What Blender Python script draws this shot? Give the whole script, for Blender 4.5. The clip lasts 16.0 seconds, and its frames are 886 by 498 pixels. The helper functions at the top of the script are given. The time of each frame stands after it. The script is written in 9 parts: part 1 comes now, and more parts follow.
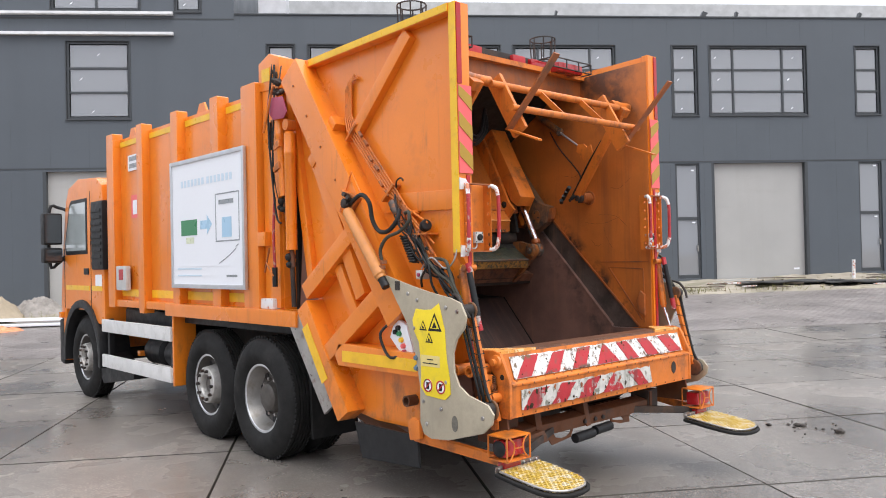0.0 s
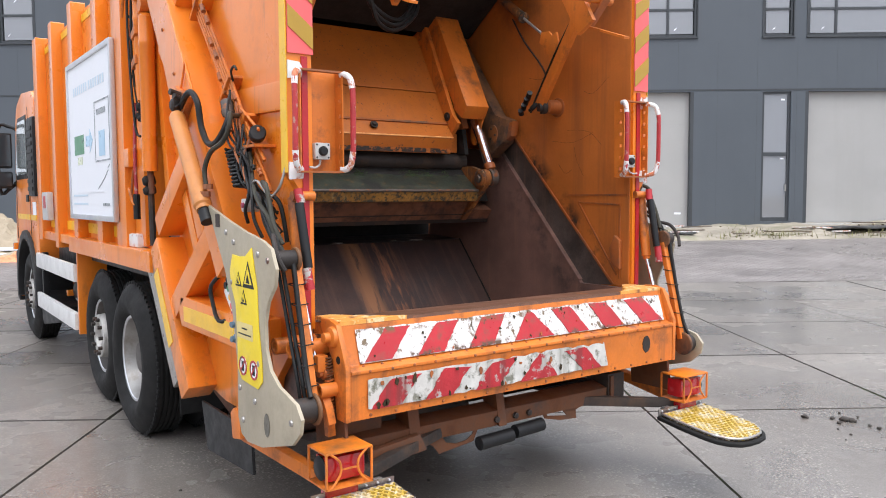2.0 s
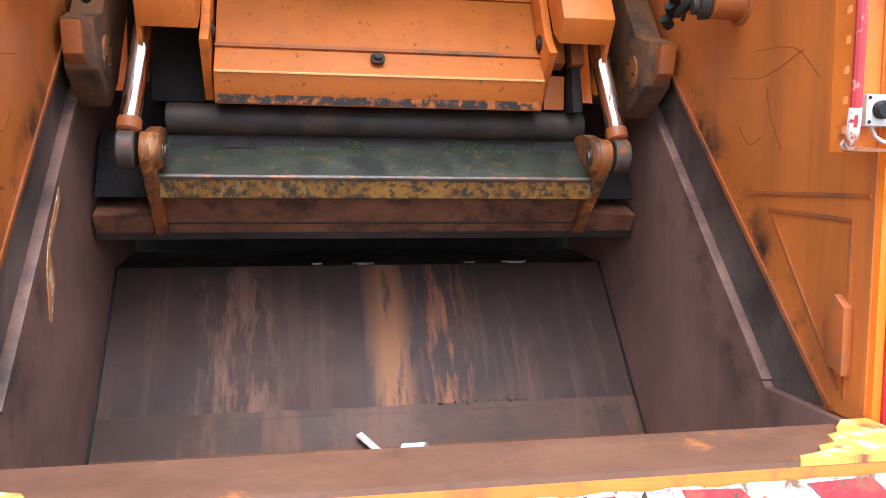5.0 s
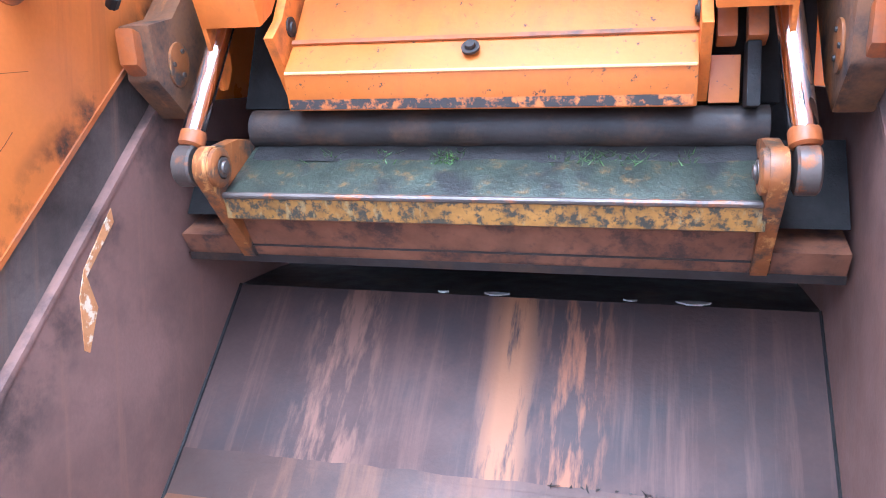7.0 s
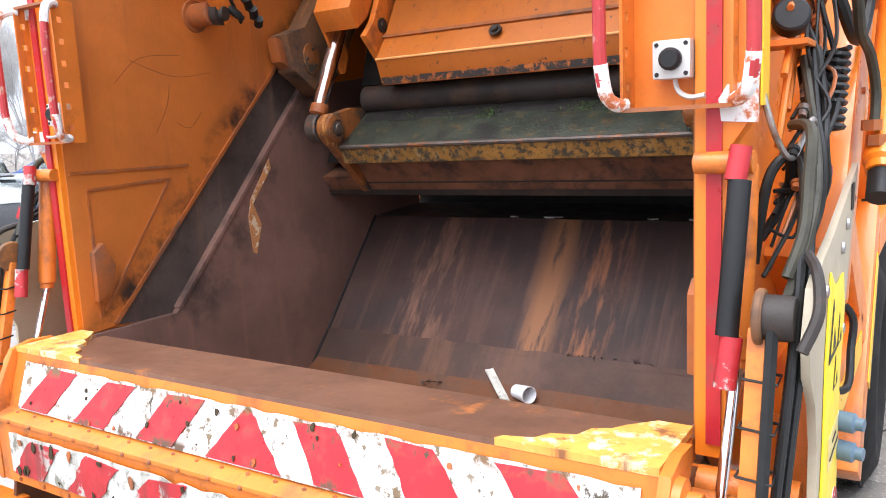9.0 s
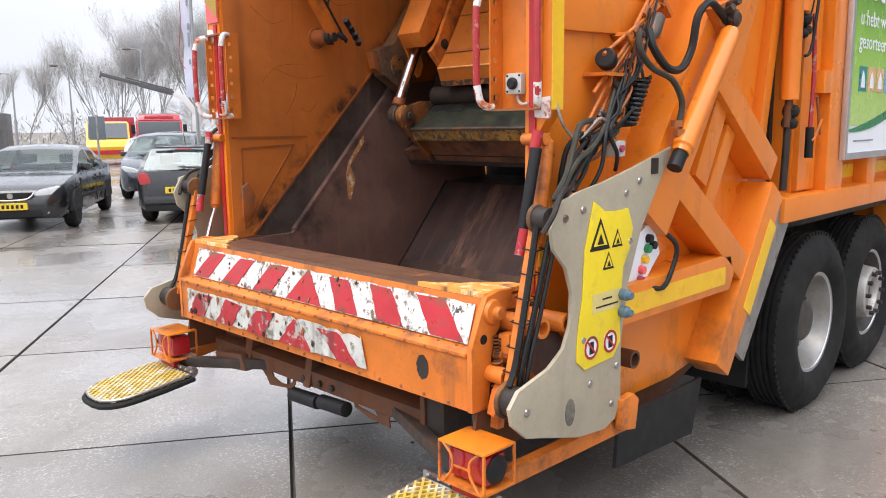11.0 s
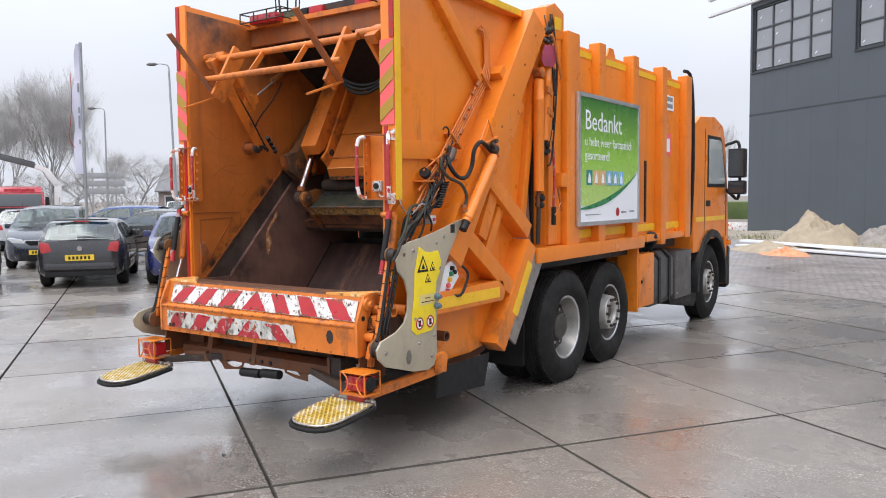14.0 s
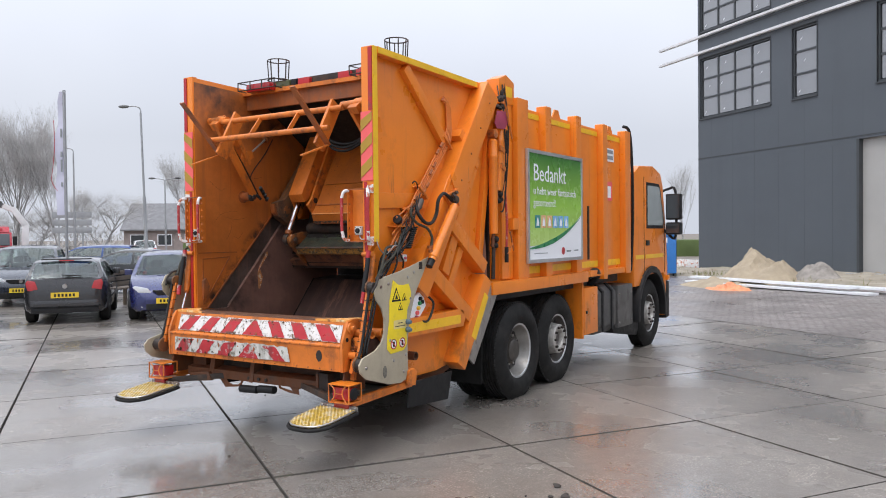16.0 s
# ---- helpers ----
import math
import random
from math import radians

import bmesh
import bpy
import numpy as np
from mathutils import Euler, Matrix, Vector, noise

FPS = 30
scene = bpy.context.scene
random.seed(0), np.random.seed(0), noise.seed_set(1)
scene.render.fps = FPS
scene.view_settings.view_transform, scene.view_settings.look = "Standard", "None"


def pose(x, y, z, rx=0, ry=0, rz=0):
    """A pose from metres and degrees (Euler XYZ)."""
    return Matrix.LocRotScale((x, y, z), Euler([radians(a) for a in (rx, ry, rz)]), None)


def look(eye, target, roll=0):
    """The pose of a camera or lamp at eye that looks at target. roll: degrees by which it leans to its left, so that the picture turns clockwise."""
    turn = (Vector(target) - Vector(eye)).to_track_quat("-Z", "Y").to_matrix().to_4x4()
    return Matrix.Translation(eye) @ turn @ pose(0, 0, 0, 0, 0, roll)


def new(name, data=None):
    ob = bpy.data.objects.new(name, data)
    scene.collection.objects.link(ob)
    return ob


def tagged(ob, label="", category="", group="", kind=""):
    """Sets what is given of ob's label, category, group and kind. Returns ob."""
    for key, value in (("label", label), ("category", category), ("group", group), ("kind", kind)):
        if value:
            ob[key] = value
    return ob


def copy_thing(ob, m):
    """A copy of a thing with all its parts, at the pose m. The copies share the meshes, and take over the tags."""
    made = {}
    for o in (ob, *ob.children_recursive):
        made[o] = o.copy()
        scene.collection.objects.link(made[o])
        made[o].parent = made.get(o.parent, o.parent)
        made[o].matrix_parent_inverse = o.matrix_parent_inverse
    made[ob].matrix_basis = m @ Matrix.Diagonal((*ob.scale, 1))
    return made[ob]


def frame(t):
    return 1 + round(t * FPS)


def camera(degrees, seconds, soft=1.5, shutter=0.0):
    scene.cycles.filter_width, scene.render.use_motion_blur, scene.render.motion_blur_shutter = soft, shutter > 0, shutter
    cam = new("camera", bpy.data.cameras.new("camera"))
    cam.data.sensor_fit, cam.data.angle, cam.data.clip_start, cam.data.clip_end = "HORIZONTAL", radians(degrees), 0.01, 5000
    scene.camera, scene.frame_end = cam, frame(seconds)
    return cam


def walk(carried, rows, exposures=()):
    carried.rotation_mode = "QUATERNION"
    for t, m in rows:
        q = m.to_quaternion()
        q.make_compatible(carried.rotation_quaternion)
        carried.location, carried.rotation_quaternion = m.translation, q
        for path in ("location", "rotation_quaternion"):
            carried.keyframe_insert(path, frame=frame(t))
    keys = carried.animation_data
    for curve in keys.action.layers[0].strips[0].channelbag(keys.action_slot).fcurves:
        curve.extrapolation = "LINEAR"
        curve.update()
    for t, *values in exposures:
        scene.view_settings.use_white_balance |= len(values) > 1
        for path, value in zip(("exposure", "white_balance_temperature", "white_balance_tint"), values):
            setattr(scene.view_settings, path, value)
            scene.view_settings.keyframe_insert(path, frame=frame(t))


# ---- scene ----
cam = camera(58.9, 16.0, soft=1.0)
PATH = [
    (0, (-4.551, -3.26, 1.663), (-3.202, -1.783, 1.687), -1.3),
    (0.5, (-4.069, -3.165, 1.635), (-2.753, -1.659, 1.639), -1.5),
    (1, (-3.584, -3.063, 1.664), (-2.307, -1.524, 1.631), -1.3),
    (1.5, (-3.093, -2.907, 1.633), (-1.867, -1.328, 1.555), -0.9),
    (2, (-2.551, -2.775, 1.594), (-1.389, -1.154, 1.461), -0.3),
    (2.5, (-2.07, -2.611, 1.603), (-0.984, -0.943, 1.417), 0.4),
    (3, (-1.572, -2.373, 1.609), (-0.573, -0.656, 1.374), 1.0),
    (3.5, (-1.143, -2.174, 1.599), (-0.292, -0.383, 1.336), 0.9),
    (4, (-0.814, -1.904, 1.614), (-0.101, -0.053, 1.359), 1.4),
    (4.2, (-0.694, -1.779, 1.614), (-0.048, 0.1, 1.386), 1.1),
    (6.3, (0.135, -0.72, 1.673), (0.043, 1.272, 1.52), 0.0),
    (6.5, (0.203, -0.689, 1.682), (0.028, 1.298, 1.533), -0.1),
    (7, (0.464, -0.662, 1.736), (-0.036, 1.261, 1.514), 0.3),
    (7.5, (0.572, -0.812, 1.703), (-0.05, 1.077, 1.487), -0.3),
    (8, (0.73, -1.028, 1.706), (0.042, 0.832, 1.446), -0.9),
    (8.5, (1.054, -1.123, 1.692), (0.176, 0.652, 1.411), -2.3),
    (10.8, (2.667, -1.76, 1.66), (1.27, -0.367, 1.332), -0.6),
    (11, (2.79, -1.871, 1.648), (1.394, -0.473, 1.339), -0.7),
    (11.5, (3.119, -2.183, 1.671), (1.753, -0.746, 1.412), -0.7),
    (12, (3.449, -2.458, 1.679), (2.123, -0.975, 1.467), -0.4),
    (12.5, (3.696, -2.841, 1.675), (2.422, -1.309, 1.51), 0.0),
    (13, (3.927, -3.22, 1.706), (2.725, -1.627, 1.57), 0.2),
    (13.5, (4.199, -3.5, 1.693), (3.021, -1.889, 1.568), -0.3),
    (14, (4.403, -3.796, 1.712), (3.256, -2.163, 1.581), -0.5),
    (14.5, (4.607, -4.125, 1.711), (3.484, -2.474, 1.588), -0.4),
    (15, (4.822, -4.38, 1.714), (3.718, -2.716, 1.611), -0.4),
    (15.5, (5.001, -4.607, 1.741), (3.907, -2.934, 1.673), -0.5),
    (16, (5.033, -4.749, 1.748), (3.956, -3.063, 1.713), -0.6),
]
EXPOSURES = [(0, 0.44, 6450, 10), (1.5, 0.50, 6350, 10), (2.5, 0.62, 6200, 10), (3.2, 0.75, 6050, 10), (4.2, 0.92, 5900, 10), (6.3, 2.68, 5850, 10), (6.5, 2.75, 5650, 10), (7.0, 2.75, 4700, 10), (7.5, 2.74, 4350, 10), (8.0, 2.35, 5050, 10), (8.5, 1.55, 5800, 10), (8.7, 1.4, 6000, 10), (10.8, 0.62, 6450, 10), (12.5, 0.46, 6400, 10), (14, 0.33, 6350, 10), (16, 0.15, 6300, 10)]
walk(cam, [(t, look(eye, target, roll)) for t, eye, target, roll in PATH], EXPOSURES)

# ---- sky and light: flat winter overcast ----
SUN_UP, SUN_TURN = radians(62), radians(180)
world = bpy.data.worlds.new("overcast_sky")
scene.world = world
world.use_nodes = True
wn, wl = world.node_tree.nodes, world.node_tree.links
sky = wn.new("ShaderNodeTexSky")
sky.sky_type, sky.sun_disc = "NISHITA", False
sky.sun_elevation, sky.sun_rotation = SUN_UP, SUN_TURN
sky.dust_density, sky.ozone_density = 6.0, 0.6
sky_soft = wn.new("ShaderNodeHueSaturation")
sky_soft.inputs["Saturation"].default_value = 0.35
sky_scale = wn.new("ShaderNodeVectorMath")
sky_scale.operation = "SCALE"
sky_scale.inputs["Scale"].default_value = 0.055
sky_coord = wn.new("ShaderNodeTexCoord")
cloud = wn.new("ShaderNodeTexNoise")
cloud.inputs["Scale"].default_value, cloud.inputs["Detail"].default_value = 1.6, 4
cloud_ramp = wn.new("ShaderNodeValToRGB")
cloud_ramp.color_ramp.elements[0].position, cloud_ramp.color_ramp.elements[0].color = 0.3, (0.66, 0.69, 0.77, 1)
cloud_ramp.color_ramp.elements[1].position, cloud_ramp.color_ramp.elements[1].color = 0.75, (0.80, 0.82, 0.88, 1)
sky_mix = wn.new("ShaderNodeMix")
sky_mix.data_type = "RGBA"
sky_mix.inputs["Factor"].default_value = 0.8
wl.new(sky.outputs["Color"], sky_soft.inputs["Color"])
wl.new(sky_soft.outputs["Color"], sky_scale.inputs[0])
wl.new(sky_coord.outputs["Generated"], cloud.inputs["Vector"])
wl.new(cloud.outputs["Fac"], cloud_ramp.inputs["Fac"])
wl.new(sky_scale.outputs["Vector"], sky_mix.inputs[6])
wl.new(cloud_ramp.outputs["Color"], sky_mix.inputs[7])
# an overcast sky is about three times as bright overhead as at the horizon
sky_axis, sky_rise = wn.new("ShaderNodeSeparateXYZ"), wn.new("ShaderNodeMapRange")
sky_rise.inputs["From Min"].default_value, sky_rise.inputs["From Max"].default_value = 0.12, 1.0
sky_rise.inputs["To Min"].default_value, sky_rise.inputs["To Max"].default_value = 1.03, 2.7
wl.new(sky_coord.outputs["Generated"], sky_axis.inputs[0])
wl.new(sky_axis.outputs["Z"], sky_rise.inputs["Value"])
wl.new(sky_rise.outputs["Result"], wn["Background"].inputs["Strength"])
wl.new(sky_mix.outputs[2], wn["Background"].inputs["Color"])
sun = new("sun", bpy.data.lights.new("sun", "SUN"))
sun.data.energy, sun.data.angle, sun.data.color = 1.35, radians(40), (1.0, 0.96, 0.9)
sun.matrix_world = look((0, 0, 30), (0 - 30 * math.sin(SUN_TURN) / math.tan(SUN_UP), 0 - 30 * math.cos(SUN_TURN) / math.tan(SUN_UP), 0))


# ---- materials ----
def surface(name, col, rough=0.5, metal=0.0, var=0.15, scale=2.5, fine=70.0, bump=0.06, stain=None, streak=None, wet=0.0, coat=0.0, spread=0.0, run=(1, 1, 0.06), spec=0.5):
    """Procedural surface. stain and streak: (colour, amount 0..1, scale, softness). spread: variation from piece to piece."""
    m = bpy.data.materials.new(name)
    m.use_nodes = True
    n, l = m.node_tree.nodes, m.node_tree.links
    b = n["Principled BSDF"]
    tc = n.new("ShaderNodeTexCoord")

    def noise_tex(s, detail=6, stretch=None, rough_n=0.6):
        t = n.new("ShaderNodeTexNoise")
        t.inputs["Scale"].default_value, t.inputs["Detail"].default_value, t.inputs["Roughness"].default_value = s, detail, rough_n
        if stretch:
            mp = n.new("ShaderNodeMapping")
            mp.inputs["Scale"].default_value = stretch
            l.new(tc.outputs["Object"], mp.inputs["Vector"])
            l.new(mp.outputs["Vector"], t.inputs["Vector"])
        else:
            l.new(tc.outputs["Object"], t.inputs["Vector"])
        return t.outputs["Fac"]

    def mapped(v, a, c, lo=0.0, hi=1.0):
        r = n.new("ShaderNodeMapRange")
        r.inputs["From Min"].default_value, r.inputs["From Max"].default_value = a, c
        r.inputs["To Min"].default_value, r.inputs["To Max"].default_value = lo, hi
        l.new(v, r.inputs["Value"])
        return r.outputs["Result"]

    def mixed(f, a, c):
        x = n.new("ShaderNodeMix")
        x.data_type = "RGBA"
        for sock, v in ((x.inputs["Factor"], f), (x.inputs[6], a), (x.inputs[7], c)):
            if isinstance(v, (tuple, float, int)):
                sock.default_value = (*v, 1) if isinstance(v, tuple) else v
            else:
                l.new(v, sock)
        return x.outputs[2]

    big, small = noise_tex(scale), noise_tex(fine, 3)
    lo = tuple(c * (1 - var) for c in col)
    hi = tuple(min(1, c * (1 + var)) for c in col)
    out = mixed(mapped(big, 0.3, 0.7), lo, hi)
    out = mixed(mapped(small, 0.35, 0.65, 0, 0.35 * var + 0.05), out, tuple(c * 0.6 for c in col))
    rgh = mapped(noise_tex(scale * 2.3, 5), 0.3, 0.7, max(0.02, rough - 0.1), min(1, rough + 0.1))
    for marks, stretch in ((stain, None), (streak, run)):
        if marks:
            c2, amount, s, soft_e = marks
            f = mapped(noise_tex(s, 8, stretch, 0.68), 0.62 - 0.3 * amount, 0.62 - 0.3 * amount + soft_e)
            out = mixed(f, out, c2)
    if spread:
        oi = n.new("ShaderNodeObjectInfo")
        hsv = n.new("ShaderNodeHueSaturation")
        l.new(mapped(oi.outputs["Random"], 0, 1, 1 - spread, 1 + spread), hsv.inputs["Value"])
        l.new(out, hsv.inputs["Color"])
        out = hsv.outputs["Color"]
    if wet:
        w = mapped(noise_tex(0.55, 5), 0.42, 0.62)
        x = n.new("ShaderNodeMath")
        x.operation = "MULTIPLY_ADD"
        x.inputs[1].default_value = -wet
        l.new(w, x.inputs[0])
        l.new(rgh, x.inputs[2])
        x.use_clamp = True
        rgh = x.outputs["Value"]
        out = mixed(mapped(w, 0, 1, 0, 0.35), out, tuple(c * 0.55 for c in col))
    l.new(out, b.inputs["Base Color"])
    l.new(rgh, b.inputs["Roughness"])
    b.inputs["Metallic"].default_value = metal
    b.inputs["Specular IOR Level"].default_value = spec
    b.inputs["Coat Weight"].default_value = coat
    b.inputs["Coat Roughness"].default_value = 0.12
    if bump:
        bp = n.new("ShaderNodeBump")
        bp.inputs["Strength"].default_value, bp.inputs["Distance"].default_value = min(1, bump * 4), 0.004
        l.new(small, bp.inputs["Height"])
        l.new(bp.outputs["Normal"], b.inputs["Normal"])
    return m


GRIME = (0.09, 0.065, 0.05)
RUST = (0.16, 0.055, 0.025)
ORANGE = surface("orange_paint", (0.80, 0.218, 0.015), 0.34, var=0.08, scale=1.2, bump=0.02, stain=((0.52, 0.14, 0.02), 0.16, 4.0, 0.30), streak=((0.46, 0.13, 0.025), 0.16, 11.0, 0.3), coat=0.25)
ORANGE_WORN = surface("worn_orange_paint", (0.66, 0.18, 0.022), 0.46, var=0.18, scale=4, bump=0.05, stain=(RUST, 0.34, 6.0, 0.18), streak=((0.22, 0.08, 0.03), 0.27, 9.0, 0.3))
ORANGE_OLD = surface("grimy_orange_paint", (0.40, 0.11, 0.022), 0.52, var=0.25, scale=5, bump=0.06, stain=(GRIME, 0.55, 5.0, 0.25), streak=(RUST, 0.4, 8.0, 0.3))
PANEL_IN = surface("orange_inner_panel_paint", (0.57, 0.168, 0.030), 0.45, var=0.15, scale=2, bump=0.03, stain=((0.34, 0.10, 0.02), 0.32, 2.2, 0.4), streak=((0.25, 0.08, 0.03), 0.34, 6.0, 0.3))
STEEL_BROWN = surface("rubbed_brown_steel", (0.21, 0.115, 0.09), 0.42, 0.0, var=0.3, scale=2.0, bump=0.04, stain=((0.11, 0.062, 0.052), 0.45, 2.5, 0.3), streak=((0.27, 0.14, 0.095), 0.26, 14.0, 0.25))
STEEL_FLOOR = surface("scoured_hopper_floor_steel", (0.070, 0.040, 0.034), 0.64, 0.0, var=0.4, scale=1.5, bump=0.08, stain=((0.040, 0.031, 0.031), 0.5, 2.6, 0.25), streak=((0.118, 0.064, 0.050), 0.34, 15.0, 0.25), run=(1, 0.06, 0.06), spec=0.22)
STEEL_TROUGH = surface("scoured_trough_steel", (0.085, 0.046, 0.035), 0.6, 0.0, spec=0.25, var=0.4, scale=2.2, bump=0.08, stain=((0.055, 0.035, 0.030), 0.5, 3.5, 0.2), streak=((0.17, 0.08, 0.045), 0.34, 9.0, 0.25), run=(1, 0.1, 0.1))
STEEL_DARK = surface("greasy_dark_steel", (0.036, 0.029, 0.026), 0.55, 0.0, spec=0.3, var=0.4, scale=5, bump=0.08, stain=((0.09, 0.05, 0.03), 0.35, 6.0, 0.2))
MOSSY = surface("mossy_blade_steel", (0.034, 0.041, 0.030), 0.42, 0.0, var=0.5, scale=9, bump=0.16, stain=((0.15, 0.085, 0.025), 0.24, 22.0, 0.16), streak=((0.02, 0.02, 0.019), 0.35, 7.0, 0.12))
CHROME = surface("chromed_rod", (0.80, 0.80, 0.82), 0.12, 1.0, var=0.03, bump=0.0)
BARE = surface("worn_bare_steel", (0.42, 0.40, 0.38), 0.35, 0.8, var=0.2, scale=8, bump=0.05, stain=(RUST, 0.3, 9.0, 0.2))
RUBBER = surface("tyre_rubber", (0.016, 0.0155, 0.015), 0.75, spec=0.22, var=0.3, scale=5, bump=0.06, stain=((0.04, 0.037, 0.034), 0.35, 4.0, 0.4))
BLACK = surface("black_plastic", (0.012, 0.012, 0.013), 0.5, spec=0.32, var=0.25, scale=6, bump=0.04, stain=((0.03, 0.028, 0.026), 0.25, 5.0, 0.4))
HOSE = surface("black_rubber_hose", (0.012, 0.012, 0.012), 0.5, spec=0.35, var=0.3, scale=20, bump=0.04)
HOSE_GREEN = surface("algae_stained_hose", (0.045, 0.042, 0.030), 0.6, spec=0.35, var=0.3, scale=15, bump=0.05)
YELLOW = surface("reflective_yellow_tape", (0.86, 0.50, 0.02), 0.35, var=0.08, scale=6, bump=0.01, stain=((0.6, 0.3, 0.03), 0.25, 8.0, 0.3))
YELLOW_WARN = surface("yellow_warning_plate", (0.88, 0.66, 0.02), 0.4, var=0.06, scale=6, bump=0.01, stain=((0.5, 0.38, 0.08), 0.2, 9.0, 0.3))
RED = surface("red_reflective_tape", (0.44, 0.018, 0.026), 0.35, var=0.15, scale=7, bump=0.02, stain=((0.28, 0.05, 0.04), 0.3, 14.0, 0.15))
RED_SALMON = surface("salmon_reflective_tape", (0.85, 0.13, 0.13), 0.4, var=0.05, scale=7, bump=0.01)
OCHRE = surface("ochre_reflective_tape", (0.42, 0.25, 0.03), 0.4, var=0.05, scale=7, bump=0.01)
WHITE_TAPE = surface("white_reflective_tape", (0.70, 0.68, 0.66), 0.4, var=0.10, scale=7, bump=0.02, stain=((0.16, 0.11, 0.06), 0.22, 26.0, 0.05), streak=((0.4, 0.37, 0.33), 0.3, 14.0, 0.2))
WHITE_WORN = surface("scraped_white_tape", (0.58, 0.565, 0.53), 0.5, var=0.2, scale=9, bump=0.06, stain=((0.16, 0.155, 0.115), 0.34, 13.0, 0.09), streak=((0.30, 0.29, 0.25), 0.34, 12, 0.15))
RED_WORN = surface("scraped_red_tape", (0.42, 0.022, 0.03), 0.5, var=0.2, scale=9, bump=0.06, stain=((0.40, 0.38, 0.35), 0.20, 11.0, 0.04), streak=((0.20, 0.03, 0.03), 0.3, 12, 0.15))
WHITE = surface("white_board_film", (0.83, 0.84, 0.87), 0.5, var=0.0, scale=3, bump=0.0)
ALU = surface("brushed_aluminium", (0.62, 0.62, 0.63), 0.4, 0.85, var=0.1, scale=6, bump=0.03)
RIM_LIGHT = surface("silver_rim_paint", (0.31, 0.295, 0.275), 0.38, 0.6, var=0.15, scale=7, bump=0.03, stain=((0.16, 0.12, 0.09), 0.35, 8.0, 0.3))
RIM_DISC = surface("dirty_rim_disc", (0.085, 0.075, 0.066), 0.5, 0.3, var=0.3, scale=7, bump=0.04, stain=((0.12, 0.10, 0.085), 0.35, 8.0, 0.3))
RIM = surface("grey_rim_paint", (0.11, 0.10, 0.092), 0.5, 0.3, var=0.25, scale=7, bump=0.04, stain=((0.07, 0.055, 0.045), 0.5, 8.0, 0.3))
NYLON = surface("scuffed_grey_nylon_plate", (0.43, 0.37, 0.27), 0.5, var=0.16, scale=4, bump=0.04, stain=((0.20, 0.175, 0.125), 0.46, 4.0, 0.35), streak=((0.3, 0.27, 0.2), 0.25, 8.0, 0.3))
WHITE_PAINT = surface("chipped_white_paint", (0.74, 0.73, 0.72), 0.45, var=0.1, scale=10, bump=0.05, stain=((0.5, 0.14, 0.05), 0.28, 14.0, 0.06))
RED_PAINT = surface("chipped_red_paint", (0.40, 0.03, 0.035), 0.42, var=0.2, scale=10, bump=0.05, stain=((0.45, 0.25, 0.2), 0.2, 22.0, 0.05))
PURPLE = surface("faded_magenta_guard", (0.36, 0.05, 0.10), 0.45, var=0.15, scale=6, bump=0.02)
GREY_BOX = surface("grey_plastic_box", (0.52, 0.51, 0.49), 0.45, var=0.08, scale=9, bump=0.02)
LAMP_RED = surface("red_lamp_lens", (0.40, 0.012, 0.015), 0.15, var=0.2, scale=12, bump=0.0, coat=0.6)
LAMP_AMBER = surface("amber_lamp_lens", (0.75, 0.22, 0.02), 0.2, var=0.1, scale=12, bump=0.0, coat=0.6)
LAMP_GREEN = surface("dull_green_lens", (0.09, 0.10, 0.05), 0.3, var=0.2, bump=0.0)
GRATE = surface("yellow_step_grating", (0.58, 0.39, 0.06), 0.42, var=0.3, scale=14, bump=0.05, stain=((0.62, 0.57, 0.45), 0.42, 14.0, 0.14), streak=((0.66, 0.60, 0.48), 0.3, 30.0, 0.1))
# pale base colour stands in for bright sky in the cab glass
CAB_GLASS = surface("sky_paled_cab_glass", (0.42, 0.46, 0.45), 0.05, var=0.12, scale=1.5, bump=0.0, coat=1.0)
# black of packed grease; also put in for shade inside hollows
GREASE_SHADE = surface("black_grease_and_shade", (0.018, 0.016, 0.015), 0.7, spec=0.25, var=0.4, scale=9, bump=0.15)
WHITE_RAIL = surface("white_painted_guard_rail", (0.68, 0.67, 0.65), 0.45, 0.0, var=0.1, scale=5, bump=0.02, stain=((0.42, 0.40, 0.37), 0.3, 6.0, 0.3))
# darker brown-orange for parts low down and inside
UNDER = surface("dark_brown_orange_steel", (0.15, 0.055, 0.022), 0.6, spec=0.3, var=0.35, scale=6, bump=0.08, stain=((0.05, 0.036, 0.03), 0.6, 6.0, 0.3))
SHEET_PINK = surface("scraped_paint_patch", (0.55, 0.24, 0.09), 0.5, var=0.25, scale=20, bump=0.04, stain=((0.75, 0.6, 0.42), 0.35, 25.0, 0.06))
GLASS_CAR = surface("dark_tinted_glass", (0.03, 0.035, 0.04), 0.06, var=0.05, bump=0.0, coat=1.0)
LEAF_GREEN = surface("sprouting_weed", (0.075, 0.16, 0.025), 0.6, var=0.3, scale=20, bump=0.0)


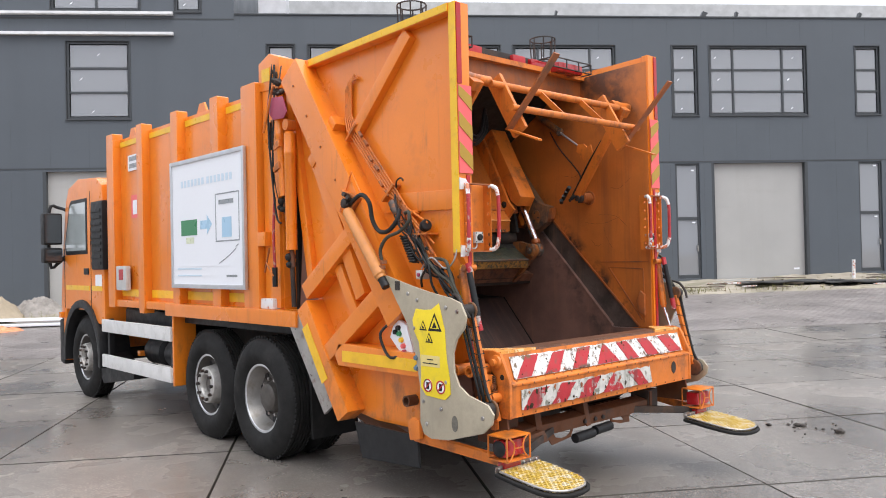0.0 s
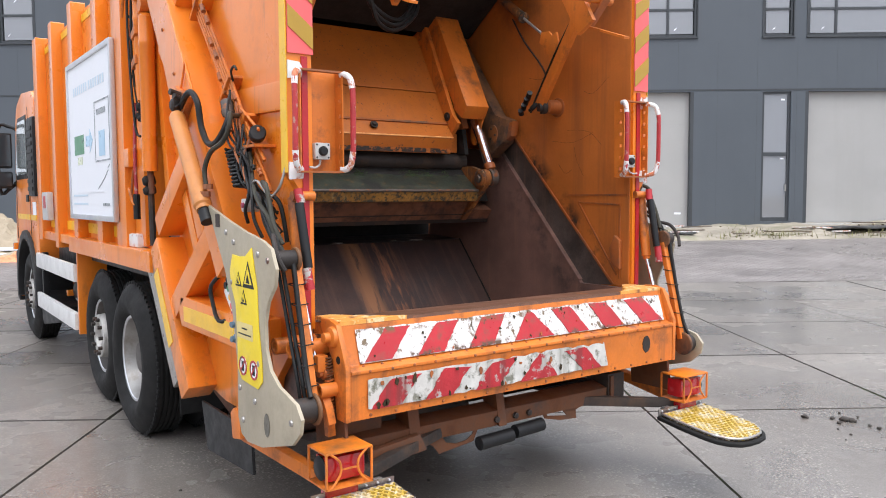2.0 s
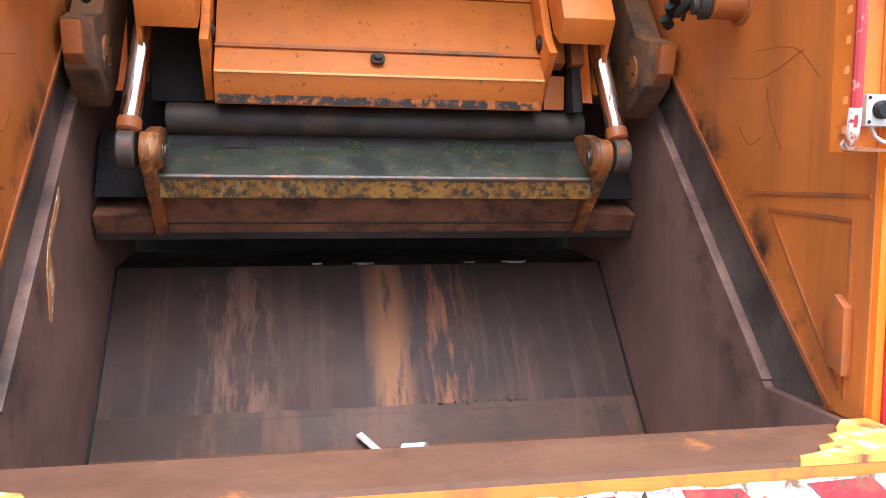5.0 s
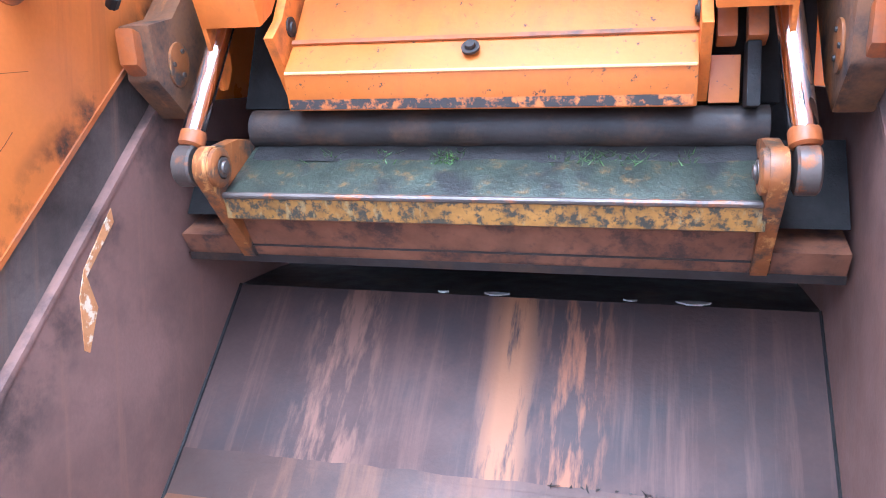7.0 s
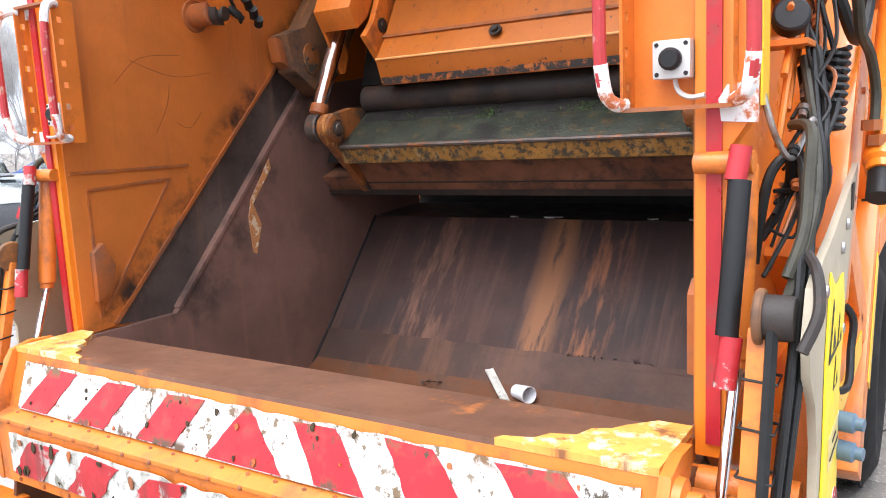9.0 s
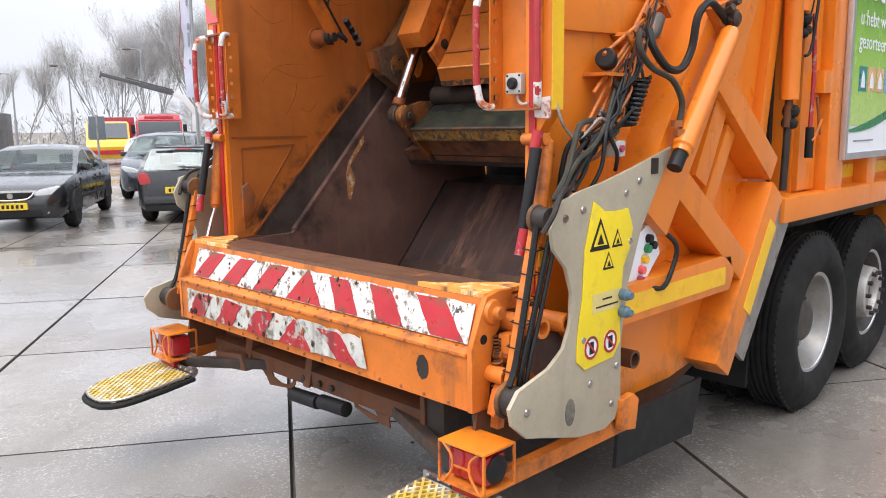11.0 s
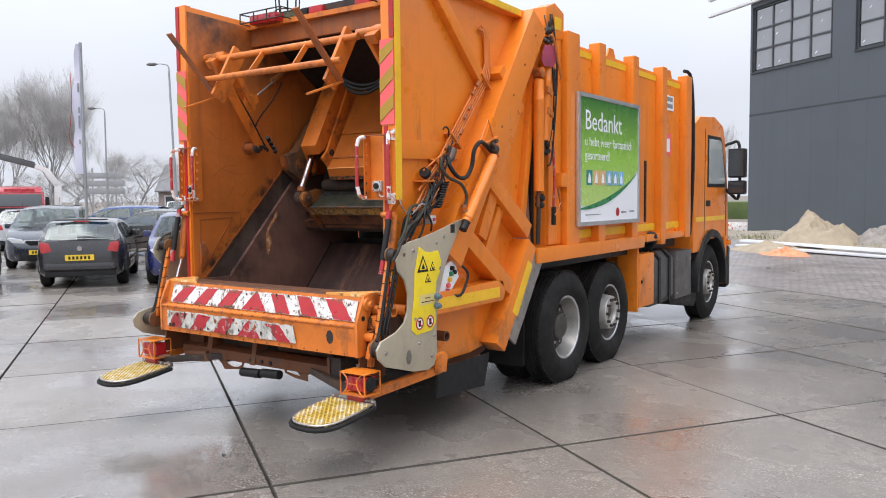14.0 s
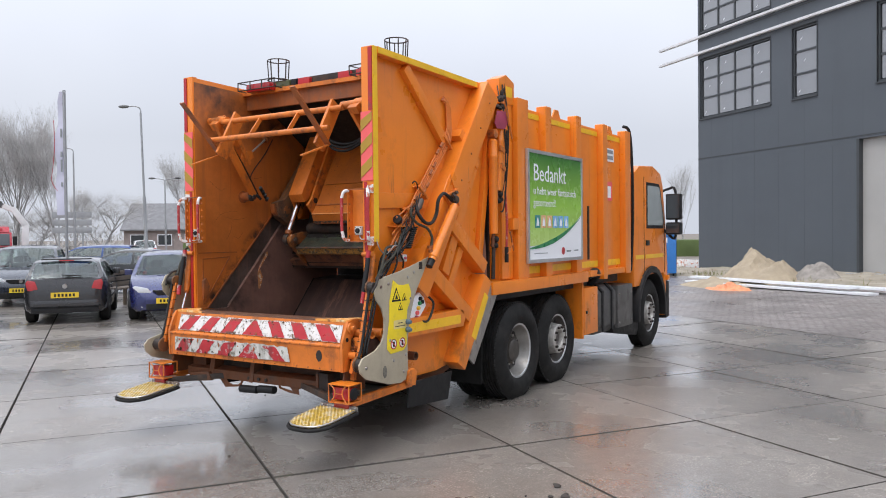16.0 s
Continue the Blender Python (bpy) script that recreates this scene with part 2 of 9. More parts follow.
def banded(m, across, centre, half, col, scale, run, lo=0.42, hi=0.6):
    """A stain or tone that follows a line on the surface: col where |p . across - centre| is under half, broken up by
    noise.
    """
    n, l = m.node_tree.nodes, m.node_tree.links
    tc, dt = n.new("ShaderNodeTexCoord"), n.new("ShaderNodeVectorMath")
    dt.operation = "DOT_PRODUCT"
    dt.inputs[1].default_value = across
    l.new(tc.outputs["Object"], dt.inputs[0])
    a, c, r, q, k = n.new("ShaderNodeMath"), n.new("ShaderNodeMath"), n.new("ShaderNodeMapRange"), n.new("ShaderNodeMapRange"), n.new("ShaderNodeMath")
    a.operation, c.operation, k.operation = "SUBTRACT", "ABSOLUTE", "MULTIPLY"
    a.inputs[1].default_value = centre
    r.inputs["From Min"].default_value, r.inputs["From Max"].default_value, r.inputs["To Min"].default_value, r.inputs["To Max"].default_value = half, half * 0.3, 0, 1
    q.inputs["From Min"].default_value, q.inputs["From Max"].default_value = lo, hi
    mp, t = n.new("ShaderNodeMapping"), n.new("ShaderNodeTexNoise")
    mp.inputs["Scale"].default_value = run
    t.inputs["Scale"].default_value, t.inputs["Detail"].default_value, t.inputs["Roughness"].default_value = scale, 8, 0.65
    l.new(tc.outputs["Object"], mp.inputs["Vector"])
    l.new(mp.outputs["Vector"], t.inputs["Vector"])
    l.new(dt.outputs["Value"], a.inputs[0])
    l.new(a.outputs[0], c.inputs[0])
    l.new(c.outputs[0], r.inputs["Value"])
    l.new(t.outputs["Fac"], q.inputs["Value"])
    l.new(r.outputs["Result"], k.inputs[0])
    l.new(q.outputs["Result"], k.inputs[1])
    bs = n["Principled BSDF"]
    old = bs.inputs["Base Color"].links[0].from_socket
    mx = n.new("ShaderNodeMix")
    mx.data_type = "RGBA"
    l.new(k.outputs[0], mx.inputs["Factor"])
    l.new(old, mx.inputs[6])
    mx.inputs[7].default_value = (*col, 1)
    l.new(mx.outputs[2], bs.inputs["Base Color"])


# grease above the slide groove, rubbed paint down the middle of the ramp
banded(PANEL_IN, (0, -0.718, 0.696), 0.415, 0.12, (0.035, 0.022, 0.018), 5.5, (1, 1, 1), 0.46, 0.60)
# inner panels darker towards the roof: interior shade put into the colour
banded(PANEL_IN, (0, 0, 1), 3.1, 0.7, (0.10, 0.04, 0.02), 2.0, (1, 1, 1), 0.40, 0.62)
banded(STEEL_FLOOR, (1, 0, 0), 0.055, 0.10, (0.24, 0.11, 0.055), 18.0, (1, 0.14, 0.14), 0.42, 0.52)
banded(STEEL_FLOOR, (1, 0, 0), 0.27, 0.13, (0.23, 0.095, 0.05), 15.0, (1, 0.16, 0.16), 0.48, 0.60)
banded(STEEL_FLOOR, (1, 0, 0), -0.52, 0.20, (0.17, 0.088, 0.062), 12.0, (1, 0.2, 0.2), 0.47, 0.58)
banded(STEEL_BROWN, (0, -0.776, 0.63), 0.06, 0.16, (0.05, 0.036, 0.032), 5.0, (1, 1, 1), 0.46, 0.66)
GROOVE = surface("greasy_groove_steel", (0.085, 0.064, 0.055), 0.42, 0.0, var=0.5, scale=4, bump=0.1, stain=((0.022, 0.018, 0.016), 0.5, 6.0, 0.25), streak=((0.17, 0.10, 0.07), 0.25, 10.0, 0.2))
# road dirt and scratches low on the painted plates
banded(ORANGE, (0, 0, 1), 0.65, 0.40, (0.22, 0.085, 0.03), 5.0, (1, 1, 0.5), 0.50, 0.74)
banded(ORANGE, (0, 0, 1), 1.9, 1.6, (0.40, 0.115, 0.025), 9.0, (1, 1, 0.12), 0.63, 0.76)
ARM_TAN = surface("faded_tan_orange_paint", (0.56, 0.22, 0.055), 0.45, var=0.12, scale=6, bump=0.03, stain=((0.40, 0.16, 0.05), 0.3, 7.0, 0.25), streak=((0.70, 0.30, 0.09), 0.2, 12.0, 0.3))
SHOE = surface("greasy_brown_shoe_paint", (0.20, 0.095, 0.045), 0.55, var=0.3, scale=5, bump=0.06, stain=((0.03, 0.028, 0.028), 0.5, 5.0, 0.2), streak=((0.42, 0.16, 0.04), 0.16, 14.0, 0.15), run=(1, 0.3, 0.3), spec=0.3)
BLADE_ARM = surface("worn_orange_blade_arm", (0.26, 0.088, 0.022), 0.5, var=0.3, scale=8, bump=0.06, stain=((0.045, 0.04, 0.035), 0.45, 9.0, 0.12), streak=((0.52, 0.24, 0.07), 0.15, 26.0, 0.1))
CARRIAGE = surface("grimy_carriage_paint", (0.47, 0.130, 0.015), 0.45, var=0.15, scale=3, bump=0.04, stain=((0.06, 0.035, 0.03), 0.02, 46.0, 0.05), streak=((0.33, 0.09, 0.025), 0.3, 8.0, 0.3))
for m_ in (WHITE_TAPE, RED):
    banded(m_, (0, 0, 1), 0.905, 0.030, (0.10, 0.06, 0.035), 18.0, (1, 1, 1), 0.50, 0.58)
    banded(m_, (0, 0, 1), 1.0, 0.06, (0.07, 0.05, 0.03), 22.0, (1, 1, 0.6), 0.60, 0.64)
    banded(m_, (0, 0, 1), 1.035, 0.03, (0.16, 0.09, 0.04), 18.0, (1, 1, 1), 0.50, 0.60)
SCUFF = surface("dark_scuffed_nylon", (0.17, 0.155, 0.125), 0.6, var=0.4, scale=18, bump=0.04, stain=((0.08, 0.072, 0.06), 0.4, 22.0, 0.2))
DULL_STEEL = surface("dull_rubbed_steel", (0.11, 0.088, 0.075), 0.45, 0.3, var=0.3, scale=10, bump=0.05, stain=((0.30, 0.10, 0.03), 0.30, 14.0, 0.12))
HUB_SILVER = surface("silver_hub_paint", (0.50, 0.48, 0.45), 0.38, 0.4, var=0.15, scale=9, bump=0.03, stain=((0.14, 0.10, 0.08), 0.3, 10.0, 0.25))


# ---- geometry helpers ----
def box(bm, x0, x1, y0, y1, z0, z1):
    v = [bm.verts.new((x, y, z)) for z in (z0, z1) for y in (y0, y1) for x in (x0, x1)]
    for f in ((0, 2, 3, 1), (4, 5, 7, 6), (0, 1, 5, 4), (2, 6, 7, 3), (0, 4, 6, 2), (1, 3, 7, 5)):
        bm.faces.new([v[i] for i in f])
    return bm


def prism(bm, pts, axis, a0, a1):
    """A polygon in the plane across the axis, pushed from a0 to a1. axis x: pts (y, z); y: (x, z); z: (x, y)."""
    def at(p, a):
        return {"x": (a, p[0], p[1]), "y": (p[0], a, p[1]), "z": (p[0], p[1], a)}[axis]
    lo, hi = [bm.verts.new(at(p, a0)) for p in pts], [bm.verts.new(at(p, a1)) for p in pts]
    bm.faces.new(lo)
    bm.faces.new(hi[::-1])
    for i in range(len(pts)):
        j = (i + 1) % len(pts)
        bm.faces.new((lo[i], hi[i], hi[j], lo[j]))
    return bm


def beam(bm, p, q, width, axis, a0, a1, up=None):
    """A straight flat bar from p to q in the plane across the axis."""
    d = Vector((q[0] - p[0], q[1] - p[1])).normalized()
    s = Vector((-d[1], d[0])) * width / 2
    return prism(bm, [(p[0] + s[0], p[1] + s[1]), (q[0] + s[0], q[1] + s[1]), (q[0] - s[0], q[1] - s[1]), (p[0] - s[0], p[1] - s[1])], axis, a0, a1)


def bar(bm, p, q, w, h, up=(0, 0, 1)):
    """A rectangular bar between two points in space."""
    p, q = Vector(p), Vector(q)
    d = (q - p).normalized()
    side = d.cross(Vector(up))
    side = side.normalized() if side.length > 1e-4 else Vector((1, 0, 0))
    top = side.cross(d)
    rings = [[bm.verts.new(c + side * a * w / 2 + top * b * h / 2) for a, b in ((-1, -1), (1, -1), (1, 1), (-1, 1))] for c in (p, q)]
    bm.faces.new(rings[0])
    bm.faces.new(rings[1][::-1])
    for i in range(4):
        j = (i + 1) % 4
        bm.faces.new((rings[0][i], rings[1][i], rings[1][j], rings[0][j]))
    return bm


def smooth_path(pts, steps=5):
    """Catmull-Rom through the points."""
    P = [Vector(p) for p in pts]
    out = []
    for i in range(len(P) - 1):
        a, b, c, d = P[max(i - 1, 0)], P[i], P[i + 1], P[min(i + 2, len(P) - 1)]
        for k in range(steps):
            t = k / steps
            out.append(0.5 * ((2 * b) + (c - a) * t + (2 * a - 5 * b + 4 * c - d) * t * t + (3 * b - a - 3 * c + d) * t ** 3))
    return out + [P[-1]]


def tube(bm, pts, r, seg=8, cap=True):
    pts = [Vector(p) for p in pts]
    rings, ref = [], None
    for i, p in enumerate(pts):
        d = (pts[min(i + 1, len(pts) - 1)] - pts[max(i - 1, 0)]).normalized()
        if ref is None:
            ref = d.orthogonal().normalized()
        ref = (ref - d * ref.dot(d)).normalized()
        o = d.cross(ref)
        rings.append([bm.verts.new(p + (ref * math.cos(a) + o * math.sin(a)) * r) for a in (2 * math.pi * k / seg for k in range(seg))])
    for a, b in zip(rings, rings[1:]):
        for k in range(seg):
            bm.faces.new((a[k], a[(k + 1) % seg], b[(k + 1) % seg], b[k]))
    if cap:
        bm.faces.new(rings[0][::-1])
        bm.faces.new(rings[-1])
    return bm


def lathe(bm, profile, origin, axis, seg=24, caps=True):
    """Profile of (distance along the axis, radius) turned about the axis."""
    axis = Vector(axis).normalized()
    a = axis.orthogonal().normalized()
    b = axis.cross(a)
    o = Vector(origin)
    rings = []
    for h, r in profile:
        rings.append([bm.verts.new(o + axis * h + (a * math.cos(t) + b * math.sin(t)) * max(r, 1e-4)) for t in (2 * math.pi * k / seg for k in range(seg))])
    for p, q in zip(rings, rings[1:]):
        for k in range(seg):
            bm.faces.new((p[k], p[(k + 1) % seg], q[(k + 1) % seg], q[k]))
    if caps:
        bm.faces.new(rings[0][::-1])
        bm.faces.new(rings[-1])
    return bm


def cyl(bm, p, q, r, seg=16):
    p, q = Vector(p), Vector(q)
    return lathe(bm, [(0, r), ((q - p).length, r)], p, q - p, seg)


def part(name, bm, material, parent=None, label="", bevel=0.0, smooth=True):
    """Links a bmesh as one mesh object under a thing or a part."""
    bmesh.ops.recalc_face_normals(bm, faces=bm.faces)
    if bevel:
        sharp = [e for e in bm.edges if len(e.link_faces) == 2 and e.calc_face_angle(0) > 0.6]
        bmesh.ops.bevel(bm, geom=sharp, offset=bevel, segments=2, profile=0.7, affect="EDGES", clamp_overlap=True)
    data = bpy.data.meshes.new(name)
    bm.to_mesh(data)
    bm.free()
    data.materials.append(material)
    if smooth:
        data.shade_smooth()
        data.set_sharp_from_angle(angle=radians(35))
    ob = new(name, data)
    if parent is not None:
        ob.parent = parent
    if label:
        ob["label"] = label
    return ob


def thing(name, label, category, at=None, group="", kind=""):
    ob = new(name)
    ob.empty_display_size = 0.2
    if at is not None:
        ob.matrix_world = at
    return tagged(ob, label, category, group, kind)


def B():
    return bmesh.new()


def text_part(words, size, m, material, parent, name="lettering", thick=0.0008, label=""):
    cu = bpy.data.curves.new(name, "FONT")
    cu.body, cu.size, cu.extrude, cu.resolution_u = words, size, thick, 2
    tmp = new(name, cu)
    dg = bpy.context.evaluated_depsgraph_get()
    me = bpy.data.meshes.new_from_object(tmp.evaluated_get(dg))
    bpy.data.objects.remove(tmp)
    me.transform(m)
    me.materials.clear()
    me.materials.append(material)
    ob = new(name, me)
    ob.parent = parent
    if label:
        ob["label"] = label
    return ob


# ---- the refuse truck: rear sill on y = 0, nose towards +y ----
truck = thing("garbage_truck", "orange rear-loading garbage truck with open grimy hopper parked on concrete slabs", "garbage truck", pose(0, 0, 0))


def TP(name, bm, material, label="", bevel=0.0, parent=None, smooth=True):
    return part(name, bm, material, parent or truck, label, bevel, smooth)


# container body
b = B()
box(b, -1.13, 1.13, 2.45, 6.28, 1.24, 3.14)
TP("container_body", b, ORANGE, "orange painted ribbed steel container", 0.02)
b = B()
prism(b, [(-1.05, 3.14), (1.05, 3.14), (0.9, 3.22), (-0.9, 3.22)], "y", 2.5, 6.2)
TP("roof_panel", b, ORANGE_WORN, bevel=0.01)
for s in (-1, 1):
    for y0, y1, z0 in ((6.06, 6.28, 1.18), (5.20, 5.36, 1.14), (4.30, 4.46, 1.22), (3.42, 3.58, 1.22), (2.72, 2.98, 1.22)):
        b = B()
        prism(b, [(y0, z0 + 0.08), (y0 + 0.02, z0), (y1 - 0.02, z0), (y1, z0 + 0.08), (y1, 3.195), (y1 - 0.012, 3.205), (y0 + 0.012, 3.205), (y0, 3.195)], "x", s * 1.10, s * 1.215)
        TP("rib", b, ORANGE, bevel=0.005)
    for y0, y1 in ((2.99, 3.41), (3.59, 4.29), (4.47, 5.19), (5.37, 6.05)):
        b = B()
        box(b, s * 1.128, s * 1.137, y0, y1, 3.04, 3.10)
        TP("reflective_strip", b, YELLOW)
        b = B()
        box(b, s * 1.128, s * 1.137, y0, y1, 1.31, 1.39)
        TP("reflective_strip", b, YELLOW)
    b = B()
    box(b, s * 1.06, s * 1.235, 2.12, 4.62, 1.14, 1.27)
    TP("bottom_rail", b, ORANGE, bevel=0.012)
    b = B()
    box(b, s * 1.06, s * 1.20, 4.62, 6.28, 1.19, 1.27)
    TP("bottom_rail", b, ORANGE, bevel=0.012)
    b = B()
    prism(b, [(2.46, 1.28), (2.70, 1.28), (2.70, 3.24), (2.46, 3.24)], "x", s * 1.10, s * 1.16)
    TP("rear_post", b, ORANGE, bevel=0.01)
    # lifting lug and roof hooks
    for y in (5.75, 3.98):
        b = B()
        prism(b, [(y - 0.12, 3.13), (y + 0.12, 3.13), (y + 0.05, 3.24), (y - 0.05, 3.24)], "x", s * 1.08, s * 1.10)
        TP("lifting_eye", b, ORANGE)
    b = B()
    box(b, s * 1.16, s * 1.22, 2.60, 2.72, 1.80, 1.92)
    TP("bracket", b, ORANGE, bevel=0.006)
    b = B()
    cyl(b, (s * 1.2, 2.64, 1.58), (s * 1.2, 2.56, 1.78), 0.008, 8)
    TP("pin", b, ORANGE_OLD)
b = B()
box(b, -1.20, -1.05, 2.52, 2.80, 1.27, 1.36)
TP("marker_light", b, WHITE_PAINT, "small white work light", 0.02)

# chassis
for s in (-1, 1):
    b = B()
    box(b, s * 0.34, s * 0.44, 2.5, 7.6, 0.72, 1.02)
    TP("chassis_rail", b, STEEL_DARK, bevel=0.01)
    b = B()
    box(b, s * 0.95, s * 1.19, 4.52, 4.56, 0.42, 1.16)
    TP("divider_plate", b, ORANGE, bevel=0.006)
b = B()
box(b, -1.0, 1.0, 2.2, 6.3, 1.06, 1.16)
TP("subframe", b, STEEL_DARK)
for y in (7.28, 3.84, 2.76):
    b = B()
    cyl(b, (-0.95, y, 0.5), (0.95, y, 0.5), 0.08)
    TP("axle", b, STEEL_DARK)
# mudguard sheet above the twin axles
for s in (-1, 1):
    b = B()
    prism(b, [(2.2, 1.06), (4.5, 1.06), (4.5, 1.13), (2.2, 1.13)], "x", s * 0.62, s * 1.08)
    TP("mudguard", b, BLACK, bevel=0.01)
# near-side rail guard with tanks behind it
for z in (0.95, 0.53):
    b = B()
    box(b, -1.22, -1.18, 4.55, 6.52, z - 0.075, z + 0.075)
    TP("side_guard_rail", b, WHITE_RAIL, "white painted side guard rail", 0.012)
for y in (4.6, 6.4):
    b = B()
    box(b, -1.18, -1.12, y - 0.03, y + 0.03, 0.45, 1.03)
    TP("side_guard_post", b, BLACK, bevel=0.006)
for y, z, r, l in ((5.0, 0.68, 0.16, 0.5), (5.55, 0.68, 0.16, 0.5), (5.3, 0.98, 0.12, 0.9)):
    b = B()
    lathe(b, [(0, 0.05), (0.02, r * 0.8), (0.05, r), (l - 0.05, r), (l - 0.02, r * 0.8), (l, 0.05)], (-0.85, y - l / 2, z), (0, 1, 0), 20)
    TP("air_tank", b, BLACK)
b = B()
box(b, -1.05, -0.5, 4.7, 6.2, 0.95, 1.15)
TP("battery_box", b, BLACK, bevel=0.02)
b = B()
box(b, -1.06, -1.0, 5.75, 5.83, 0.62, 0.68)
TP("side_marker", b, LAMP_AMBER, bevel=0.008)
b = B()
box(b, -1.22, -1.16, 5.72, 6.02, 1.38, 1.66)
TP("control_cabinet", b, GREY_BOX, "grey control cabinet with a red label", 0.02)
b = B()
box(b, -1.224, -1.218, 5.80, 5.92, 1.50, 1.62)
TP("control_label", b, RED)
# offside: orange locker, tank and silencer
b = B()
box(b, 0.8, 1.2, 4.56, 5.02, 0.46, 1.06)
TP("tool_locker", b, ORANGE, "orange steel tool locker", 0.02)
b = B()
cyl(b, (1.2, 4.62, 0.75), (1.215, 4.62, 0.75), 0.02)
TP("locker_lock", b, BLACK)
b = B()
prism(b, [(0.55, 0.5), (0.65, 0.40), (1.1, 0.40), (1.19, 0.5), (1.19, 0.95), (1.1, 1.05), (0.6, 1.05)], "y", 5.06, 5.72)
TP("fuel_tank", b, surface("dull_grey_tank", (0.13, 0.13, 0.13), 0.4, 0.6, stain=((0.06, 0.055, 0.05), 0.4, 5.0, 0.3)), "dull grey metal fuel tank", 0.03)
for y in (5.2, 5.55):
    b = B()
    prism(b, [(1.19, 0.44), (1.205, 0.44), (1.205, 0.98), (1.1, 1.075), (1.08, 1.06), (1.19, 0.95)], "y", y - 0.03, y + 0.03)
    TP("tank_strap", b, BLACK)
b = B()
box(b, 0.75, 1.19, 5.80, 6.42, 0.42, 1.02)
TP("silencer_box", b, surface("heat_shield_metal", (0.16, 0.155, 0.15), 0.45, 0.6, stain=((0.07, 0.06, 0.055), 0.4, 6.0, 0.3)), "grey metal exhaust silencer box", 0.03)
for y in (5.85, 6.35):
    for z in (0.5, 0.9):
        b = B()
        cyl(b, (1.18, y, z), (1.2, y, z), 0.014, 8)
        TP("bolt", b, BARE)
b = B()
tube(b, smooth_path([(0.95, 5.2, 1.05), (1.1, 5.2, 1.18), (1.15, 5.05, 1.24), (1.1, 4.9, 1.2)]), 0.06, 10)
TP("filler_hose", b, HOSE)
b = B()
tube(b, smooth_path([(1.16, 6.42, 1.2), (1.18, 6.46, 1.9), (1.18, 6.45, 2.7), (1.16, 6.40, 3.22), (1.1, 6.3, 3.3)]), 0.022, 10)
TP("air_intake_pipe", b, BLACK)
b = B()
box(b, 1.212, 1.226, 4.64, 4.68, 1.42, 2.1)
TP("rubber_strip", b, BLACK)


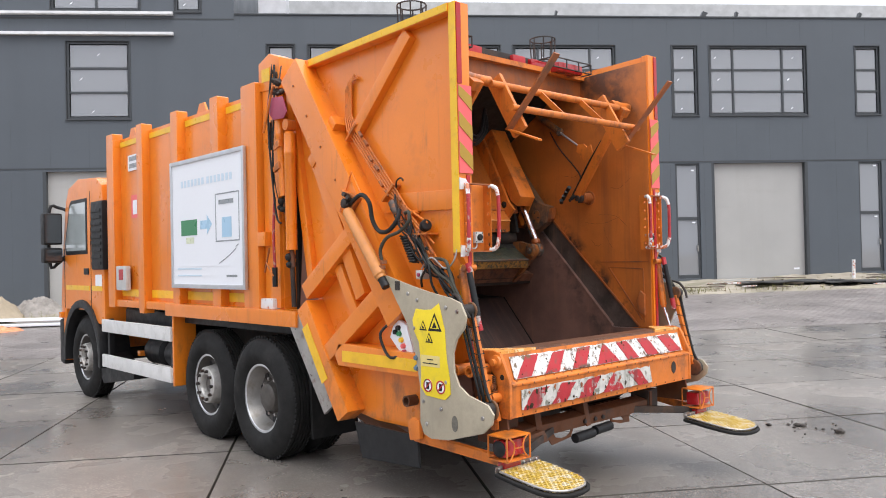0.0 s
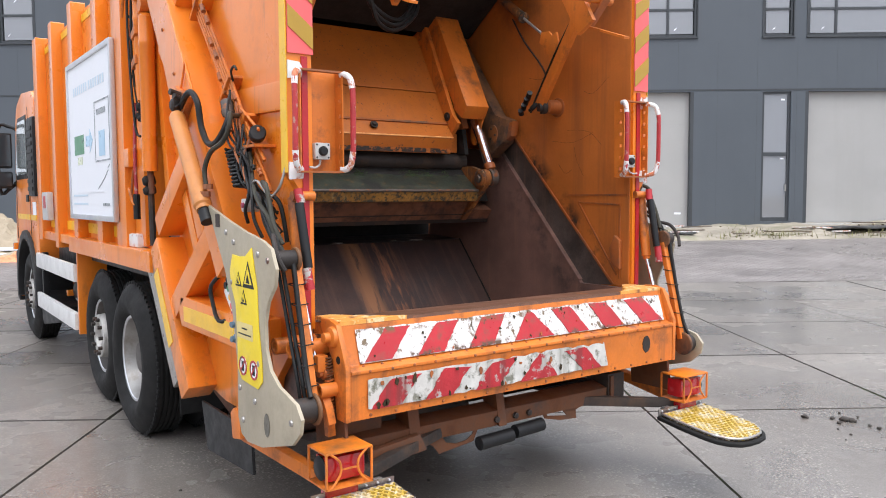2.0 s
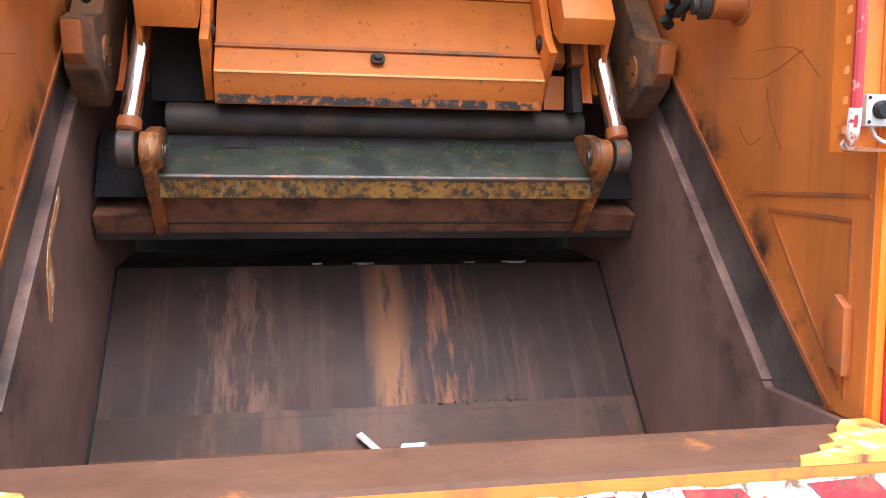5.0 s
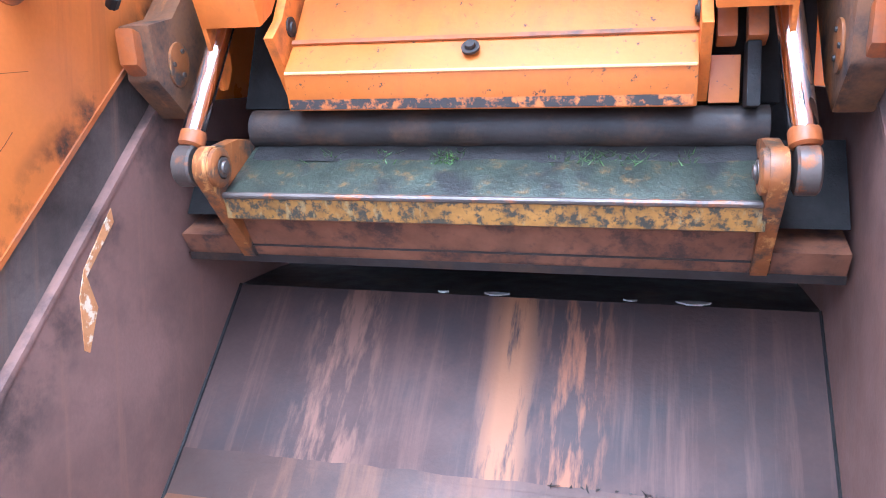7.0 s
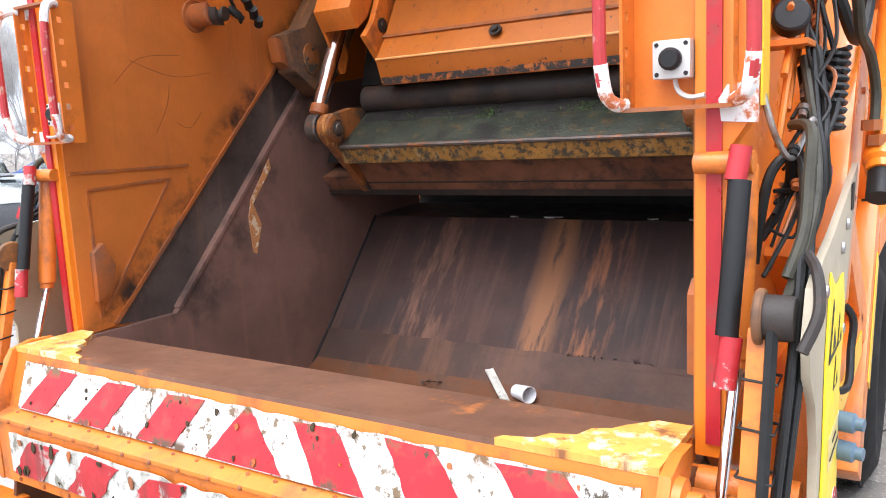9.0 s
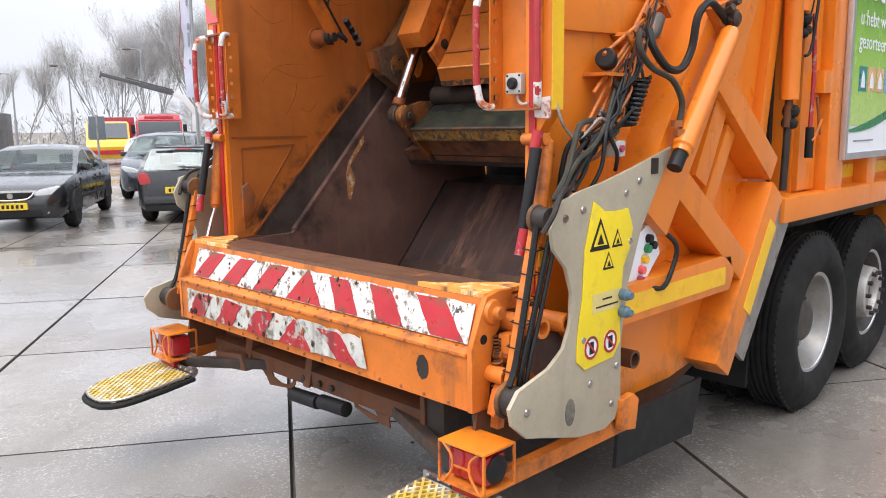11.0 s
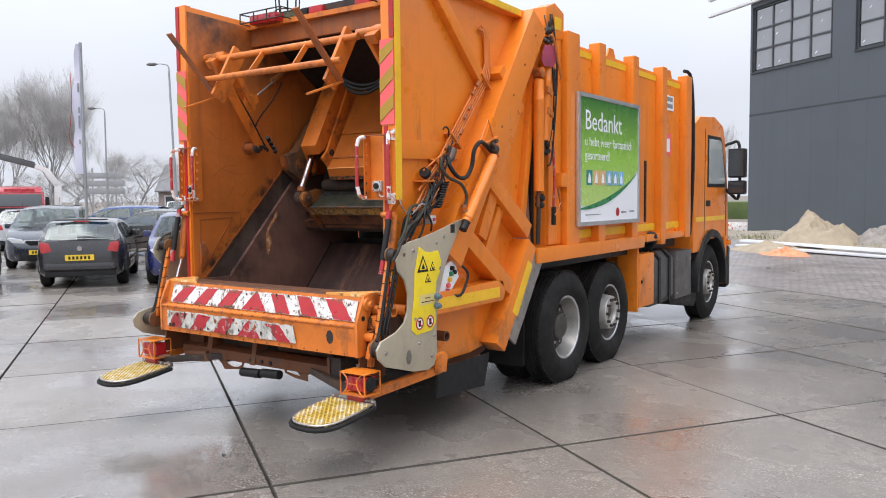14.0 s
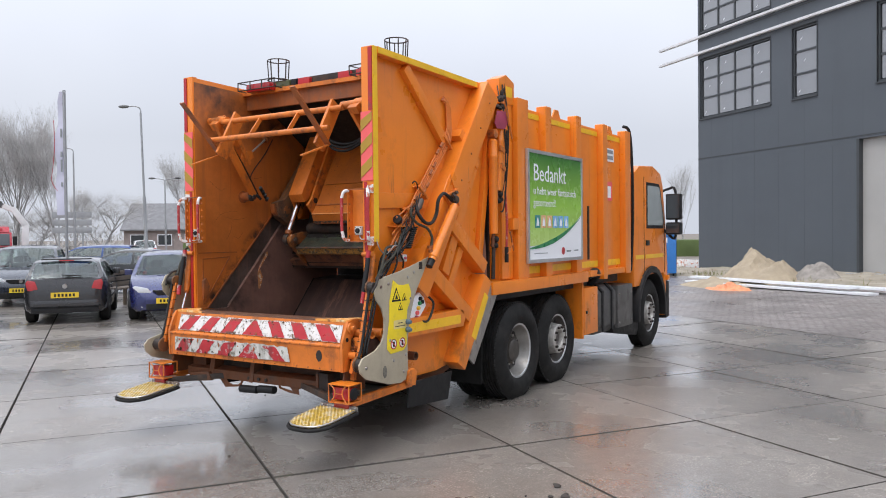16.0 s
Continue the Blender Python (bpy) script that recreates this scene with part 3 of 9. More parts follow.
# wheels
def wheel(y, s, x_in, x_out, deep):
    """One wheel; deep: a dished rear rim, otherwise a hub that stands out."""
    z, r = 0.505, 0.515
    w = x_out - x_in
    bt = B()
    prof = [(0.04, 0.285), (0.015, 0.315), (0.0, 0.37), (0.004, 0.42), (0.03, 0.475), (0.05, 0.502), (0.07, r)]
    for k in range(1, 5):
        c = 0.07 + (w - 0.14) * k / 5
        prof += [(c - 0.008, r), (c - 0.006, r - 0.014), (c + 0.006, r - 0.014), (c + 0.008, r)]
    prof += [(w - 0.07, r), (w - 0.05, 0.502), (w - 0.03, 0.475), (w - 0.004, 0.42), (w, 0.37), (w - 0.015, 0.315), (w - 0.05, 0.285)]
    lathe(bt, prof, (s * x_in, y, z), (s, 0, 0), 56, caps=False)
    bk = B()
    for k in range(72):
        a = 2 * math.pi * k / 72
        for side in (0.062, w - 0.062):
            c = Vector((s * (x_in + side), y + math.cos(a) * (r - 0.004), z + math.sin(a) * (r - 0.004)))
            t = Vector((0, -math.sin(a), math.cos(a)))
            bar(bk, c - t * 0.013, c + t * 0.013, 0.035, 0.012, up=(s, 0, 0))
    br = B()
    xo = s * (x_out - 0.05)
    bd = B()
    if deep:
        lathe(br, [(-w + 0.07, 0.280), (-0.01, 0.290), (0.005, 0.295), (0.005, 0.275), (-0.02, 0.262), (-0.075, 0.25), (-0.12, 0.225)], (xo, y, z), (s, 0, 0), 40, False)
        lathe(bd, [(-0.12, 0.226), (-0.115, 0.19), (-0.115, 0.135), (-0.11, 0.13), (-0.05, 0.118), (-0.035, 0.10), (-0.03, 0.07), (-0.03, 0.001)], (xo, y, z), (s, 0, 0), 40)
        rim = TP("wheel", br, RIM_LIGHT, "truck wheel with silver steel rim and black tyre")
        part("rim_disc", bd, RIM_DISC, rim, "dirty dark rim disc")
    else:
        lathe(br, [(-w + 0.07, 0.280), (-0.01, 0.290), (0.005, 0.295), (0.005, 0.275), (-0.05, 0.26), (-0.085, 0.245), (-0.09, 0.19)], (xo, y, z), (s, 0, 0), 40, False)
        rim = TP("wheel", br, RIM, "truck wheel with protruding silver hub and black tyre")
        lathe(bd, [(-0.09, 0.192), (-0.02, 0.178), (0.035, 0.17), (0.04, 0.165), (0.04, 0.108), (0.03, 0.102), (-0.02, 0.098)], (xo, y, z), (s, 0, 0), 40, False)
        part("hub_ring", bd, HUB_SILVER, rim, "protruding silver hub ring")
        bd = B()
        lathe(bd, [(-0.03, 0.10), (-0.02, 0.085), (0.0, 0.07), (0.004, 0.001)], (xo, y, z), (s, 0, 0), 28)
        part("hub_cap", bd, RIM, rim, "dark hub centre")
    ty_ = part("tyre", bt, RUBBER, rim, "worn black tyre")
    tagged(part("tread", bk, RUBBER, ty_), kind="stuff")
    bl = B()
    lathe(bl, [(0.002, 0.272), (0.008, 0.276), (0.009, 0.292), (0.002, 0.297)], (xo, y, z), (s, 0, 0), 48, caps=False)
    part("rim_lip", bl, ALU, rim, "bright rubbed rim lip")
    for k in range(10):
        a = 2 * math.pi * k / 10
        rr, xx = (0.155, -0.118) if deep else (0.138, 0.034)
        c = Vector((xo + s * xx, y + rr * math.cos(a), z + rr * math.sin(a)))
        bn = B()
        cyl(bn, c, c + Vector((s * 0.035, 0, 0)), 0.016, 6)
        part("wheel_nut", bn, BARE if deep else STEEL_DARK, rim)
        a += math.pi / 10
        rr, xx = (0.195, -0.1145) if deep else (0.222, -0.084)
        c = Vector((xo + s * xx, y + rr * math.cos(a), z + rr * math.sin(a)))
        bn = B()
        lathe(bn, [(-0.002, 0.032 if deep else 0.025), (0.004, 0.030 if deep else 0.023), (0.004, 0.001)], c, (s, 0, 0), 12)
        part("hand_hole", bn, BLACK, rim)
    return rim


for s in (-1, 1):
    wheel(7.28, s, 0.90, 1.19, False)
    wheel(3.84, s, 0.90, 1.19, False)
    wheel(2.76, s, 0.93, 1.23, True)
    wheel(2.76, s, 0.60, 0.89, True)
    b = B()
    prism(b, [(2.18, 0.22), (2.21, 0.22), (2.24, 0.98), (2.21, 0.98)], "x", s * 0.60, s * 1.05)
    TP("mud_flap", b, RUBBER, "black rubber mud flap")
    b = B()
    prism(b, [(0.74, 0.27), (1.38, 0.23), (1.46, 0.48), (0.76, 0.48)], "x", s * 1.14, s * 1.155)
    TP("rubber_skirt", b, BLACK, "hanging black rubber skirt")
    # alloy guard strip behind the hinge
    b = B()
    beam(b, (2.175, 1.20), (1.70, 0.55), 0.17, "x", s * 1.19, s * 1.215)
    TP("guard_strip", b, BARE, "scuffed bare metal guard strip", 0.004)

# cab
CAB_PROFILE = [(6.50, 0.95), (6.90, 0.95), (6.90, 1.10), (7.95, 1.10), (7.98, 0.40), (8.10, 0.42), (8.16, 1.2), (8.10, 1.75), (7.92, 2.52), (7.80, 2.70), (7.40, 2.80), (6.75, 2.76), (6.55, 2.66), (6.50, 2.4)]
b = B()
prism(b, CAB_PROFILE, "x", -1.19, 1.19)
cab = TP("cab", b, ORANGE, "orange truck cab", 0.05)
for s in (-1, 1):
    b = B()
    prism(b, [(7.06, 1.82), (7.90, 1.82), (7.94, 1.95), (7.74, 2.48), (7.66, 2.53), (7.06, 2.53)], "x", s * 1.165, s * 1.196)
    part("window_seal", b, BLACK, cab, bevel=0.01)
    b = B()
    prism(b, [(7.11, 1.87), (7.85, 1.87), (7.89, 1.96), (7.70, 2.45), (7.64, 2.48), (7.11, 2.48)], "x", s * 1.19, s * 1.2)
    part("side_window", b, CAB_GLASS, cab, "cab side window coloured pale like reflected sky")
    for y0, y1, z0, z1 in ((6.94, 6.95, 1.12, 2.6), (7.97, 7.98, 1.12, 1.9)):
        b = B()
        box(b, s * 1.188, s * 1.194, y0, y1, z0, z1)
        part("door_gap", b, BLACK, cab)
    b = B()
    box(b, s * 1.186, s * 1.205, 7.02, 7.18, 1.56, 1.64)
    part("door_handle", b, BLACK, cab, bevel=0.01)
    b = B()
    box(b, s * 1.186, s * 1.196, 6.56, 6.92, 1.36, 1.42)
    part("reflective_strip", b, YELLOW, cab)
    b = B()
    box(b, s * 1.186, s * 1.196, 7.0, 7.9, 1.36, 1.42)
    part("reflective_strip", b, YELLOW, cab)
    # wheel arch
    ring = [(7.28 + 0.62 * math.cos(a), 0.52 + 0.62 * math.sin(a)) for a in (radians(d) for d in range(-8, 189, 14))]
    ring += [(7.28 + 0.70 * math.cos(a), 0.52 + 0.72 * math.sin(a)) for a in (radians(d) for d in range(188, -9, -14))]
    b = B()
    prism(b, ring, "x", s * 0.85, s * 1.225)
    part("wheel_arch", b, BLACK, cab, "black plastic wheel arch", 0.015)
    b = B()
    prism(b, [(6.70, 0.98), (6.78, 0.90), (6.80, 0.30), (6.72, 0.22), (5.75, 0.36), (5.72, 0.52), (6.40, 0.50), (6.62, 0.62)], "x", s * 0.86, s * 1.14)
    part("front_mud_flap", b, BLACK, cab, "black plastic guard behind the wheel", bevel=0.02)
    b = B()
    prism(b, [(8.02, 0.35), (8.2, 0.38), (8.2, 0.95), (8.05, 0.98)], "x", s * 0.9, s * 1.2)
    part("bumper_end", b, BLACK, cab, "black plastic bumper end", bevel=0.03)
    b = B()
    box(b, s * 1.19, s * 1.24, 8.02, 8.1, 0.98, 1.06)
    part("turn_lamp", b, LAMP_AMBER, cab, bevel=0.01)
    # mirrors
    b = B()
    tube(b, smooth_path([(s * 1.16, 7.95, 2.42), (s * 1.24, 8.02, 2.46), (s * 1.36, 8.02, 2.42), (s * 1.36, 8.02, 1.70), (s * 1.26, 8.0, 1.72), (s * 1.18, 7.98, 1.8)], 4), 0.022, 8)
    part("mirror_bracket", b, BLACK, cab)
    for z0, z1 in ((1.96, 2.38), (1.72, 1.92)):
        b = B()
        box(b, s * 1.23, s * 1.47, 7.90, 8.05, z0, z1)
        mr = part("side_mirror", b, BLACK, cab, "black door mirror", 0.035)
        b = B()
        box(b, s * 1.25, s * 1.45, 7.892, 7.898, z0 + 0.025, z1 - 0.025)
        part("mirror_glass", b, GLASS_CAR, mr)
    # air ducts behind the cab
    if s < 0:
        b = B()
        box(b, -1.225, -1.0, 6.44, 6.84, 1.62, 2.46)
        part("rear_corner_trim", b, BLACK, cab, "black louvred air intake trim", 0.03)
        for k in range(9):
            b = B()
            box(b, -1.235, -1.215, 6.48, 6.80, 1.68 + 0.08 * k, 1.72 + 0.08 * k)
            part("louvre", b, BLACK, cab, bevel=0.006)
        b = B()
        box(b, -1.196, -1.188, 6.56, 6.78, 1.42, 1.56)
        part("cab_sticker", b, WHITE, cab)

# advertising boards on both flanks
for s in (-1, 1):
    b = B()
    box(b, s * 1.215, s * 1.235, 2.90, 4.40, 1.44, 2.67)
    brd = TP("poster_board", b, ALU, "framed aluminium advertising board", 0.004)
    for y0, y1, z0, z1 in ((2.89, 2.93, 1.43, 2.68), (4.37, 4.41, 1.43, 2.68), (2.93, 4.37, 1.43, 1.47), (2.93, 4.37, 2.64, 2.68)):
        b = B()
        box(b, s * 1.22, s * 1.252, y0, y1, z0, z1)
        part("frame_profile", b, ALU, brd, bevel=0.006)


def green_mix():
    m = surface("green_gradient_print", (0.10, 0.32, 0.03), 0.25, var=0.04, scale=2, bump=0.0)
    n, l = m.node_tree.nodes, m.node_tree.links
    tc = n.new("ShaderNodeTexCoord")
    sp = n.new("ShaderNodeSeparateXYZ")
    r = n.new("ShaderNodeValToRGB")
    mr = n.new("ShaderNodeMapRange")
    mr.inputs["From Min"].default_value, mr.inputs["From Max"].default_value = 1.5, 2.65
    els = r.color_ramp.elements
    els[0].color, els[1].color = (0.52, 0.66, 0.22, 1), (0.035, 0.17, 0.025, 1)
    e = els.new(0.5)
    e.color = (0.30, 0.55, 0.07, 1)
    l.new(tc.outputs["Object"], sp.inputs[0])
    l.new(sp.outputs["Z"], mr.inputs["Value"])
    l.new(mr.outputs["Result"], r.inputs["Fac"])
    l.new(r.outputs["Color"], n["Principled BSDF"].inputs["Base Color"])
    return m


GREEN_PRINT = green_mix()
GREEN_DARK = surface("dark_green_print", (0.03, 0.22, 0.08), 0.3, var=0.05, bump=0.0)
INK_BLUE = surface("pale_blue_print", (0.38, 0.58, 0.74), 0.3, var=0.05, bump=0.0)
INK_PALE = surface("faint_blue_print", (0.60, 0.71, 0.80), 0.4, var=0.05, bump=0.0)
INK_GREY = surface("grey_print", (0.25, 0.27, 0.28), 0.3, var=0.05, bump=0.0)
ink = {"teal": surface("teal_print", (0.03, 0.24, 0.24), 0.3, bump=0.0), "peach": surface("peach_print", (0.75, 0.45, 0.22), 0.3, bump=0.0), "sky": surface("sky_blue_print", (0.20, 0.45, 0.75), 0.3, bump=0.0)}
# offside poster: green field over a white swoosh
b = B()
box(b, 1.236, 1.239, 2.93, 4.37, 1.47, 2.64)
pr = TP("poster", b, WHITE, "printed poster, white foot and green field")
pts = [(2.93, 1.62)] + [(2.93 + 1.44 * k / 12, 1.62 + 0.36 * (k / 12) ** 2.2) for k in range(1, 13)] + [(4.37, 2.64), (2.93, 2.64)]
b = B()
prism(b, pts, "x", 1.240, 1.242)
part("green_field", b, GREEN_PRINT, pr)
pts = [(2.93 + 1.44 * k / 12, 1.585 + 0.38 * (k / 12) ** 2.2) for k in range(13)]
pts += [(p[0], p[1] + 0.055 * math.sin(math.pi * min(1, 0.08 + i / 13))) for i, p in reversed(list(enumerate(pts)))]
b = B()
prism(b, pts, "x", 1.243, 1.2445)
part("swoosh", b, GREEN_DARK, pr)
FACE_R = Matrix(((0, 0, 1, 0), (1, 0, 0, 0), (0, 1, 0, 0), (0, 0, 0, 1)))
FACE_REAR = Matrix(((1, 0, 0, 0), (0, 0, -1, 0), (0, 1, 0, 0), (0, 0, 0, 1)))
for words, size, y, z in (("Bedankt", 0.27, 3.03, 2.34), ("u hebt weer fantastisch", 0.125, 3.03, 2.19), ("gesorteerd!", 0.125, 3.03, 2.06)):
    text_part(words, size, Matrix.Translation((1.2445, y, z)) @ FACE_R, WHITE, pr)
for k, c in enumerate(("teal", "peach", "peach", "sky", "sky", "sky")):
    b = B()
    box(b, 1.243, 1.2445, 3.07 + 0.155 * k, 3.20 + 0.155 * k, 1.82, 1.96)
    part("pictogram", b, ink[c], pr)
    b = B()
    prism(b, [(3.10 + 0.155 * k, 1.84), (3.17 + 0.155 * k, 1.84), (3.16 + 0.155 * k, 1.9), (3.135 + 0.155 * k, 1.94), (3.11 + 0.155 * k, 1.9)], "x", 1.245, 1.246)
    part("pictogram_mark", b, WHITE, pr)
for y0, y1, z, h in ((3.05, 3.4, 1.535, 0.008), (3.93, 4.06, 1.545, 0.02), (4.14, 4.28, 1.55, 0.014)):
    b = B()
    box(b, 1.240, 1.2415, y0, y1, z - h / 2, z + h / 2)
    part("print_bar", b, INK_GREY, pr)
b = B()
lathe(b, [(0, 0.045), (0.002, 0.045)], (1.240, 3.83, 1.55), (1, 0, 0), 20)
part("round_emblem", b, RED, pr)
# near-side poster: white with a green tile, an arrow and an outlined square
b = B()
box(b, -1.239, -1.236, 2.93, 4.37, 1.47, 2.64)
pl = TP("poster", b, WHITE, "printed white poster with green and blue pictures")
for y0, y1, z0, z1, mat_ in ((3.83, 4.18, 1.94, 2.09, GREEN_DARK), (3.90, 4.07, 1.86, 1.92, surface("pale_print", (0.66, 0.70, 0.50), 0.3, bump=0.0)),
                             (3.0, 3.44, 1.861, 1.872, INK_GREY), (3.0, 3.44, 2.290, 2.301, INK_GREY), (2.994, 3.005, 1.861, 2.301, INK_GREY), (3.435, 3.446, 1.861, 2.301, INK_GREY),
                             (3.14, 3.32, 1.90, 2.08, INK_BLUE), (3.1, 3.38, 2.2, 2.24, INK_GREY), (3.2, 4.3, 1.64, 1.65, WHITE),
                             (3.75, 4.28, 1.61, 1.625, INK_PALE), (3.75, 4.28, 1.545, 1.56, INK_PALE), (3.05, 3.25, 1.54, 1.56, INK_GREY)):
    b = B()
    box(b, -1.2415, -1.240, y0, y1, z0, z1)
    part("print_patch", b, mat_, pl)
b = B()
prism(b, [(3.76, 1.99), (3.62, 1.99), (3.62, 1.94), (3.52, 2.03), (3.62, 2.12), (3.62, 2.07), (3.76, 2.07)], "x", -1.2415, -1.240)
part("arrow", b, INK_BLUE, pl)
for k in range(14):
    b = B()
    box(b, -1.2415, -1.240, 3.12 + 0.075 * k + (0.03 if k > 6 else 0), 3.165 + 0.075 * k + (0.03 if k > 6 else 0), 2.41, 2.475)
    part("print_bar", b, INK_PALE, pl)
b = B()
for k in range(8):
    y, z = 3.02 + 0.045 * k, 1.83 - 0.16 * (k / 8) ** 0.7
    bar(b, (-1.2405, y, z), (-1.2405, y + 0.05, z - 0.02), 0.002, 0.008)
part("drawn_line", b, INK_GREY, pl)
# model plates and red stickers
for s in (-1, 1):
    b = B()
    box(b, s * 1.138, s * 1.142, 5.45, 5.80, 2.74, 2.92)
    pt = TP("model_plate", b, WHITE, "white plate with dark bars")
    for k, z in ((0, 2.85), (1, 2.77)):
        b = B()
        box(b, s * 1.142, s * 1.144, 5.49, 5.76, z, z + 0.05)
        part("print_bar", b, INK_GREY, pt)
    b = B()
    box(b, s * 1.138, s * 1.142, 5.50, 5.72, 2.20, 2.46)
    st = TP("red_sticker", b, RED_SALMON, "red warning sticker", 0.0)
    b = B()
    box(b, s * 1.142, s * 1.144, 5.55, 5.67, 2.24, 2.4)
    part("print_bar", b, WHITE, st)

# ---- tailgate with its hopper ----
SCRAPE = [(1.24, 1.60), (1.25, 1.56), (1.13, 1.42), (1.17, 1.33), (1.13, 1.21), (1.11, 1.22), (1.10, 1.37), (1.12, 1.44)]
OUTLINE = [(0.34, 1.02), (0.34, 3.285), (2.05, 3.235), (2.50, 3.27), (2.46, 2.95), (2.02, 1.45), (2.05, 1.24), (1.66, 0.55), (1.30, 0.50), (0.70, 0.50), (0.62, 0.75)]
for s in (-1, 1):
    b = B()
    prism(b, OUTLINE, "x", s * 1.035, s * 1.075)
    TP("tailgate_side", b, ORANGE, "orange tailgate side plate", 0.004)
    # edge flanges
    b = B()
    prism(b, [(s * 1.025, 1.02), (s * 1.085, 1.02), (s * 1.085, 1.62), (s * 1.14, 1.70), (s * 1.14, 3.29), (s * 1.025, 3.29)], "y", 0.312, 0.37)
    TP("rear_post", b, ORANGE, bevel=0.006)
    b = B()
    box(b, s * 1.141, s * 1.145, 0.310, 0.372, 1.70, 3.29)
    box(b, s * 1.0855, s * 1.0895, 0.316, 0.372, 1.15, 1.62)
    TP("yellow_edge", b, YELLOW)
    b = B()
    beam(b, (0.372, 3.263), (2.05, 3.225), 0.06, "x", s * 1.07, s * 1.15)
    TP("top_flange", b, ORANGE, bevel=0.006)
    b = B()
    beam(b, (0.374, 3.264), (1.98, 3.226), 0.05, "x", s * 1.151, s * 1.156)
    TP("yellow_edge", b, YELLOW)
    b = B()
    box(b, s * 1.10, s * 1.138, 0.304, 0.311, 2.77, 3.28)
    TP("post_tape", b, RED, "red tape along the post edge")
    b = B()
    box(b, s * 1.048, s * 1.076, 0.304, 0.311, 1.05, 2.19)
    TP("post_tape", b, RED)
    # big box beams on the outside
    for nm, p, q, w, d in (("diagonal_beam", (2.16, 3.19), (0.84, 1.28), 0.27, 0.16), ("front_beam", (2.36, 3.18), (2.06, 1.50), 0.09, 0.05), ("hinge_beam", (2.02, 1.42), (1.30, 1.93), 0.13, 0.14),
                           ("lower_brace", (1.78, 0.92), (0.95, 1.50), 0.13, 0.15), ("short_strut", (1.93, 2.42), (1.60, 2.72), 0.10, 0.12),
                           ("inner_strut", (1.88, 2.45), (1.32, 1.40), 0.12, 0.11), ("front_edge_beam", (2.03, 1.32), (1.50, 0.52), 0.16, 0.16), ("top_brace", (0.80, 3.20), (1.42, 2.62), 0.10, 0.06), ("mid_strut", (1.62, 1.62), (1.36, 1.20), 0.09, 0.10)):
        b = B()
        beam(b, p, q, w, "x", s * 1.07, s * (1.075 + d))
        TP(nm, b, ORANGE, bevel=0.012)
    b = B()
    prism(b, [(0.56, 0.89), (1.56, 0.89), (1.60, 0.96), (1.56, 1.06), (0.56, 1.04)], "x", s * 1.07, s * 1.225)
    TP("cross_beam", b, ORANGE, bevel=0.012)
    b = B()
    box(b, s * 1.2255, s * 1.229, 0.66, 1.5, 0.925, 1.005)
    TP("reflective_strip", b, YELLOW)
    b = B()
    beam(b, (1.98, 1.16), (1.72, 0.76), 0.09, "x", s * 1.236, s * 1.239)
    TP("reflective_strip", b, YELLOW)
    b = B()
    beam(b, (0.372, 2.04), (1.12, 2.06), 0.13, "x", s * 1.07, s * 1.10)
    TP("ledge", b, ORANGE, bevel=0.01)
    for k in range(14):
        f = k / 13
        b = B()
        lathe(b, [(0, 0.011), (0.007, 0.010), (0.009, 0.004)], (s * 1.0755, 0.40 + 0.03 * (k % 2), 1.25 + 1.9 * f), (s, 0, 0), 8)
        TP("bolt", b, ORANGE_OLD)
    for k in range(7):
        f = k / 6
        b = B()
        lathe(b, [(0, 0.010), (0.006, 0.009), (0.008, 0.004)], (s * 1.2355, 2.08 - 1.10 * f, 3.05 - 1.58 * f), (s, 0, 0), 8)
        TP("bolt", b, ORANGE_OLD)
    # top hinge block
    b = B()
    prism(b, [(2.40, 3.10), (2.40, 3.36), (2.56, 3.42), (2.74, 3.36), (2.74, 3.12)], "x", s * 1.02, s * 1.17)
    TP("hinge_block", b, ORANGE, bevel=0.015)
    b = B()
    box(b, s * 1.168, s * 1.174, 2.55, 2.68, 3.19, 3.30)
    TP("yellow_patch", b, YELLOW)
    # lift rams: two orange cylinders in front of the tailgate
    for (ya, za), (yb, zb), r in (((2.24, 2.72), (2.24, 1.76), 0.046), ((2.405, 2.89), (2.34, 2.20), 0.038)):
        x = s * 1.18
        b = B()
        lathe(b, [(0, r * 0.6), (0.02, r), (0.16, r), (0.165, r * 1.06), (0.19, r * 1.06), (0.195, r), ((Vector((ya, za)) - Vector((yb, zb))).length, r)], (x, ya, za), (0, yb - ya, zb - za), 20)
        rm = TP("lift_ram", b, ORANGE, "orange hydraulic cylinder")
        b = B()
        cyl(b, (x, yb, zb), (x, yb - 0.02, zb - 0.14), r * 0.42)
        part("ram_foot", b, UNDER, rm)
        b = B()
        cyl(b, (x - s * 0.04, ya, za + 0.05), (x + s * 0.04, ya, za + 0.05), 0.045)
        part("ram_eye", b, ORANGE_WORN, rm)
    b = B()
    tube(b, [(s * 1.18, 2.24, 1.64), (s * 1.18, 2.22, 1.30)], 0.02, 8)
    TP("ram_rod", b, STEEL_DARK)
    b = B()
    prism(b, [(2.19, 2.87), (2.25, 3.00), (2.48, 3.02), (2.50, 2.92), (2.40, 2.83), (2.24, 2.82)], "x", s * 1.225, s * 1.235)
    TP("magenta_guard", b, PURPLE, "faded magenta guard plate", 0.008)
    b = B()
    tube(b, smooth_path([(s * 1.2, 2.46, 2.2), (s * 1.21, 2.47, 1.9), (s * 1.21, 2.46, 1.62)]), 0.012, 8)
    TP("locking_bar", b, RED_PAINT, "thin red locking bar")
    b = B()
    cyl(b, (s * 1.21, 2.46, 1.62), (s * 1.21, 2.46, 1.46), 0.022, 10)
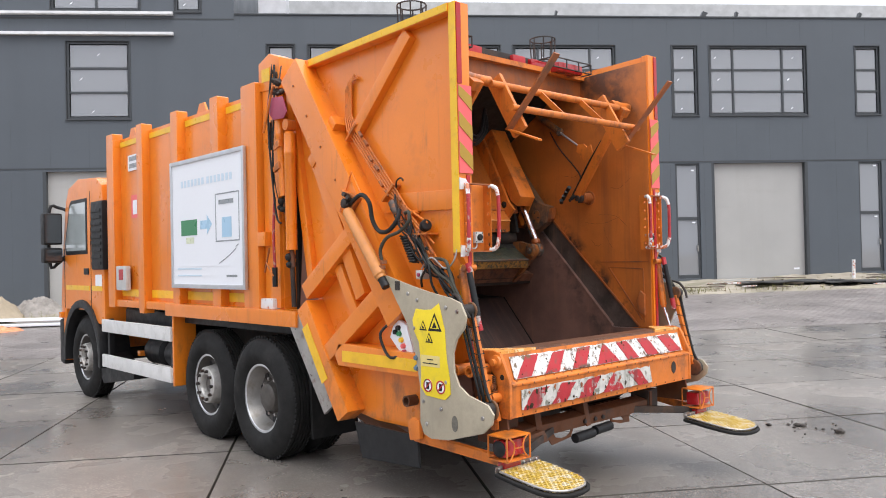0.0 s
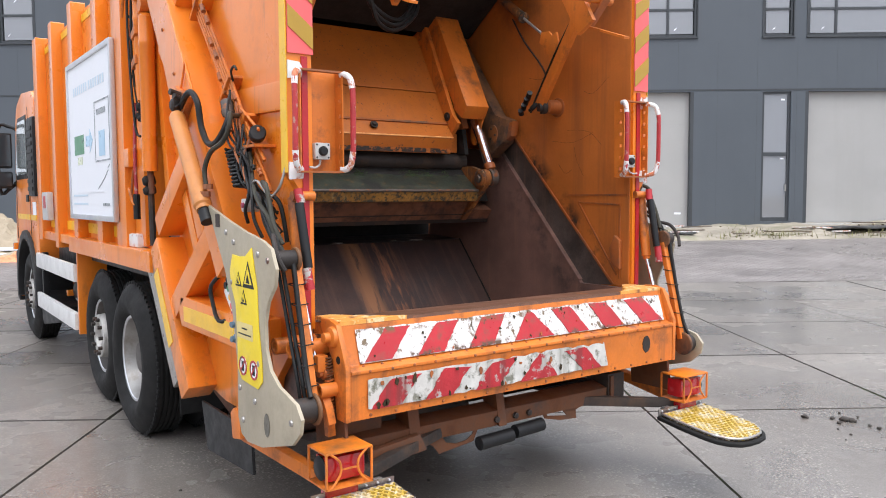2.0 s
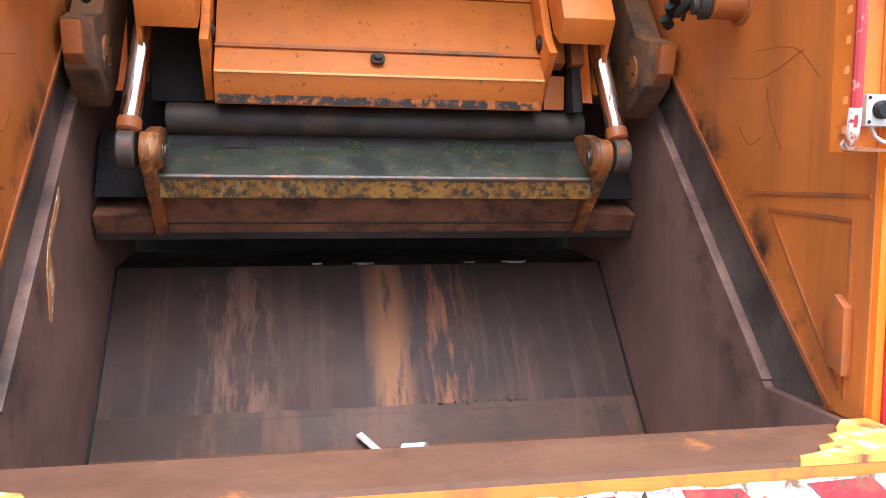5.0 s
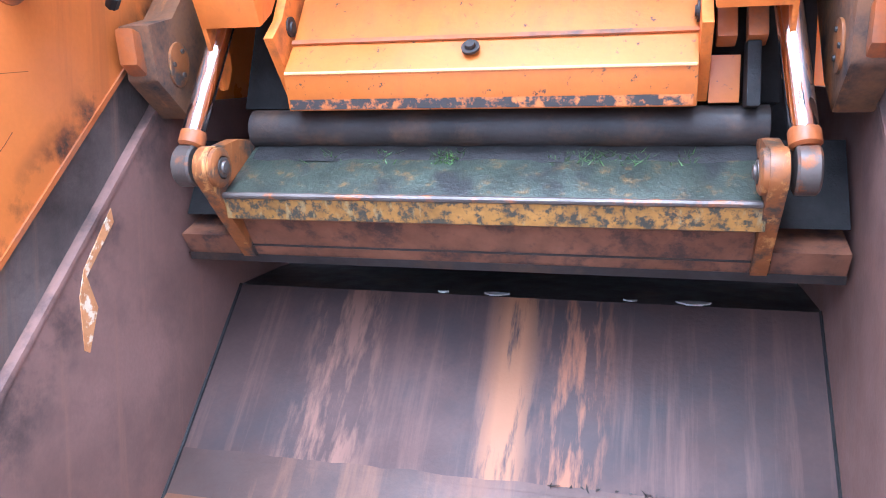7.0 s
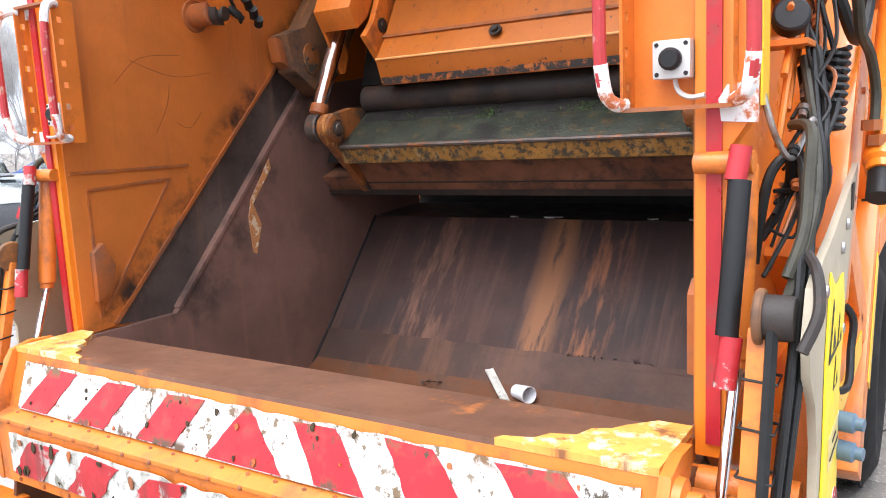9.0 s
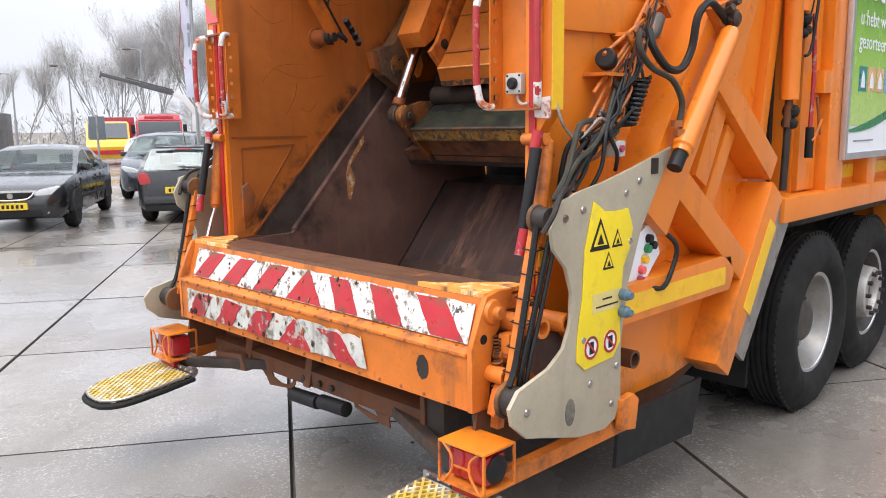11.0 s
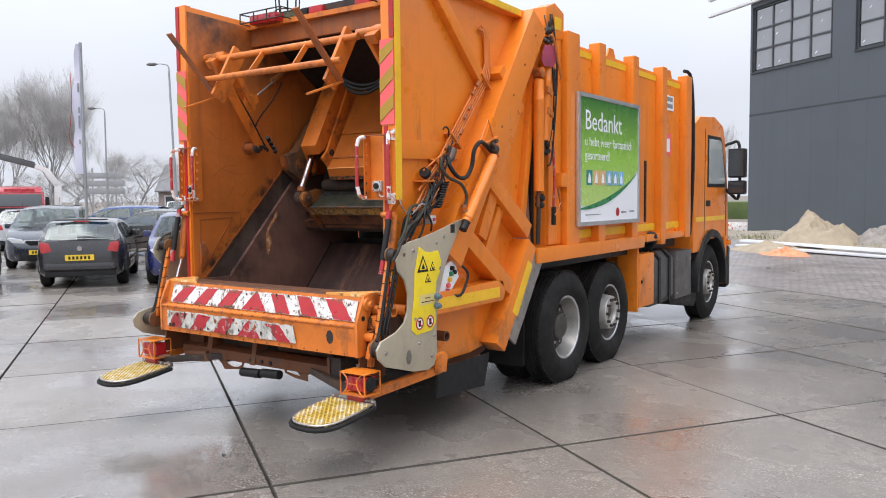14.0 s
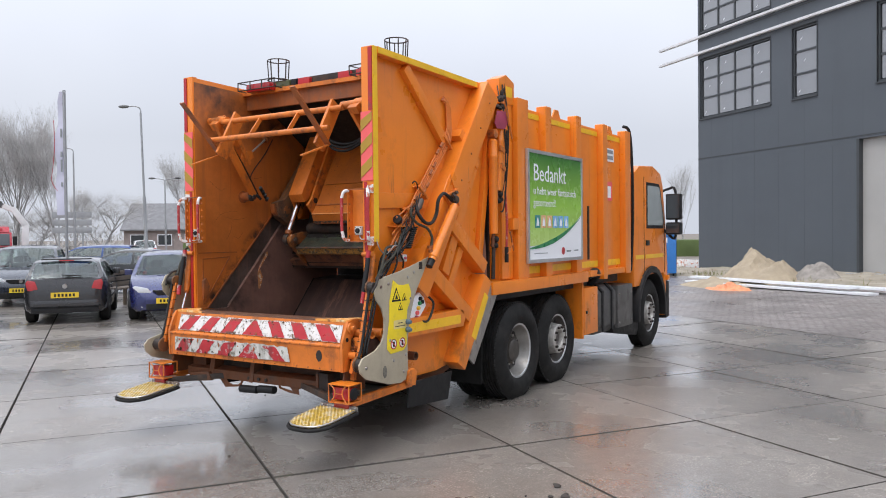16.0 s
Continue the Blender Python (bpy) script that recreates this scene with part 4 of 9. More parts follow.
    TP("bar_grip", b, BLACK)
    for k, pts in enumerate(([(1.18, 2.46, 3.3), (1.21, 2.42, 3.0), (1.22, 2.44, 2.6), (1.2, 2.47, 2.3)], [(1.16, 2.52, 3.34), (1.22, 2.50, 2.9), (1.23, 2.46, 2.5), (1.22, 2.40, 2.05), (1.2, 2.36, 1.98)], [(1.16, 2.38, 3.28), (1.22, 2.30, 3.12), (1.2, 2.12, 3.18)])):
        b = B()
        tube(b, smooth_path([(s * p[0], p[1], p[2]) for p in pts]), 0.008 if k < 2 else 0.006, 8)
        TP("hose", b, HOSE)
    for y_, z_, r_, d_ in ((2.40, 3.14, 0.034, (0.6, 0.5, 0.3)), (2.46, 3.09, 0.026, (0.8, -0.4, -0.4)), (2.44, 3.19, 0.024, (0.7, 0.2, 0.8)), (2.37, 3.08, 0.022, (0.9, -0.1, -0.6))):
        b = B()
        lathe(b, [(0, r_ * 0.6), (0.012, r_), (0.05, r_), (0.055, r_ * 0.7), (0.085, r_ * 0.65)], (s * 1.15, y_, z_), (s * d_[0], d_[1], d_[2]), 10)
        TP("hose_junction", b, STEEL_DARK, "greasy black hose union")
    b = B()
    tube(b, smooth_path([(s * 1.245, 2.35, 3.10), (s * 1.25, 2.39, 3.06), (s * 1.25, 2.45, 2.92), (s * 1.25, 2.53, 2.74)], 4), 0.010, 8)
    TP("release_lever", b, ORANGE_WORN, "thin orange release lever")
    for y_, z_ in ((2.375, 2.63), (2.385, 2.45)):
        b = B()
        prism(b, [(y_ - 0.05, z_ - 0.02), (y_ + 0.04, z_ - 0.05), (y_ + 0.05, z_ - 0.01), (y_ - 0.04, z_ + 0.035)], "x", s * 1.20, s * 1.228)
        TP("ram_clamp", b, ORANGE_WORN, bevel=0.004)
    for y_, z_, r_ in ((2.345, 2.17, 0.032), (2.36, 2.12, 0.024), (2.32, 2.10, 0.022), (2.25, 1.71, 0.034), (2.24, 1.65, 0.028)):
        b = B()
        lathe(b, [(0, r_ * 0.7), (0.01, r_), (0.06, r_), (0.075, r_ * 0.6)], (s * 1.15, y_, z_), (s, 0.15, -0.2), 9)
        TP("greasy_joint", b, GREASE_SHADE, "black greasy ram joint")
    b = B()
    tube(b, smooth_path([(s * 1.205, 2.48, 2.84), (s * 1.215, 2.455, 2.62), (s * 1.215, 2.44, 2.42), (s * 1.21, 2.41, 2.24), (s * 1.20, 2.37, 2.14)], 5), 0.0045, 6)
    TP("cable", b, HOSE, "thin black cable with clips")
    for z_ in (2.74, 2.60, 2.48, 2.36):
        b = B()
        box(b, s * 1.205, s * 1.224, 2.435 + (z_ - 2.36) * 0.1, 2.455 + (z_ - 2.36) * 0.1, z_ - 0.008, z_ + 0.008)
        TP("cable_clip", b, HOSE)
    b = B()
    box(b, s * 1.162, s * 1.176, 2.555, 2.59, 2.62, 2.84)
    TP("slot_strip", b, STEEL_DARK, bevel=0.004)
    b = B()
    tube(b, [(s * 1.235, 2.55, 1.66), (s * 1.235, 2.47, 1.57), (s * 1.225, 2.45, 1.55)], 0.007, 6)
    TP("latch_lever", b, ORANGE_WORN)
    # bin lift arm cylinder from the triangular anchor to the plate
    b = B()
    prism(b, [(1.20, 2.10), (1.42, 2.18), (1.36, 1.96)], "x", s * 1.23, s * 1.27)
    TP("anchor_plate", b, ORANGE_WORN, bevel=0.006)
    b = B()
    lathe(b, [(0, 0.03), (0.01, 0.034), (0.06, 0.034), (0.07, 0.02)], (s * 1.25, 1.33, 2.07), (s, 0, 0), 14)
    TP("anchor_pin", b, STEEL_DARK)
    for k, (dy, dz, rr_) in enumerate(((0.0, 0.035, 0.016), (-0.03, 0.01, 0.015), (0.025, -0.005, 0.013), (0.0, -0.03, 0.017))):
        b = B()
        cyl(b, (s * (1.25 + 0.01 * k), 1.32 + dy, 2.08 + dz), (s * (1.33 - 0.01 * k), 1.30 + dy, 2.10 + dz), rr_, 8)
        TP("hose_fitting", b, STEEL_DARK)
    b = B()
    tube(b, [(s * 1.245, 1.17, 2.09), (s * 1.245, 1.31, 2.30), (s * 1.245, 1.47, 2.02), (s * 1.245, 1.36, 1.96)], 0.006, 5)
    TP("anchor_rim", b, ORANGE)
    b = B()
    lathe(b, [(0, 0.030), (0.02, 0.041), (0.55, 0.041), (0.56, 0.044), (0.59, 0.044), (0.60, 0.036), (0.62, 0.036)], (s * 1.30, 1.30, 2.02), (0, -0.36, -0.45), 18)
    TP("arm_ram", b, ORANGE if s > 0 else ARM_TAN, "long orange hydraulic cylinder" if s > 0 else "long faded tan-orange hydraulic cylinder")
    b = B()
    cyl(b, (s * 1.30, 0.925, 1.55), (s * 1.30, 0.87, 1.48), 0.03)
    TP("ram_gland", b, BLACK)
    # nylon plate and its warning board
    shape = [(0.90, 1.56), (0.62, 1.49), (0.44, 1.45), (0.26, 1.42), (0.17, 1.39), (0.125, 1.31), (0.14, 1.24), (0.21, 1.17), (0.245, 1.08), (0.24, 0.97), (0.20, 0.89), (0.12, 0.84), (-0.04, 0.80), (-0.085, 0.75), (-0.07, 0.69), (0.0, 0.63), (0.16, 0.585), (0.30, 0.545), (0.46, 0.53), (0.53, 0.55), (0.565, 0.62), (0.56, 0.85), (0.60, 1.06), (0.68, 1.25), (0.86, 1.50)]
    b = B()
    prism(b, shape, "x", s * 1.272, s * 1.288)
    np_ = TP("nylon_guard", b, NYLON, "scuffed grey nylon guard plate", 0.004)
    b = B()
    prism(b, [(0.36, 1.385), (0.43, 1.345), (0.50, 1.34), (0.58, 1.345), (0.615, 1.27), (0.60, 1.20), (0.555, 1.13), (0.54, 0.98), (0.545, 0.85), (0.50, 0.80), (0.32, 0.79), (0.27, 0.83), (0.275, 0.93), (0.30, 1.05), (0.31, 1.22)], "x", s * 1.289, s * 1.293)
    wp = part("warning_plate", b, YELLOW_WARN, np_, "yellow warning plate with black triangles", 0.001)

    def tri(y, z, h, x0, x1):
        bb = B()
        prism(bb, [(y - h * 0.55, z), (y + h * 0.55, z), (y, z + h)], "x", x0, x1)
        return bb
    for y, z, h in ((0.40, 1.21, 0.115), (0.51, 1.21, 0.065), (0.455, 1.135, 0.065)):
        part("warning_triangle", tri(y, z, h, s * 1.2935, s * 1.2945), BLACK, wp)
        part("warning_triangle", tri(y, z + h * 0.14, h * 0.66, s * 1.295, s * 1.296), YELLOW_WARN, wp)
        part("warning_triangle", tri(y, z + h * 0.18, h * 0.34, s * 1.2965, s * 1.297), BLACK, wp)
    b = B()
    box(b, s * 1.2935, s * 1.2945, 0.36, 0.54, 0.985, 1.055)
    part("text_label", b, surface("cream_label", (0.72, 0.58, 0.22), 0.4, bump=0.0), wp)
    for z, a, c in ((1.03, 0.42, 0.48), (1.005, 0.38, 0.52)):
        b = B()
        box(b, s * 1.295, s * 1.296, a, c, z - 0.003, z + 0.003)
        part("print_bar", b, HOSE, wp)
    for y in (0.355, 0.475):
        b = B()
        lathe(b, [(0, 0.042), (0.0015, 0.042)], (s * 1.2935, y, 0.865), (s, 0, 0), 20)
        part("round_symbol", b, WHITE, wp)
        b = B()
        for k in range(20):
            a0, a1 = 2 * math.pi * k / 20, 2 * math.pi * (k + 1) / 20
            bar(b, (s * 1.296, y + 0.038 * math.cos(a0), 0.865 + 0.038 * math.sin(a0)), (s * 1.296, y + 0.038 * math.cos(a1), 0.865 + 0.038 * math.sin(a1)), 0.009, 0.002, up=(1, 0, 0))
        bar(b, (s * 1.297, y - 0.026, 0.891), (s * 1.297, y + 0.026, 0.839), 0.007, 0.002, up=(1, 0, 0))
        part("symbol_ring", b, RED, wp)
        b = B()
        box(b, s * 1.2955, s * 1.2962, y - 0.012, y + 0.014, 0.842, 0.886)
        part("symbol_mark", b, BLACK, wp)
    for y, z in ((0.20, 1.34), (0.57, 1.40), (0.66, 1.44), (0.30, 1.36), (0.53, 0.76), (0.0, 0.72), (0.36, 0.73), (0.50, 0.62), (0.60, 1.22), (0.31, 0.90)):
        b = B()
        lathe(b, [(0, 0.014), (0.006, 0.012), (0.008, 0.004)], (s * 1.289, y, z), (s, 0, 0), 10)
        part("bolt", b, BARE, np_)
    b = B()
    prism(b, [(0.24 + 0.028 * math.cos(a), 0.655 + 0.05 * math.sin(a)) for a in (2 * math.pi * k / 14 for k in range(14))], "x", s * 1.289, s * 1.2905)
    part("rubbed_mark", b, SCUFF, np_)
    b = B()
    box(b, s * 1.2885, s * 1.291, 0.74, 0.79, 1.46, 1.52)
    part("dark_patch", b, STEEL_DARK, np_)
    # the offside plate sits closer to the body
    if s > 0:
        np_.location = (-0.04, 0.05, 0)
    # arm behind the plate
    b = B()
    beam(b, (0.60, 1.4), (0.45, 0.62), 0.16, "x", s * 1.18, s * 1.22)
    TP("swing_arm", b, ORANGE_WORN, bevel=0.006)
    for y, z, r in ((0.05, 0.745, 0.060), (0.20, 1.34, 0.046)):
        b = B()
        lathe(b, [(0, r * 0.5), (0.0, r * 0.86), (0.095 if s < 0 else 0.045, r * 0.86), (0.10 if s < 0 else 0.05, r * 0.8)], (s * 1.172, y, z), (s, 0, 0), 24)
        TP("pivot_drum", b, STEEL_DARK, "greasy dark pivot drum")
        b = B()
        lathe(b, [(0, r * 0.4), (0.002, r * 1.0), (0.006, r * 1.08), (0.014, r * 1.08), (0.018, r)], (s * 1.156, y, z), (s, 0, 0), 28)
        TP("drum_ring", b, SHOE, "worn tan drum flange")
    b = B()
    bar(b, (s * 1.165, 0.20, 1.32), (s * 1.165, 0.06, 0.77), 0.036, 0.030)
    TP("pull_bar", b, ORANGE_WORN, bevel=0.006)
    b = B()
    tube(b, smooth_path([(s * 1.19, 0.18, 1.36), (s * 1.187, 0.125, 1.1), (s * 1.187, 0.07, 0.88), (s * 1.19, 0.03, 0.80)]), 0.011, 6)
    TP("hose", b, HOSE)
    for k, (dx, dy) in enumerate(((0.0, 0.0), (0.014, 0.012), (0.004, -0.014))):
        b = B()
        tube(b, smooth_path([(s * (1.17 + dx), 0.52 + dy, 1.60), (s * (1.20 + dx), 0.40 + dy, 1.50 + 0.03 * k), (s * (1.215 + dx), 0.28 + dy, 1.43), (s * (1.215 + dx), 0.215 + dy, 1.28), (s * (1.20 + dx), 0.15 + dy, 1.02), (s * (1.195 + dx), 0.10 + dy, 0.86), (s * (1.18 + dx), 0.09 + dy, 0.72)]), 0.008, 8)
        TP("hydraulic_hose", b, HOSE, "black hose strapped along the pull bar")
    for k in range(6):
        z = 1.24 - 0.08 * k
        y = 0.20 - (1.32 - z) * 0.255
        b = B()
        tube(b, [(s * 1.144, y - 0.024, z), (s * 1.202, y - 0.026, z - 0.004), (s * 1.202, y + 0.018, z), (s * 1.146, y + 0.02, z + 0.004), (s * 1.144, y - 0.024, z)], 0.0028, 5)
        TP("cable_tie", b, HOSE)
    # flap damper with its chromed rod, and a striped sleeve beside it
    for z0, z1, y0, y1, mm, r in ((1.63, 1.57, 0.270, 0.258, RED_WORN, 0.019), (1.57, 1.30, 0.258, 0.200, BLACK, 0.020), (1.30, 1.21, 0.200, 0.182, RED_WORN, 0.020)):
        b = B()
        cyl(b, (s * 1.118, y0, z0), (s * 1.110, y1, z1), r, 12)
        TP("damper_sleeve", b, mm)
    b = B()
    lathe(b, [(0, 0.018), (0.01, 0.027), (0.36, 0.027), (0.365, 0.020), (0.38, 0.020)], (s * 1.112, 0.325, 1.60), (0, -0.05, -0.37), 16)
    TP("damper_body", b, ORANGE_WORN, "orange gas damper")
    b = B()
    cyl(b, (s * 1.112, 0.275, 1.23), (s * 1.10, 0.165, 0.92), 0.011, 12)
    TP("damper_rod", b, CHROME, "chromed rod")
    b = B()
    cyl(b, (s * 1.03, 0.300, 1.60), (s * 1.135, 0.295, 1.60), 0.021, 12)
    TP("damper_pin", b, ORANGE_WORN)
    b = B()
    box(b, s * 1.06, s * 1.11, 0.125, 0.195, 0.87, 0.94)
    TP("damper_foot", b, ORANGE_WORN, bevel=0.01)
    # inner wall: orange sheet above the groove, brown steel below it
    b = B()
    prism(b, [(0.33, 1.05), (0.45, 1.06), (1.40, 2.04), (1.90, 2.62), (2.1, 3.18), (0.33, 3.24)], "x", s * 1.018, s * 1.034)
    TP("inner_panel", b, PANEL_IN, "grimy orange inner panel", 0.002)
    b = B()
    prism(b, [(0.43, 1.06), (0.70, 1.04), (1.50, 1.91), (2.05, 2.55), (1.90, 2.62), (1.40, 2.03)], "x", s * 1.028, s * 1.034)
    TP("slide_groove", b, GROOVE, "greasy dark slide groove")
    b = B()
    beam(b, (0.45, 1.065), (1.40, 2.045), 0.014, "x", s * 1.012, s * 1.02)
    TP("torn_paint_edge", b, ORANGE_OLD)
    b = B()
    beam(b, (0.715, 1.065), (1.50, 1.915), 0.02, "x", s * 0.995, s * 1.03)
    TP("groove_lip", b, STEEL_BROWN, bevel=0.006)
    b = B()
    prism(b, [(0.36, 1.05), (0.70, 1.05), (1.50, 1.905), (2.3, 2.0), (2.4, 1.0), (1.60, 0.60), (0.9, 0.42), (0.34, 0.6)], "x", s * 1.0, s * 1.03)
    TP("hopper_wall", b, STEEL_BROWN, "rubbed brown steel hopper wall")
    for p, q in (((0.34, 1.60), (0.83, 1.60)), ((0.40, 1.54), (0.74, 1.555)), ((0.74, 1.555), (0.42, 1.12)), ((0.40, 1.54), (0.40, 1.10))):
        b = B()
        beam(b, p, q, 0.010, "x", s * 1.012, s * 1.019)
        TP("weld_seam", b, ORANGE_OLD)
    b = B()
    prism(b, [(0.38, 1.16), (0.44, 1.18), (0.46, 1.28), (0.42, 1.36), (0.38, 1.33)], "x", s * 0.99, s * 1.018)
    TP("catch", b, ORANGE_OLD, bevel=0.008)
    if s < 0:
        b = B()
        prism(b, SCRAPE, "x", s * 0.9975, s * 1.0005)
        TP("scrape_mark", b, SHEET_PINK, "scraped orange paint patch")
    # jack arm on the inner wall
    b = B()
    lathe(b, [(0, 0.062), (0.006, 0.060), (0.008, 0.046), (0.10, 0.044), (0.105, 0.036)], (s * 1.018, 0.93, 2.16), (-s, 0, 0), 20)
    TP("pivot_boss", b, ORANGE_OLD)
    b = B()
    lathe(b, [(0, 0.040), (0.03, 0.042), (0.034, 0.028), (0.05, 0.026)], (s * 0.915, 0.935, 2.155), (-s, 0.25, 0), 12)
    TP("pivot_nut", b, STEEL_DARK)
    b = B()
    bar(b, (s * 0.895, 0.985, 2.14), (s * 0.83, 0.46, 2.80), 0.035, 0.075)
    TP("lift_link", b, ORANGE_WORN, "orange lifting link with black hose fittings", 0.006)
    b = B()
    lathe(b, [(0, 0.010), (0.01, 0.016), (0.05, 0.016), (0.055, 0.011), (0.07, 0.011)], (s * 0.875, 0.97, 2.18), (-0.2 * s, 0.7, -0.5), 10)
    TP("link_fitting", b, HOSE)
    b = B()
    tube(b, smooth_path([(s * 0.885, 1.04, 2.13), (s * 0.875, 0.99, 2.20), (s * 0.87, 0.93, 2.28), (s * 0.862, 0.80, 2.46), (s * 0.85, 0.66, 2.62)]), 0.007, 6)
    TP("link_hose", b, HOSE)
    # ear plate on the link and the small ram that pulls it
    b = B()
    prism(b, [(0.735, 2.47), (0.80, 2.39), (0.845, 2.42), (0.86, 2.47), (0.90, 2.48), (0.905, 2.53), (0.945, 2.555), (0.925, 2.62), (0.86, 2.615), (0.83, 2.585), (0.79, 2.60), (0.775, 2.54)], "x", s * 0.868, s * 0.882)
    TP("link_ear", b, ORANGE_WORN, "notched orange ear plate", 0.003)
    b = B()
    cyl(b, (s * 0.90, 0.896, 2.576), (s * 0.94, 1.172, 2.76), 0.009, 10)
    TP("small_ram_rod", b, ALU, "thin bright rod")
    b = B()
    lathe(b, [(0, 0.014), (0.005, 0.036), (0.03, 0.036), (0.035, 0.031), (0.34, 0.031), (0.35, 0.015)], (s * 0.94, 1.165, 2.757), (s * 0.04, 0.276, 0.184), 14)
    TP("small_ram", b, BLADE_ARM, "small grimy hydraulic cylinder")
    b = B()
    tube(b, smooth_path([(s * 0.955, 1.30, 2.78), (s * 0.99, 1.22, 2.62), (s * 1.0, 1.08, 2.46), (s * 0.95, 0.97, 2.36), (s * 0.90, 0.94, 2.30)]), 0.006, 6)
    TP("link_hose", b, HOSE)
    for k in range(4):
        b = B()
        cyl(b, (s * 0.885, 1.13 - 0.02 * k, 2.13 + 0.03 * k), (s * 0.86, 1.11 - 0.03 * k, 2.15 + 0.035 * k), 0.018, 8)
        TP("hose_fitting", b, HOSE)
    # grab panels: channels open to the rear, a hand rail along each flange
    xa, xb = 0.90, 1.10
    b = B()
    box(b, s * xa, s * 1.024, 0.335, 0.345, 1.70, 2.135)
    bx = TP("grab_panel", b, ORANGE_WORN, "orange perforated grab panel", 0.003)
    for x, y_in in ((xa, 0.334), (xb, 0.3105)):
        b = B()
        for y0_, y1_ in ((0.268, 0.284), (0.300, y_in)):
            box(b, s * (x - 0.003), s * (x + 0.003), y0_, y1_, 1.70, 2.135)
        for k in range(7):
            z0_, z1_ = (1.70 if k == 0 else 1.69 + 0.066 * k), (2.135 if k == 6 else 1.738 + 0.066 * k)
            box(b, s * (x - 0.003), s * (x + 0.003), 0.284, 0.300, z0_, z1_)
        part("perforated_flange", b, ORANGE_WORN, bx, "flange pierced by round holes")
    for z in (1.703, 2.132):
        b = B()
        box(b, s * (xa + 0.004), s * (xb - 0.004), 0.27, 0.3015, z - 0.004, z + 0.004)
        part("end_flange", b, ORANGE_OLD, bx)
    xc = 0.987
    b = B()
    box(b, s * xc - 0.036, s * xc + 0.036, 0.292, 0.334, 1.757, 1.829)
    bt = part("push_button_box", b, GREY_BOX, bx, "grey emergency button box", 0.008)
    b = B()
    lathe(b, [(0, 0.021), (0.010, 0.021), (0.017, 0.016), (0.017, 0.004)], (s * xc, 0.292, 1.793), (0, -1, 0), 16)
    part("push_button", b, BLACK, bt)
    for dx in (-0.027, 0.027):
        for dz in (-0.027, 0.027):
            b = B()
            lathe(b, [(0, 0.0045), (0.002, 0.004)], (s * xc + dx, 0.2925, 1.793 + dz), (0, -1, 0), 8)
            part("box_screw", b, BLACK, bt)
    b = B()
    tube(b, smooth_path([(s * xc, 0.318, 1.757), (s * (xc + 0.008), 0.312, 1.735), (s * (xc + 0.03), 0.306, 1.722), (s * (xc + 0.06), 0.30, 1.724)]), 0.005, 6)
    part("button_cable", b, GREY_BOX, bt)
    for x, dx in ((xa, -0.026), (xb, 0.045)):
        loop = [(x, 0.285, 1.715), (x + dx * 0.35, 0.262, 1.715), (x + dx * 0.8, 0.240, 1.735), (x + dx, 0.228, 1.79), (x + dx, 0.225, 1.90), (x + dx, 0.225, 2.0), (x + dx, 0.228, 2.06), (x + dx * 0.8, 0.240, 2.105), (x + dx * 0.35, 0.262, 2.122), (x, 0.285, 2.122)]
        loop = [(s * p[0], p[1], p[2]) for p in loop]
        b = B()
        tube(b, smooth_path(loop, 5), 0.0125, 10)
        hr = part("hand_rail", b, RED_PAINT, bx, "red and white tubular hand rail")
        for pts in (loop[:4], loop[-4:]):
            b = B()
            tube(b, smooth_path(pts, 5), 0.0136, 10)
            part("rail_end", b, WHITE_PAINT, hr)
    for z_ in (1.705, 2.13):
        b = B()
        prism(b, [(s * 1.075, z_ - 0.03), (s * 1.139, z_ - 0.035), (s * 1.139, z_ + 0.04), (s * 1.085, z_ + 0.035), (s * 1.07, z_ + 0.01)], "y", 0.3035, 0.3115)
        part("paint_splash", b, WHITE_PAINT, bx, "patch of chipped white paint")
    # striped salmon and ochre tape on the rear flange plate
    b = B()
    box(b, s * 1.022, s * 1.139, 0.302, 0.308, 2.20, 2.76)
    tpb = TP("striped_tape", b, RED_SALMON, "salmon and ochre striped tape")
    for k in range(3):
        z = 2.22 + 0.19 * k
        b = B()
        prism(b, [(s * 1.023, z), (s * 1.138, z + 0.09), (s * 1.138, min(2.755, z + 0.18)), (s * 1.023, z + 0.09)], "y", 0.2975, 0.3015)
        part("tape_stripe", b, OCHRE, tpb)
    # hoses and pipes on the tailgate flank
    for k in range(5):
        o = 0.030 * k - 0.06
        b = B()
        tube(b, [(s * 1.10, 1.41 + 0.018 * k, 3.0), (s * 1.10, 1.45 + 0.018 * k, 3.04 - 0.01 * k), (s * 1.10, 1.49 + 0.018 * k, 2.98 - 0.01 * k), (s * 1.10, 1.50 + 0.018 * k, 2.75), (s * 1.12, 1.47 + o, 2.64), (s * 1.13, 1.00 + o, 2.13), (s * 1.14, 0.56 + o + 0.08 * (k % 2), 1.62 + 0.07 * k)], 0.0075, 8)
        TP("hydraulic_pipe", b, ORANGE_WORN, "orange painted hydraulic pipe")
    for k in range(10):
        f = (k * 0.618) % 1.0
        o = 0.030 * (k % 5) - 0.06
        b = B()
        cyl(b, (s * 1.135, 1.42 - 0.75 * f + o, 2.60 - 0.81 * f), (s * 1.137, 1.385 - 0.75 * f + o, 2.562 - 0.81 * f), 0.0125, 8)
        TP("pipe_nut", b, ORANGE_OLD)
    b = B()
    lathe(b, [(0, 0.012), (0.02, 0.03), (0.10, 0.032), (0.13, 0.015)], (s * 1.16, 0.97, 2.07), (0.1 * s, -0.55, -0.65), 12)
